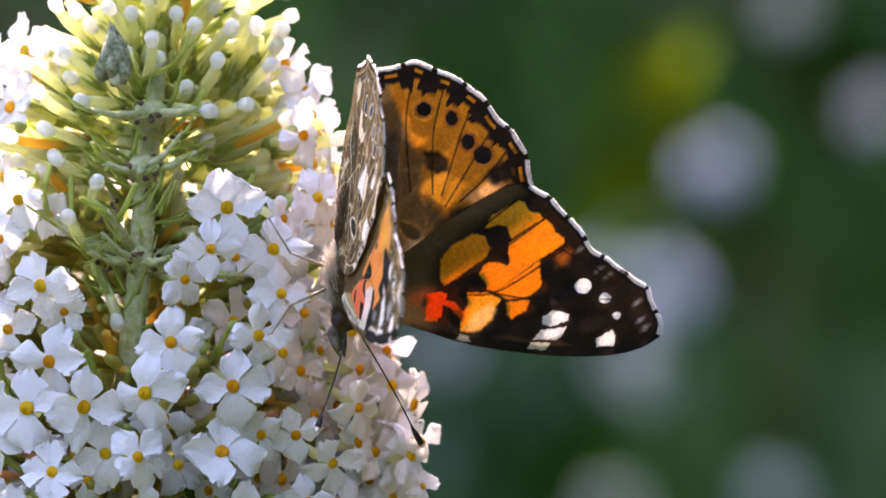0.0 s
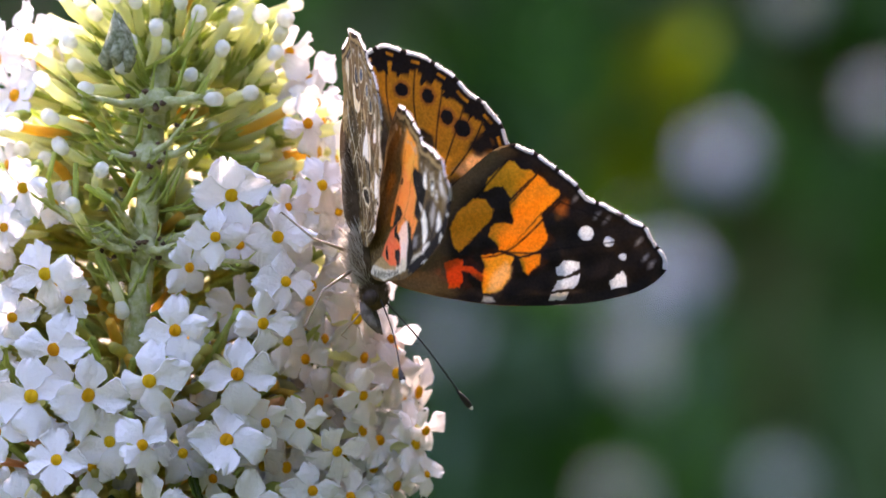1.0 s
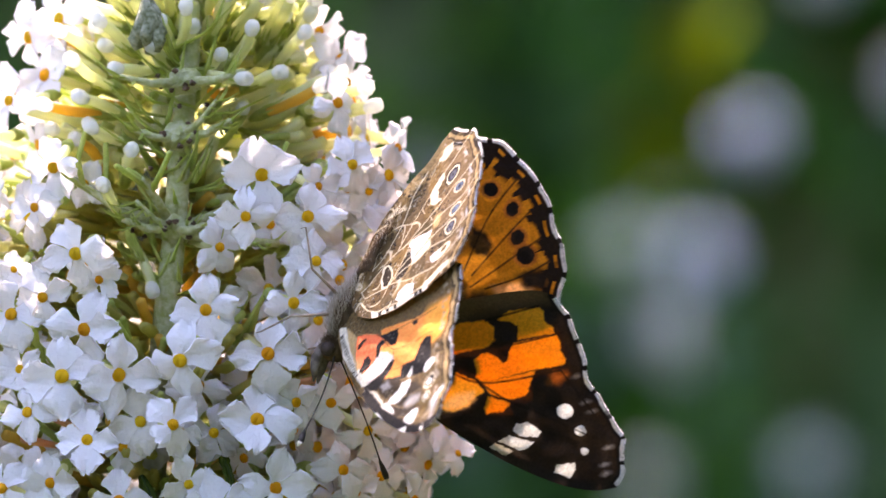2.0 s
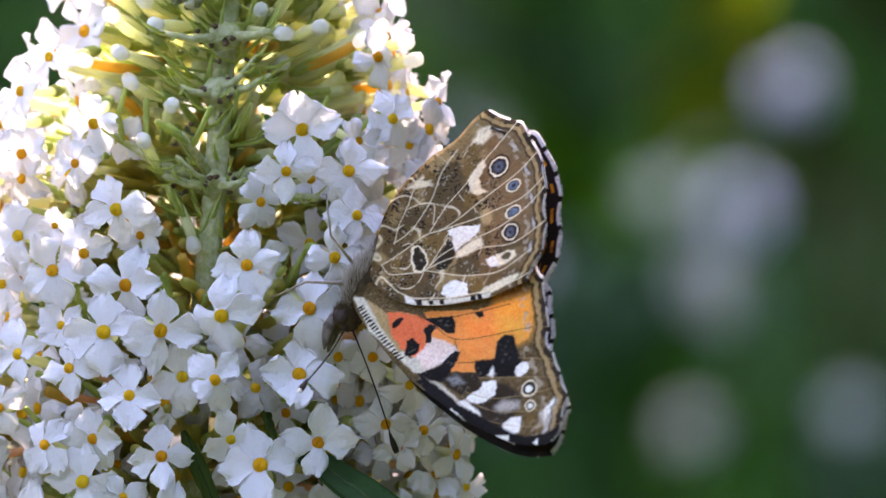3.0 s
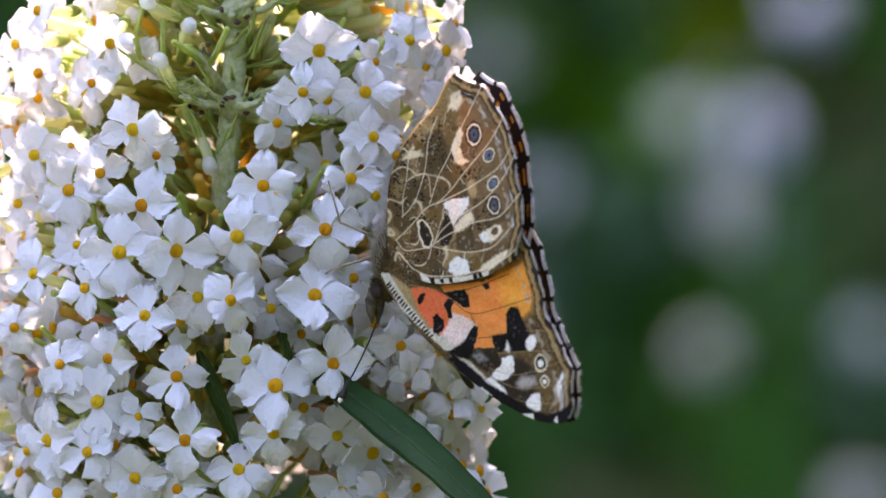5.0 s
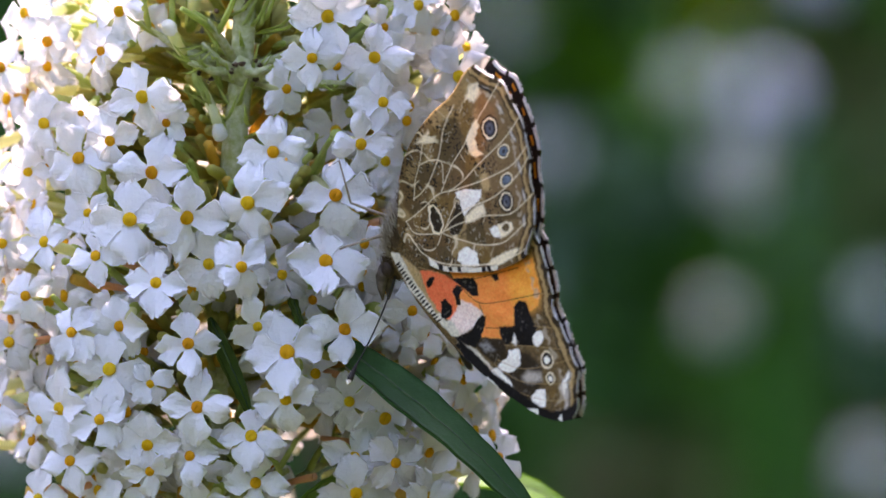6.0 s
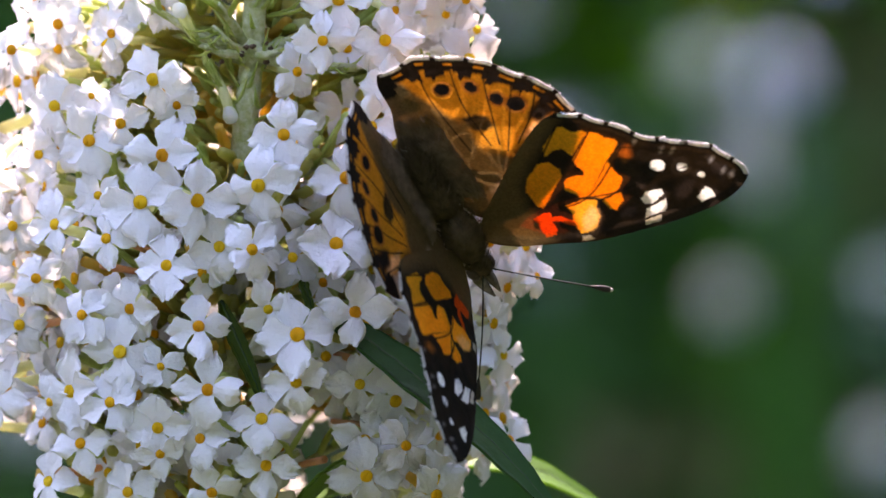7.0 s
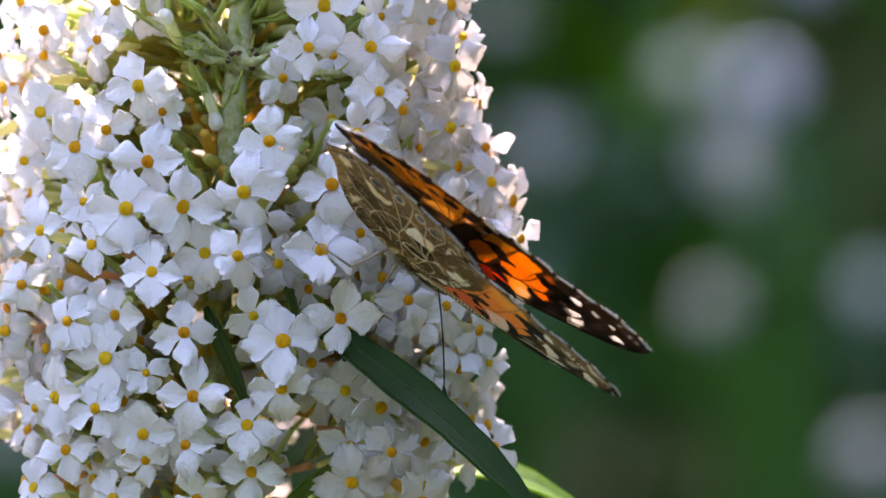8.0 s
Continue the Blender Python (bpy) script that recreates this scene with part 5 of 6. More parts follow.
def fore_rays(wing):
    wing.vein("ink", 0.06, (9.5, -0.2), (13.4, 0.3), (17.0, -1.8), (21.4, -5.1))
    wing.vein("ink", 0.06, (15.5, 2.3), (17.9, 1.0), (22.0, -1.5), (24.0, -2.8))
    wing.vein("ink", 0.06, (7.9, -0.0), (9.5, -0.2), (12.2, -1.9), (17.3, -6.0))
    wing.vein("tan", 0.06, (22.0, -1.5), (26.3, -3.4))
    wing.vein("tan", 0.06, (19.0, 2.5), (23.5, 0.2), (28.1, -1.9))
    wing.vein("tan", 0.06, (18.6, 4.5), (21.9, 3.7), (25.0, 1.8), (28.7, -1.2))
    wing.vein("tan", 0.06, (18.4, 5.2), (22.8, 4.8), (27.3, 2.6), (30.3, 0.6))
    wing.vein("tan", 0.06, (16.9, 5.7), (22.3, 6.0), (26.9, 4.8), (31.1, 2.4))
    wing.vein("tan", 0.06, (21.4, -5.1), (23.6, -6.2))
    wing.vein("tan", 0.06, (22.8, -3.8), (24.7, -4.7))
    wing.vein("tan", 0.06, (4.0, 1.2), (7.9, -0.0))


def hind_under(wing):
    wing.blot("taupe", 0.5, (1.7, -18.6), (3.9, -20.5), (7.3, -19.6), (10.4, -18.5), (12.2, -15.7), (15.2, -12.3), (16.5, -9.2), (13.0, -6.7), (10.3, -6.1), (10.5, -7.5), (10.2, -9.3), (8.7, -10.9), (6.7, -12.2), (4.7, -14.4), (2.7, -16.6))
    wing.blot("creamy", 0.25, (0.8, -14.6), (0.4, -17.9), (1.3, -19.0), (2.1, -18.2), (2.0, -16.8), (0.8, -16.3), (0.9, -15.2))
    wing.blot("umber", 0.15, (2.1, -12.9), (1.0, -14.5), (0.6, -15.7), (1.0, -16.5), (2.5, -15.5), (2.9, -14.1), (3.0, -13.0))
    wing.blot("creamy", 0.15, (3.2, -12.8), (3.1, -14.3), (3.2, -15.5), (3.9, -15.2), (4.2, -13.7), (5.3, -12.9), (6.1, -13.1), (5.3, -11.9), (4.4, -12.0))
    wing.blot("umber", 0.15, (5.1, -10.0), (3.8, -11.7), (5.2, -12.0), (6.0, -11.7), (6.1, -10.6))
    wing.blot("tan", 0.3, (7.2, -10.6), (7.4, -11.7), (8.0, -11.8), (9.4, -10.7), (8.6, -9.9), (7.8, -9.9))
    wing.blot("creamy", 0.3, (-2.6, -8.0), (-2.1, -9.0), (-1.8, -10.3), (-0.5, -10.4), (-0.6, -9.7), (-1.9, -8.4))
    wing.blot("umber", 0.2, (-1.5, -9.9), (-1.3, -10.9), (-0.7, -11.4), (-0.5, -10.8), (-0.9, -10.1))
    wing.blot("olive", 0.3, (-0.0, -10.2), (-0.6, -12.4), (0.4, -13.9), (2.5, -12.8), (3.5, -11.2), (2.9, -9.2), (1.1, -8.5))
    wing.blot("olive", 0.25, (-0.0, -4.6), (-0.8, -6.2), (0.6, -7.5), (1.6, -6.9), (1.3, -5.6), (0.6, -4.7))
    wing.blot("olive", 0.25, (4.9, -7.6), (5.2, -9.7), (6.8, -10.6), (8.1, -9.9), (6.9, -8.9))
    wing.blot("chalk", 0.12, (5.0, -7.1), (6.0, -8.2), (8.0, -9.7), (8.5, -9.1), (8.1, -7.7), (7.6, -6.7), (7.6, -5.9), (6.6, -6.1), (6.2, -6.8))
    wing.blot("creamy", 0.25, (7.7, -5.9), (8.3, -7.7), (9.2, -8.6), (10.1, -8.2), (9.0, -6.3), (8.2, -5.3))
    wing.blot("olive", 0.2, (9.1, -3.9), (8.3, -5.3), (10.1, -7.0), (11.0, -6.6), (11.9, -5.4), (10.4, -4.3))
    wing.blot("chalk", 0.12, (11.4, -7.1), (11.9, -7.8), (12.4, -8.1), (13.2, -7.5), (12.8, -6.9), (12.1, -6.7))
    wing.blot("creamy", 0.15, (12.1, -8.1), (12.9, -9.2), (13.8, -9.7), (14.4, -9.3), (14.1, -8.3), (13.3, -7.3))
    wing.spot("olive", 0.12, 13.3, -8.7, 0.42, 0.62, 50)
    wing.blot("olive", 0.2, (11.2, -8.4), (12.2, -9.8), (13.9, -11.9), (14.7, -10.9), (13.5, -9.9), (12.1, -8.4))
    wing.blot("umber", 0.2, (2.9, -4.1), (4.3, -6.5), (5.2, -6.9), (5.6, -6.0), (5.7, -4.5), (5.8, -3.2), (4.5, -3.7))
    wing.blot("creamy", 0.06, (3.5, -2.2), (2.5, -3.4), (3.0, -4.1), (4.4, -3.9), (5.6, -3.1), (5.6, -1.8), (4.6, -1.5))
    wing.blot("darkbrown", 0.06, (3.7, -2.4), (2.9, -3.4), (3.2, -3.9), (4.3, -3.7), (5.3, -3.1), (5.4, -2.0), (4.6, -1.8))
    wing.blot("darkbrown", 0.08, (6.2, -3.4), (6.3, -4.8), (5.8, -6.5), (6.4, -6.4), (7.6, -5.8), (8.0, -4.8), (8.0, -3.7), (7.1, -3.0))
    wing.blot("umber", 0.1, (1.2, -0.8), (1.8, -1.5), (3.0, -1.5), (2.8, -0.8), (2.0, -0.4))
    wing.blot("olive", 0.2, (0.5, -1.0), (0.7, -2.6), (2.2, -3.3), (1.3, -1.2))
    wing.blot("chalk", 0.15, (4.0, 1.0), (5.1, 1.2), (6.9, 0.9), (7.8, 1.3), (6.8, 2.0), (5.5, 1.8))
    wing.blot("olive", 0.12, (3.2, 2.3), (2.8, 1.3), (4.1, 0.8), (5.4, 1.1), (6.5, 1.8), (5.3, 2.9), (4.3, 3.0))
    wing.blot("olive", 0.15, (5.7, -0.5), (7.5, -1.8), (8.7, -1.2), (8.4, -0.2), (7.1, 0.3))
    wing.blot("chalk", 0.12, (9.3, -1.3), (9.0, -2.1), (9.6, -3.4), (11.4, -3.8), (12.4, -2.9), (10.5, -1.4))
    wing.blot("umber", 0.15, (12.2, -3.3), (11.3, -4.4), (12.5, -5.1), (13.4, -4.6), (13.3, -3.8))
    wing.blot("creamy", 0.15, (13.2, -3.5), (13.5, -4.7), (15.3, -7.2), (16.5, -8.5), (16.0, -6.6), (14.6, -4.6))
    wing.blot("cream", 0.1, (6.2, 1.8), (7.6, 0.7), (10.1, -1.0), (12.9, -3.0), (14.6, -4.6), (14.8, -4.0), (13.3, -2.6), (10.5, -0.6), (7.9, 1.3))
    wing.blot("black", 0.06, (7.2, 0.9), (7.8, 0.5), (8.4, 0.9), (7.8, 1.3))
    wing.blot("black", 0.06, (8.6, 0.1), (9.1, -0.3), (9.7, 0.2), (9.2, 0.5))
    wing.blot("black", 0.06, (9.6, -0.7), (10.1, -1.1), (10.6, -0.6), (10.1, -0.3))
    wing.blot("black", 0.06, (12.7, -2.9), (13.2, -3.3), (13.8, -2.9), (13.3, -2.5))
    wing.blot("black", 0.06, (13.2, -3.5), (13.7, -3.9), (14.3, -3.4), (13.8, -3.1))
    wing.spot("darkbrown", 0.1, 5.4, -15.9, 1.38, 1.45, 0)
    wing.spot("creamy", 0.05, 5.4, -15.9, 1.15, 1.21, 0)
    wing.spot("black", 0.05, 5.4, -15.9, 0.93, 0.98, 0)
    wing.spot("navy", 0.12, 5.4, -15.9, 0.80, 0.84, 0)
    wing.spot("blue", 0.2, 5.4, -15.9, 0.55, 0.58, 0)
    wing.spot("navy", 0.1, 5.4, -15.9, 0.22, 0.23, 0)
    wing.spot("darkbrown", 0.1, 11.8, -11.0, 1.27, 1.17, 0)
    wing.spot("creamy", 0.05, 11.8, -11.0, 1.06, 0.97, 0)
    wing.spot("black", 0.05, 11.8, -11.0, 0.86, 0.79, 0)
    wing.spot("navy", 0.12, 11.8, -11.0, 0.74, 0.68, 0)
    wing.spot("blue", 0.2, 11.8, -11.0, 0.51, 0.47, 0)
    wing.spot("navy", 0.1, 11.8, -11.0, 0.20, 0.19, 0)
    wing.spot("creamy", 0.06, 8.5, -15.2, 0.68, 0.92, 25)
    wing.spot("navy", 0.06, 8.5, -15.2, 0.53, 0.71, 25)
    wing.spot("sky", 0.06, 8.5, -15.2, 0.42, 0.58, 25)
    wing.spot("creamy", 0.06, 10.5, -12.9, 0.70, 1.00, 30)
    wing.spot("navy", 0.06, 10.5, -12.9, 0.55, 0.78, 30)
    wing.spot("sky", 0.06, 10.5, -12.9, 0.44, 0.63, 30)
    wing.spot("navy", 0.12, 8.5, -15.2, 0.18, 0.25, 25)
    wing.spot("darkbrown", 0.1, 2.3, -19.0, 0.30, 0.82, -110)
    wing.spot("lilac", 0.1, 2.3, -19.0, 0.19, 0.66, -110)
    wing.spot("darkbrown", 0.1, 5.5, -18.6, 0.30, 0.82, -85)
    wing.spot("lilac", 0.1, 5.5, -18.6, 0.19, 0.66, -85)
    wing.spot("darkbrown", 0.1, 8.7, -17.3, 0.30, 0.82, -70)
    wing.spot("lilac", 0.1, 8.7, -17.3, 0.19, 0.66, -70)
    wing.spot("darkbrown", 0.1, 11.5, -15.2, 0.30, 0.82, -55)
    wing.spot("lilac", 0.1, 11.5, -15.2, 0.19, 0.66, -55)
    wing.spot("darkbrown", 0.1, 13.6, -13.3, 0.30, 0.82, -45)
    wing.spot("lilac", 0.1, 13.6, -13.3, 0.19, 0.66, -45)
    wing.spot("darkbrown", 0.1, 15.2, -10.9, 0.30, 0.82, -35)
    wing.spot("lilac", 0.1, 15.2, -10.9, 0.19, 0.66, -35)
    wing.blot("black", 0.1, (0.6, -19.5), (0.9, -19.8), (1.4, -18.9), (3.5, -19.3), (3.6, -19.0), (1.6, -18.7))


def hind_rays(wing):
    wing.vein("creamy", 0.105, (0.7, -0.0), (2.1, -2.9), (3.1, -5.5), (5.0, -7.5), (8.4, -11.7), (10.5, -15.2), (11.1, -18.7))
    wing.vein("creamy", 0.105, (0.4, -2.6), (-0.5, -4.5), (-0.9, -6.3), (-1.7, -8.7))
    wing.vein("creamy", 0.105, (1.3, -4.8), (0.9, -8.7), (-0.1, -11.8), (-0.3, -14.8))
    wing.vein("creamy", 0.105, (3.2, -5.9), (2.9, -9.2), (3.3, -12.1), (3.4, -15.5), (3.6, -18.8), (3.8, -21.1))
    wing.vein("creamy", 0.105, (4.2, -6.6), (5.3, -8.8), (6.2, -11.9), (7.8, -16.1), (8.3, -19.8))
    wing.vein("creamy", 0.105, (5.9, -2.9), (6.4, -4.7), (7.8, -7.3), (10.0, -10.2), (11.6, -14.3), (11.9, -17.2))
    wing.vein("creamy", 0.105, (5.8, -2.4), (7.7, -5.1), (10.1, -7.8), (13.2, -10.5), (14.6, -14.2))
    wing.vein("creamy", 0.105, (0.7, -0.0), (2.3, 0.3), (4.3, -1.0), (5.6, -2.2), (5.9, -2.9), (5.8, -4.8), (5.7, -6.6))
    wing.vein("creamy", 0.105, (5.6, -2.2), (8.7, -3.5), (11.5, -5.0), (14.1, -7.4), (15.4, -10.9))
    wing.vein("creamy", 0.105, (0.3, -2.7), (0.9, -4.0), (1.2, -5.5))
    wing.vein("creamy", 0.105, (-0.9, -6.3), (0.1, -7.7), (1.5, -8.5), (2.9, -6.8))
    wing.vein("creamy", 0.105, (1.8, 1.0), (3.5, 1.2), (5.1, 1.2), (7.4, 0.5), (11.2, -2.0), (13.9, -4.4), (15.9, -6.7), (17.0, -8.7))
    wing.vein("creamy", 0.105, (6.3, 2.2), (7.3, 1.7), (10.3, -0.4))



def fringe(wing, n):
    """The hair fringe of the scalloped margin: white in the bays, dark at the n vein ends."""
    ends = np.abs(np.cos(math.pi * n * wing.run))
    wing.lay("black", step(0.9, 0.5, wing.edge))
    wing.lay((0.84, 0.82, 0.80), step(0.46, 0.32, wing.edge + 0.10 * (wing.n1 - 0.5)) * step(0.985, 0.90, ends) * step(0.05, 0.25, wing.n2 + 0.1))


def paint_fore_upper():
    w = Wing(FORE_RING, FORE_EDGE)
    w.lay("black", np.ones(len(w.q)))
    w.lay((0.038, 0.024, 0.014), 0.6 * w.n3)
    fore_upper(w)
    fore_veins(w)
    fringe(w, 8)
    w.c *= (0.82 + 0.36 * w.n2)[:, None]
    return w


def paint_hind_upper():
    w = Wing(HIND_RING, HIND_EDGE)
    w.lay("brown", np.ones(len(w.q)))
    hind_upper(w)
    w.lay((0.12, 0.07, 0.035), step(1.6, -1.2, w.q[:, 0]) * 0.7 * step(-19.3, -17.5, w.q[:, 1]))
    # the pale, glassy front strip that the forewing covers, lightened to brighten the forewing over it
    front = 2.4 - 0.045 * (w.q[:, 0] - 3) ** 2 - w.q[:, 1]
    w.lay((0.72, 0.58, 0.42), step(4.6, 3.2, front) * step(3.0, 5.5, w.q[:, 0]) * step(16.0, 14.5, w.q[:, 0]) * 0.85)
    hind_veins(w)
    ends = np.abs(np.cos(math.pi * 7 * w.run))
    w.lay("black", step(2.0 + 1.6 * ends ** 2.2, 1.5 + 1.6 * ends ** 2.2, w.edge + 0.3 * (w.n1 - 0.5)))
    w.lay("deep", step(1.25, 1.1, w.edge) * step(0.75, 0.9, w.edge) * step(0.55, 0.35, ends) * 0.9)
    fringe(w, 7)
    w.c *= (0.80 + 0.40 * w.n2)[:, None]
    return w


def bands(w, n, scale=1.0):
    """Lines that run along the margin beneath: lilac and cream bars, a dark thread and the pale fringe."""
    e = w.edge / scale + 0.22 * (w.n1 - 0.5)
    ends = np.abs(np.cos(math.pi * n * w.run))
    w.lay((0.46, 0.37, 0.27), step(2.5, 2.2, e) * step(1.6, 1.9, e) * step(0.45, 0.70, w.n1) * 0.65)
    w.lay("darkbrown", step(1.25, 1.15, e) * step(0.95, 1.05, e) * 0.7)
    w.lay("tan", step(1.0, 0.9, e) * step(0.55, 0.65, e) * 0.8)
    w.lay("black", step(0.62, 0.5, e) * 0.8 * step(0.35, 0.75, ends + 0.3 * w.n1))
    w.lay("cream", step(0.24, 0.14, w.edge + 0.12 * (w.n1 - 0.5)) * step(0.97, 0.80, ends) * step(0.15, 0.45, w.n2 + 0.1) * 0.75)


def paint_fore_under():
    w = Wing(FORE_RING, FORE_EDGE)
    w.lay((0.20, 0.122, 0.044), np.ones(len(w.q)))
    w.lay("darkbrown", step(0.45, 0.8, w.n2) * 0.6)
    fore_under(w)
    speckle(w, 0.35)
    bands(w, 8, 1.3)
    fore_rays(w)
    w.blot("black", 0.15, (12.0, 5.3), (15.2, 5.5), (18.8, 6.0), (22.4, 5.9), (24.6, 5.9), (26.4, 5.8), (28.4, 5.4), (30.2, 4.0), (31.2, 2.6), (32.3, 2.8), (32.7, 4.6), (32.0, 6.1), (29.1, 7.4), (25.8, 8.1), (21.7, 8.1), (18.3, 7.7), (14.4, 6.9))
    w.blot("chalk", 0.07, (17.7, 7.2), (18.1, 6.8), (19.9, 7.0), (19.8, 7.4))
    w.blot("chalk", 0.08, (24.8, 6.9), (26.3, 6.2), (26.9, 7.1), (26.2, 7.5), (25.2, 7.4))
    w.blot("chalk", 0.08, (29.5, 5.6), (29.8, 4.9), (30.3, 5.7))
    deepen(w)
    w.c *= (0.80 + 0.40 * w.n2)[:, None]
    return w


def deepen(w):
    """Denser dark scales among the browns, cleaner pale ones."""
    w.c *= np.clip(0.68 + 1.45 * w.c.mean(1), 0.5, 1.10)[:, None] * np.array((1.03, 1.0, 0.92))


def speckle(w, amount):
    """Dark single scales strewn over the brown cells."""
    x, y = w.q.T
    brown = step(0.55, 0.35, w.c.max(1))
    w.lay((0.035, 0.024, 0.014), step(0.60, 0.72, lattice(x, y, 5.2, 15)) * step(0.35, 0.65, lattice(x, y, 1.1, 16)) * brown * amount)
    w.lay("cream", step(0.70, 0.82, lattice(x, y, 4.4, 17)) * step(0.45, 0.7, lattice(x, y, 0.9, 18)) * brown * amount * 0.35)


def paint_hind_under():
    w = Wing(HIND_RING, HIND_EDGE)
    x, y = w.q.T
    w.lay((0.175, 0.100, 0.036), np.ones(len(w.q)))
    w.lay("tan", step(0.50, 0.80, w.n3) * 0.6)
    w.lay("tan", step(4.0, -1.5, x) * step(-8.0, -14.0, y) * 0.6)
    # pale wavy cross-lines among the brown near the root
    r = np.hypot(x - 2, y + 2)
    wave = np.sin(r * 1.15 + 2.6 * lattice(x, y, 0.45, 13) + 1.5 * w.n3)
    close = step(13, 9, r)
    w.lay("creamy", step(0.22, 0.06, np.abs(wave + 0.15)) * close * 0.65)
    hind_under(w)
    speckle(w, 0.9 * step(15, 11, r) + 0.1)
    bands(w, 7, 1.1)
    hind_rays(w)
    deepen(w)
    w.c *= (0.84 + 0.32 * w.n2)[:, None]
    return w


FORE_HINGE = (1.94, 0.61, 0.73)
HIND_HINGE = (1.82, -2.12, 0.61)


def beat(side, hinge, flap, twist, sweep):
    """The pose of a wing on the body: degrees raised, twisted and swept forward."""
    m = pose(side * hinge[0] * MM, hinge[1] * MM, hinge[2] * MM)
    return m @ pose(0, 0, 0, 0, -side * flap) @ pose(0, 0, 0, twist) @ pose(0, 0, 0, 0, 0, side * sweep)


butterfly = thing("butterfly", "orange and black butterfly with white-spotted tips and brown eyespotted undersides", "butterfly")
fore_form = lambda x, y: 0.20 * np.sin(np.clip(x / 32, 0, 1) * math.pi) + 0.06 * np.sin(y * 1.9 + x * 0.25)
hind_form = lambda x, y: -0.44 - 0.9 * np.clip(1.2 - x, 0, 9) ** 1.1 * 0.14 + 0.07 * np.sin(x * 1.3 - y * 0.5) - 0.12 * np.clip(x / 17, 0, 1)
FACES = {"fore": (paint_fore_upper(), paint_fore_under(), fore_form), "hind": (paint_hind_upper(), paint_hind_under(), hind_form)}


def make_wing(name, side, which):
    upper, under, form = FACES[which]
    ob = part(name, upper.mesh(name, side, 0.05, form, WING), butterfly, "orange and black upper side with a white scalloped fringe")
    part("underside", under.mesh("underside", side, -0.05, form, UNDER), ob, "brown marbled underside with pale veins")
    return ob


def margin_hair(wing, side, margin, n, form, seed):
    """The short white hairs that stand out from the margin, gone at the n vein ends."""
    rnd = random.Random(seed)
    line = np.array(margin)
    run = np.concatenate([[0], np.cumsum(np.hypot(*np.diff(line, axis=0).T))])
    v, f = [], []
    for k in range(int(run[-1] / 0.055)):
        s = (k + rnd.random()) * 0.055 / run[-1]
        if s > 0.995 or abs(math.cos(math.pi * n * s)) > rnd.uniform(0.86, 0.99):
            continue
        i = min(int(np.searchsorted(run, s * run[-1], "right")) - 1, len(line) - 2)
        a, b = line[i], line[i + 1]
        p = a + (b - a) * ((s * run[-1] - run[i]) / max(1e-6, run[i + 1] - run[i]))
        along = (b - a) / max(1e-6, float(np.hypot(*(b - a))))
        out = np.array([-along[1], along[0]])
        if out @ (p - line.mean(0) * 0.5) < 0:
            out = -out
        tip = p + out * rnd.uniform(0.10, 0.24) + along * rnd.uniform(-0.12, 0.12)
        root = p - out * 0.15
        z, lift = float(form(np.float64(p[0]), np.float64(p[1]))), rnd.uniform(-0.24, 0.24)
        w = along * 0.06
        j = len(v)
        for q, h in ((root - w, z - 0.06), (root + w, z - 0.06), (root, z + 0.08), (tip, z + lift)):
            v.append(Vector((side * q[0], q[1], h)) * MM)
        f += [(j, j + 1, j + 2), (j, j + 1, j + 3), (j + 1, j + 2, j + 3), (j + 2, j, j + 3)]
    part("fringe", mesh_from("fringe", v, f, [FRINGE]), wing, "white hair fringe along the margin")


def wing_hair(wing, side, seed):
    """Long brown hairs that lie over the base of a hindwing."""
    rnd = random.Random(seed)
    v, f = [], []
    for k in range(1900):
        x, y = rnd.uniform(-1.5, 2.9), rnd.uniform(-13.0, -0.5)
        p = Vector((side * x, y, float(hind_form(np.float64(x), np.float64(y))) + 0.1)) * MM
        d = Vector((side * rnd.uniform(-0.9, 0.3), -1, rnd.uniform(0.02, 0.35))).normalized()
        ln = rnd.uniform(1.2, 3.2) * (1.0 if y > -9 else 0.6) * MM
        a = Vector((d.y, -d.x, 0)).normalized() * 0.028 * MM
        b = Vector((0, 0, 0.03)) * MM
        mid = p + d * ln * 0.5 + b * 4
        i = len(v)
        v += [p + a, p - a, p + b, mid + a * 0.8, mid - a * 0.8, mid + b * 0.8, p + d * ln]
        f += [(i, i + 1, i + 4, i + 3), (i + 1, i + 2, i + 5, i + 4), (i + 2, i, i + 3, i + 5), (i + 3, i + 4, i + 6), (i + 4, i + 5, i + 6), (i + 5, i + 3, i + 6)]
    part("hair", mesh_from("hair", v, f, [WING_HAIR]), wing, "long brown hair at the wing base")


left_forewing = make_wing("left_forewing", -1, "fore")
right_forewing = make_wing("right_forewing", 1, "fore")
left_hindwing = make_wing("left_hindwing", -1, "hind")
right_hindwing = make_wing("right_hindwing", 1, "hind")
for k_w, (wing_ob, side_w) in enumerate(((left_forewing, -1), (right_forewing, 1))):
    margin_hair(wing_ob, side_w, FORE_EDGE, 8, fore_form, 71 + k_w)
for k_w, (wing_ob, side_w) in enumerate(((left_hindwing, -1), (right_hindwing, 1))):
    margin_hair(wing_ob, side_w, HIND_EDGE, 7, hind_form, 73 + k_w)
wing_hair(left_hindwing, -1, 61)
wing_hair(right_hindwing, 1, 62)


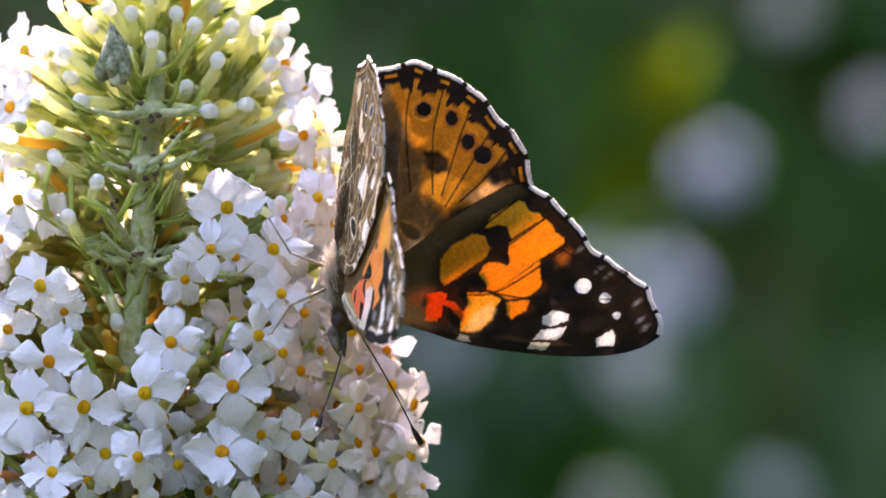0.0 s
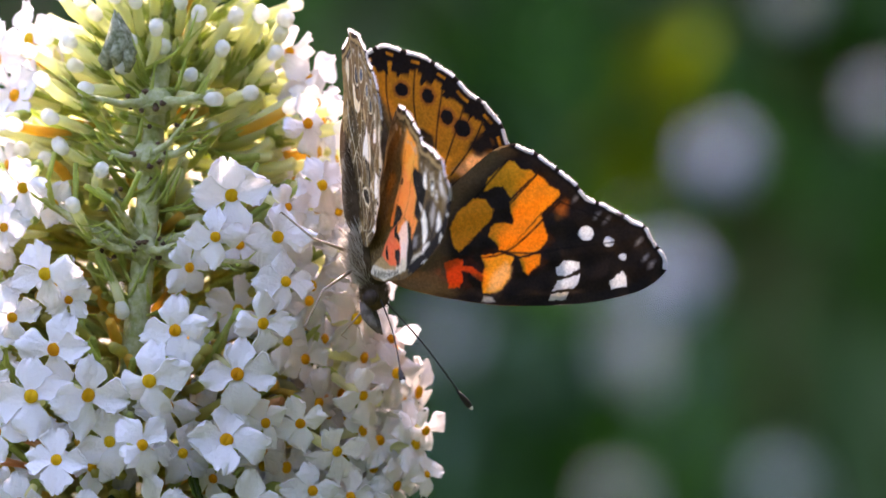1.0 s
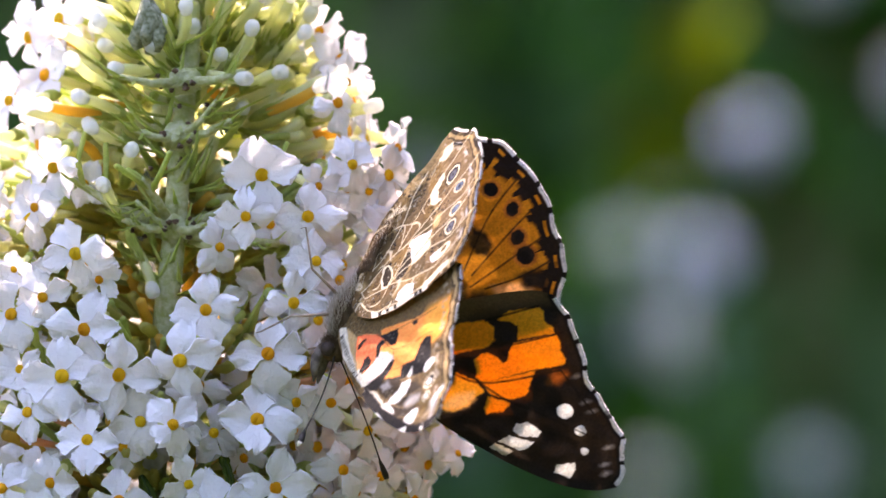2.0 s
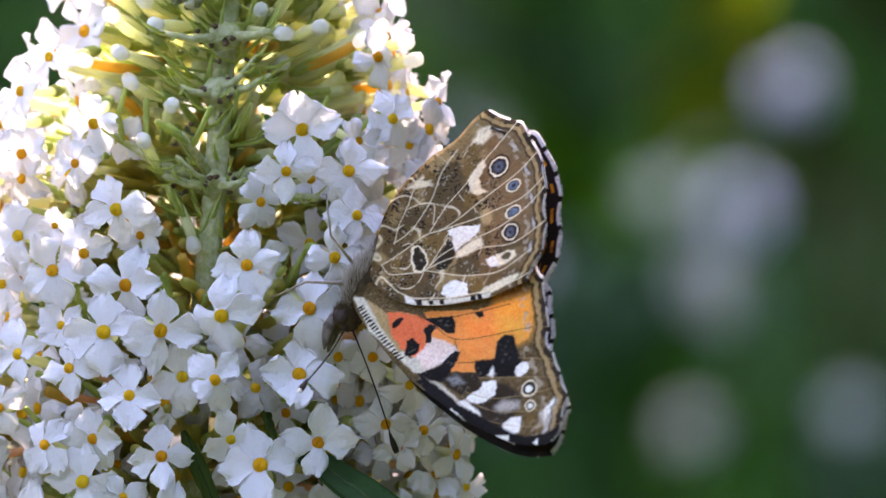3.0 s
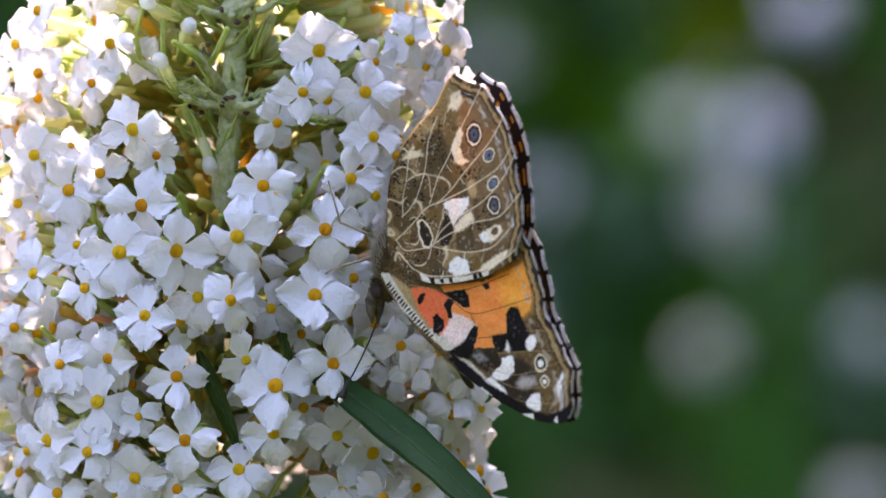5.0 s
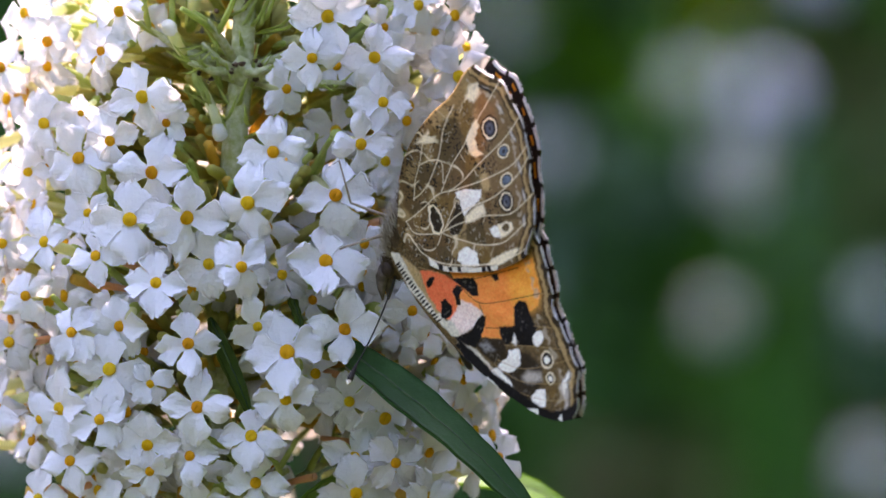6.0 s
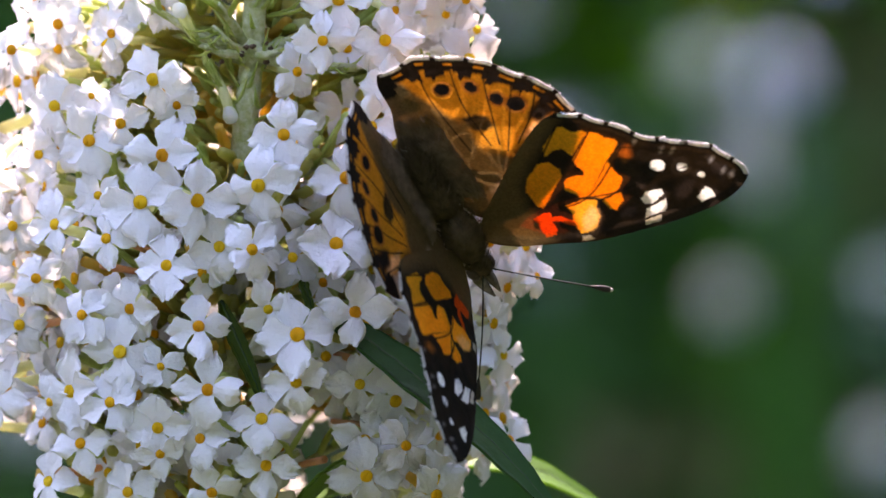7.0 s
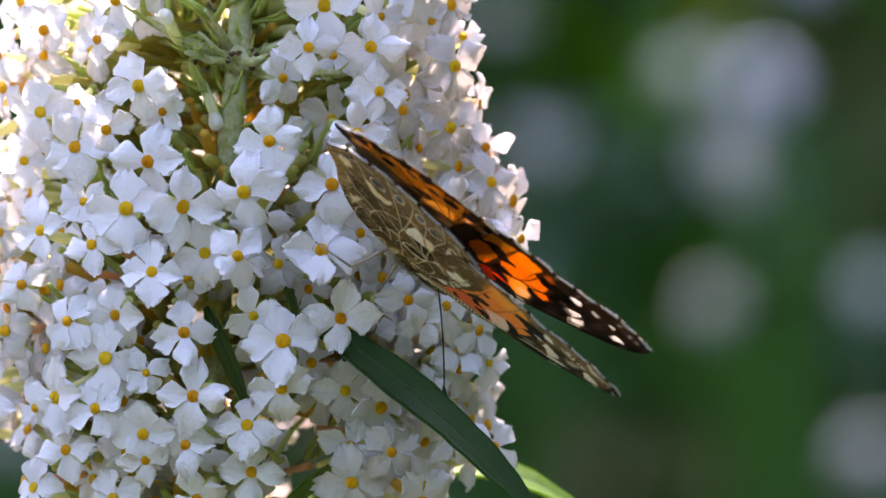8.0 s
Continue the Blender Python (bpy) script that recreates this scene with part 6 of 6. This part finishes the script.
def fur(name, count, lo, hi, length, spots, mat, parent, seed, label=""):
    """Fine tapered hairs on ellipsoids: spots are (centre, radii, share)."""
    rnd = random.Random(seed)
    v, f = [], []
    for c, r, n in spots:
        for k in range(int(count * n)):
            d = Vector((rnd.gauss(0, 1), rnd.gauss(0, 1), rnd.gauss(0, 1))).normalized()
            if not lo <= d.z <= hi:
                continue
            p = Vector((c[0] + d.x * r[0], c[1] + d.y * r[1], c[2] + d.z * r[2])) * MM
            out = (Vector((d.x / r[0], d.y / r[1], d.z / r[2])).normalized() + Vector((rnd.uniform(-0.4, 0.4), -0.9 + rnd.uniform(-0.3, 0.3), rnd.uniform(-0.3, 0.3)))).normalized()
            ln = length * rnd.uniform(0.5, 1.2) * MM
            side = out.cross(Vector((rnd.gauss(0, 1), rnd.gauss(0, 1), rnd.gauss(0, 1)))).normalized() * 0.035 * MM
            up = out.cross(side).normalized() * 0.03 * MM
            i = len(v)
            mid = p + out * ln * 0.55 + Vector((0, -0.08 * ln, 0))
            v += [p + side, p - side, p + up, mid + side * 0.7, mid - side * 0.7, mid + up * 0.7, p + out * ln + Vector((0, -0.25 * ln, 0))]
            f += [(i, i + 1, i + 4, i + 3), (i + 1, i + 2, i + 5, i + 4), (i + 2, i, i + 3, i + 5), (i + 3, i + 4, i + 6), (i + 4, i + 5, i + 6), (i + 5, i + 3, i + 6)]
    return part(name, mesh_from(name, v, f, [mat]), parent, label)


def insect():
    mm = lambda *p: Vector(p) * MM
    thorax = part("thorax", Shell().ball(mm(0, 0.2, -0.2), tuple(mm(2.3, 3.7, 2.5)), rings=12, sides=16).mesh("thorax", FUR_DARK), butterfly, "dark furry thorax")
    fur("fur", 2000, 0.12, 1, 1.0, [((0, 0.2, -0.2), (2.2, 3.6, 2.4), 1)], FUR_DARK, thorax, 1)
    fur("fur", 2600, -1, 0.15, 1.5, [((0, 0.2, -0.2), (2.2, 3.6, 2.4), 1)], FUR_PALE, thorax, 2, "pale hair beneath")
    ab = Shell()
    ys = [-2.6, -3.4, -4.6, -5.8, -7.0, -8.2, -9.4, -10.4, -11.3, -12.0]
    ab.loft([mm(0, y, -0.4 + 0.06 * (y + 2.6)) for y in ys], [r * MM for r in (1.3, 1.9, 2.1, 2.1, 2.0, 1.85, 1.6, 1.3, 0.9, 0.25)], 16)
    abdomen = part("abdomen", ab.mesh("abdomen", FUR_DARK), butterfly, "brown tapering abdomen")
    fur("fur", 3800, -0.35, 1, 1.5, [((0, -6.8, -0.5), (1.9, 5.8, 1.9), 1)], FUR_DARK, abdomen, 3)
    fur("fur", 2000, -1, 0.0, 1.0, [((0, -6.5, -0.5), (1.6, 5.2, 1.6), 1)], FUR_PALE, abdomen, 4)
    head = part("head", Shell().ball(mm(0, 4.6, -0.3), tuple(mm(1.45, 1.55, 1.45)), rings=10, sides=14).mesh("head", FUR_DARK), butterfly)
    fur("fur", 900, -1, 1, 0.8, [((0, 4.5, -0.2), (1.35, 1.5, 1.35), 1)], FUR_DARK, head, 5)
    for s in (-1, 1):
        part("eye", Shell().ball(mm(s * 1.1, 4.9, -0.15), tuple(mm(0.62, 0.88, 0.95)), rings=10, sides=14).mesh("eye", EYE_MAT), head, "dark compound eye")
        palp = Shell().loft([mm(s * 0.5, 5.2, -1.2), mm(s * 0.6, 6.5, -1.1), mm(s * 0.55, 7.6, -0.6), mm(s * 0.4, 8.8, 0.0)], [0.0006, 0.00068, 0.0005, 0.0001], 9)
        part("palp", palp.mesh("palp", PALP), head, "brown pointed palp")
    for s in (-1, 1):
        for y0, knee, foot in ((1.6, (5.2, 4.0, -3.6), (4.0, 7.2, -6.8)), (-0.4, (6.0, -1.6, -3.8), (6.5, -5.0, -7.0))):
            a, b, c = mm(s * 1.2, y0, -2.0), mm(s * knee[0], knee[1], knee[2]), mm(s * foot[0], foot[1], foot[2])
            leg = Shell().loft([a, a.lerp(b, 0.5), b], [0.00022, 0.00016, 0.00012], 7)
            leg.loft([b, b.lerp(c, 0.55), c, c + mm(s * 0.9, 0.3, 0.2)], [0.00012, 0.00011, 0.00009, 0.00005], 7)
            part("leg", leg.mesh("leg", LEG), butterfly, "thin jointed leg")


insect()


def feeler(side, rise, turn):
    """The pose of an antenna on the head: degrees raised, and turned to the left."""
    return pose(side * 0.5 * MM, 5.2 * MM, 0.7 * MM, rise, 0, turn)


def make_antenna(name, length):
    """A thin bowed shaft along +y with a dark club and a pale tip."""
    pts = [Vector((0, q * (length - 2.2), 0.35 * math.sin(q * 3.14))) * MM for q in np.linspace(0, 1, 12)]
    ant = part(name, Shell().loft(pts, [0.00012] + [0.000085] * 11, 8).mesh(name, CUTICLE), butterfly, "thin black antenna")
    e = (length - 2.2) * MM
    part("club", Shell().loft([(0, e - 0.0008, 0), (0, e + 0.0003, 0), (0, e + 0.0012, 0), (0, e + 0.0017, 0)], [0.00010, 0.00030, 0.00036, 0.0003], 10).mesh("club", CUTICLE), ant, "dark swollen club")
    part("club_tip", Shell().loft([(0, e + 0.0017, 0), (0, e + 0.0020, 0), (0, e + 0.0022, 0)], [0.00029, 0.0002, 0.00004], 10).mesh("club_tip", CLUB_TIP), ant, "pale club tip")
    return ant


left_antenna = make_antenna("left_antenna", 16.5)
right_antenna = make_antenna("right_antenna", 15.8)


def motions():
    walk(butterfly, [
        (0.0, pose(-0.00037, 0.00001, 1.30812, -95.7, -3.4, -131.4)),
        (0.5, pose(0.00057, 0.00000, 1.30892, -83.1, -8.7, -120.9)),
        (1.0, pose(0.00131, -0.00001, 1.30914, -79.1, -7.2, -118.7)),
        (1.5, pose(-0.00167, 0.00002, 1.30573, -100.7, -9.6, -133.1)),
        (1.7, pose(-0.00232, 0.00004, 1.30307, -115.8, -11.3, -125.2)),
        (2.8, pose(-0.00623, 0.00002, 1.29902, -117.3, -21.6, -121.5)),
        (3.0, pose(-0.00628, 0.00001, 1.29884, -118.7, -20.2, -119.5)),
        (3.5, pose(-0.00575, -0.00000, 1.29789, -122.1, -24.8, -126.1)),
        (3.6, pose(-0.00538, -0.00000, 1.29848, -117.7, -23.9, -131.7)),
        (3.7, pose(-0.00320, -0.00000, 1.29834, -104.5, -11.1, -138.2)),
        (3.8, pose(-0.00462, -0.00001, 1.29506, -105.9, -11.8, -138.1)),
        (3.9, pose(-0.00304, -0.00001, 1.29538, -102.0, -2.6, -137.0)),
        (4.0, pose(-0.00326, -0.00001, 1.29337, -96.9, -7.7, -141.5)),
        (4.5, pose(-0.00507, -0.00002, 1.29384, -111.0, -1.1, -142.8)),
        (4.7, pose(-0.00510, -0.00002, 1.29387, -113.8, 0.7, -138.9)),
        (5.8, pose(-0.00529, -0.00002, 1.29280, -122.2, 0.7, -139.3)),
        (6.0, pose(-0.00514, -0.00002, 1.29235, -121.1, 3.5, -139.2)),
        (6.1, pose(-0.00238, -0.00002, 1.29240, -105.3, 6.9, -136.7)),
        (6.2, pose(-0.00087, -0.00002, 1.29140, -102.4, 11.6, -142.0)),
        (6.3, pose(-0.00319, -0.00005, 1.28871, -120.2, 3.2, -152.4)),
        (6.4, pose(-0.00171, -0.00004, 1.28983, -122.5, 11.7, -154.1)),
        (6.5, pose(-0.00204, -0.00003, 1.28993, -122.2, 12.4, -154.0)),
        (6.7, pose(-0.00003, -0.00002, 1.29128, -109.5, 16.5, -150.1)),
        (7.0, pose(-0.00080, -0.00003, 1.29005, -107.9, 39.5, -158.6)),
        (7.3, pose(-0.00118, -0.00003, 1.29081, -118.9, 42.3, -163.8)),
        (7.5, pose(-0.00259, -0.00004, 1.29026, -124.8, 46.0, -161.5)),
        (7.8, pose(-0.00228, -0.00004, 1.29049, -124.5, 50.0, -164.8)),
        (8.0, pose(-0.00407, -0.00004, 1.28954, -120.6, 48.0, -158.4)),
    ])
    walk(left_forewing, [
        (0.0, beat(-1, FORE_HINGE, 52.3, 0.2, -4.8)),
        (0.5, beat(-1, FORE_HINGE, 45.4, 2.3, -2.1)),
        (1.0, beat(-1, FORE_HINGE, 42.9, 1.2, -4.5)),
        (1.5, beat(-1, FORE_HINGE, 59.1, -1.1, -5.1)),
        (1.7, beat(-1, FORE_HINGE, 52.9, 1.2, -6.9)),
        (2.8, beat(-1, FORE_HINGE, 94.6, 0.6, -2.0)),
        (3.0, beat(-1, FORE_HINGE, 94.6, -0.1, -0.9)),
        (3.5, beat(-1, FORE_HINGE, 93.6, 0.9, -5.6)),
        (3.6, beat(-1, FORE_HINGE, 92.0, -0.6, -5.1)),
        (3.7, beat(-1, FORE_HINGE, 93.2, -1.0, -8.2)),
        (3.8, beat(-1, FORE_HINGE, 92.9, -1.2, -4.9)),
        (3.9, beat(-1, FORE_HINGE, 92.1, -0.3, -1.9)),
        (4.0, beat(-1, FORE_HINGE, 92.9, -1.4, 0.6)),
        (4.5, beat(-1, FORE_HINGE, 92.6, -0.7, -2.3)),
        (4.7, beat(-1, FORE_HINGE, 92.7, -0.5, -2.8)),
        (5.8, beat(-1, FORE_HINGE, 92.9, -1.0, -5.4)),
        (6.0, beat(-1, FORE_HINGE, 93.1, -1.8, -2.8)),
        (6.1, beat(-1, FORE_HINGE, 93.0, 0.8, -4.8)),
        (6.2, beat(-1, FORE_HINGE, 93.1, 0.5, -3.7)),
        (6.3, beat(-1, FORE_HINGE, 87.6, 3.9, 2.1)),
        (6.4, beat(-1, FORE_HINGE, 64.3, -4.2, -2.1)),
        (6.5, beat(-1, FORE_HINGE, 61.5, -3.8, -3.4)),
        (6.7, beat(-1, FORE_HINGE, 50.0, -4.3, -1.5)),
        (7.0, beat(-1, FORE_HINGE, 49.9, -2.5, -4.3)),
        (7.3, beat(-1, FORE_HINGE, 56.3, -4.2, -4.6)),
        (7.5, beat(-1, FORE_HINGE, 79.4, 3.9, -6.0)),
        (7.8, beat(-1, FORE_HINGE, 88.0, -0.8, -4.1)),
        (8.0, beat(-1, FORE_HINGE, 88.5, -0.4, -2.5)),
    ])
    walk(left_hindwing, [
        (0.0, beat(-1, HIND_HINGE, 52.5, 0.2, -5.8)),
        (0.5, beat(-1, HIND_HINGE, 41.5, 2.3, -3.3)),
        (1.0, beat(-1, HIND_HINGE, 37.4, 1.2, -4.1)),
        (1.5, beat(-1, HIND_HINGE, 60.9, -1.1, -6.1)),
        (1.7, beat(-1, HIND_HINGE, 52.5, 1.2, -7.3)),
        (2.8, beat(-1, HIND_HINGE, 94.0, 0.2, 1.4)),
        (3.0, beat(-1, HIND_HINGE, 94.2, -0.8, 1.2)),
        (3.5, beat(-1, HIND_HINGE, 97.0, -0.2, 1.7)),
        (3.6, beat(-1, HIND_HINGE, 94.8, -0.6, 4.7)),
        (3.7, beat(-1, HIND_HINGE, 94.8, -1.0, 3.4)),
        (3.8, beat(-1, HIND_HINGE, 93.7, -1.2, 3.9)),
        (3.9, beat(-1, HIND_HINGE, 93.2, -0.3, 3.5)),
        (4.0, beat(-1, HIND_HINGE, 94.4, -1.4, 1.3)),
        (4.5, beat(-1, HIND_HINGE, 97.0, -2.7, 3.2)),
        (4.7, beat(-1, HIND_HINGE, 96.9, -2.5, 3.2)),
        (5.8, beat(-1, HIND_HINGE, 95.5, -1.0, 3.3)),
        (6.0, beat(-1, HIND_HINGE, 96.0, -1.8, 4.0)),
        (6.1, beat(-1, HIND_HINGE, 96.0, 0.7, 4.2)),
        (6.2, beat(-1, HIND_HINGE, 95.2, 0.5, 3.6)),
        (6.3, beat(-1, HIND_HINGE, 87.2, 3.5, 3.9)),
        (6.4, beat(-1, HIND_HINGE, 58.9, -4.7, 3.7)),
        (6.5, beat(-1, HIND_HINGE, 57.4, -4.4, 3.0)),
        (6.7, beat(-1, HIND_HINGE, 48.0, -4.9, 3.3)),
        (7.0, beat(-1, HIND_HINGE, 46.0, -3.3, -0.5)),
        (7.3, beat(-1, HIND_HINGE, 54.5, -4.6, -1.6)),
        (7.5, beat(-1, HIND_HINGE, 77.0, -3.1, -3.1)),
        (7.8, beat(-1, HIND_HINGE, 88.6, -4.6, 2.3)),
        (8.0, beat(-1, HIND_HINGE, 88.9, -5.2, -0.4)),
    ])
    walk(right_forewing, [
        (0.0, beat(1, FORE_HINGE, 53.2, 1.3, -3.1)),
        (0.5, beat(1, FORE_HINGE, 46.2, 1.1, -2.4)),
        (1.0, beat(1, FORE_HINGE, 43.7, -0.1, -5.4)),
        (1.5, beat(1, FORE_HINGE, 59.1, -1.5, -5.5)),
        (1.7, beat(1, FORE_HINGE, 53.8, -0.9, -1.1)),
        (2.8, beat(1, FORE_HINGE, 91.8, 1.0, -2.7)),
        (3.0, beat(1, FORE_HINGE, 89.3, -0.1, -2.7)),
        (3.5, beat(1, FORE_HINGE, 93.2, 2.2, -5.6)),
        (3.6, beat(1, FORE_HINGE, 91.5, -1.1, -6.2)),
        (3.7, beat(1, FORE_HINGE, 92.9, -0.6, -6.1)),
        (3.8, beat(1, FORE_HINGE, 92.5, -1.5, -2.8)),
        (3.9, beat(1, FORE_HINGE, 92.4, 0.5, -4.3)),
        (4.0, beat(1, FORE_HINGE, 92.3, 2.1, -2.2)),
        (4.5, beat(1, FORE_HINGE, 92.2, -0.7, -2.6)),
        (4.7, beat(1, FORE_HINGE, 92.5, -0.5, -3.4)),
        (5.8, beat(1, FORE_HINGE, 92.4, -1.2, -3.3)),
        (6.0, beat(1, FORE_HINGE, 92.5, -1.9, -2.5)),
        (6.1, beat(1, FORE_HINGE, 93.4, 1.3, -5.7)),
        (6.2, beat(1, FORE_HINGE, 93.7, 1.9, -5.5)),
        (6.3, beat(1, FORE_HINGE, 86.5, 2.2, 0.1)),
        (6.4, beat(1, FORE_HINGE, 63.9, -0.5, -4.7)),
        (6.5, beat(1, FORE_HINGE, 57.2, 0.2, -1.5)),
        (6.6, beat(1, FORE_HINGE, 47.3, 1.6, 2.7)),
        (6.7, beat(1, FORE_HINGE, 50.6, 2.7, 5.2)),
        (7.0, beat(1, FORE_HINGE, 49.7, 0.2, 0.3)),
        (7.3, beat(1, FORE_HINGE, 55.9, 1.3, 1.7)),
        (7.5, beat(1, FORE_HINGE, 76.4, 6.6, -2.8)),
        (7.8, beat(1, FORE_HINGE, 87.5, 3.3, -1.9)),
        (8.0, beat(1, FORE_HINGE, 88.0, 2.0, -1.0)),
    ])
    walk(right_hindwing, [
        (0.0, beat(1, HIND_HINGE, 53.4, 1.3, -2.9)),
        (0.5, beat(1, HIND_HINGE, 42.3, 1.1, 4.7)),
        (1.0, beat(1, HIND_HINGE, 38.2, -0.1, -0.5)),
        (1.5, beat(1, HIND_HINGE, 60.9, -1.5, -0.8)),
        (1.7, beat(1, HIND_HINGE, 53.3, -0.9, -3.6)),
        (2.8, beat(1, HIND_HINGE, 89.7, 0.9, 3.2)),
        (3.0, beat(1, HIND_HINGE, 88.6, -0.3, 2.5)),
        (3.5, beat(1, HIND_HINGE, 94.0, 2.3, 2.5)),
        (3.6, beat(1, HIND_HINGE, 91.6, -1.0, 5.6)),
        (3.7, beat(1, HIND_HINGE, 91.5, -0.7, 5.5)),
        (3.8, beat(1, HIND_HINGE, 90.1, -1.7, 7.0)),
        (3.9, beat(1, HIND_HINGE, 90.2, 0.1, 6.0)),
        (4.0, beat(1, HIND_HINGE, 90.4, 1.6, 4.6)),
        (4.5, beat(1, HIND_HINGE, 91.6, -0.9, 4.3)),
        (4.7, beat(1, HIND_HINGE, 91.8, -0.7, 3.8)),
        (5.8, beat(1, HIND_HINGE, 91.8, -1.7, 3.4)),
        (6.0, beat(1, HIND_HINGE, 92.2, -2.5, 6.0)),
        (6.1, beat(1, HIND_HINGE, 93.1, 0.3, 1.3)),
        (6.2, beat(1, HIND_HINGE, 92.6, 0.3, 0.0)),
        (6.3, beat(1, HIND_HINGE, 86.6, 0.1, 5.3)),
        (6.4, beat(1, HIND_HINGE, 59.1, -3.1, 9.6)),
        (6.5, beat(1, HIND_HINGE, 53.1, -2.9, 7.0)),
        (6.6, beat(1, HIND_HINGE, 44.5, -1.1, 3.6)),
        (6.7, beat(1, HIND_HINGE, 48.2, 0.4, 0.5)),
        (7.0, beat(1, HIND_HINGE, 44.2, -1.1, 3.4)),
        (7.3, beat(1, HIND_HINGE, 52.6, 0.2, 5.4)),
        (7.5, beat(1, HIND_HINGE, 68.2, 1.0, 3.1)),
        (7.8, beat(1, HIND_HINGE, 88.3, -1.0, 2.2)),
        (8.0, beat(1, HIND_HINGE, 89.1, -2.0, 2.3)),
    ])
    walk(left_antenna, [
        (0.0, feeler(-1, 9.9, 40.1)),
        (0.5, feeler(-1, 9.3, 43.0)),
        (1.5, feeler(-1, 14.1, 50.9)),
        (3.0, feeler(-1, 18.7, 57.4)),
        (3.5, feeler(-1, 10.3, 48.6)),
        (4.0, feeler(-1, 3.3, 56.5)),
        (4.5, feeler(-1, 13.1, 56.1)),
        (6.0, feeler(-1, 11.7, 46.3)),
        (6.5, feeler(-1, 17.1, 48.3)),
        (7.0, feeler(-1, 0.3, 40.0)),
        (7.5, feeler(-1, 7.0, 38.0)),
        (8.0, feeler(-1, 10.6, 35.9)),
    ])
    walk(right_antenna, [
        (0.0, feeler(1, 20.5, -38.1)),
        (0.5, feeler(1, 12.7, -34.5)),
        (1.5, feeler(1, 33.8, -41.4)),
        (3.0, feeler(1, 27.5, -49.2)),
        (3.5, feeler(1, 23.1, -52.4)),
        (4.0, feeler(1, 22.5, -41.6)),
        (4.5, feeler(1, 33.1, -48.0)),
        (6.0, feeler(1, 34.3, -55.5)),
        (6.5, feeler(1, 1.4, -19.2)),
        (7.0, feeler(1, -11.0, -27.9)),
        (7.5, feeler(1, -2.5, -29.1)),
        (8.0, feeler(1, 3.1, -31.9)),
    ])


motions()
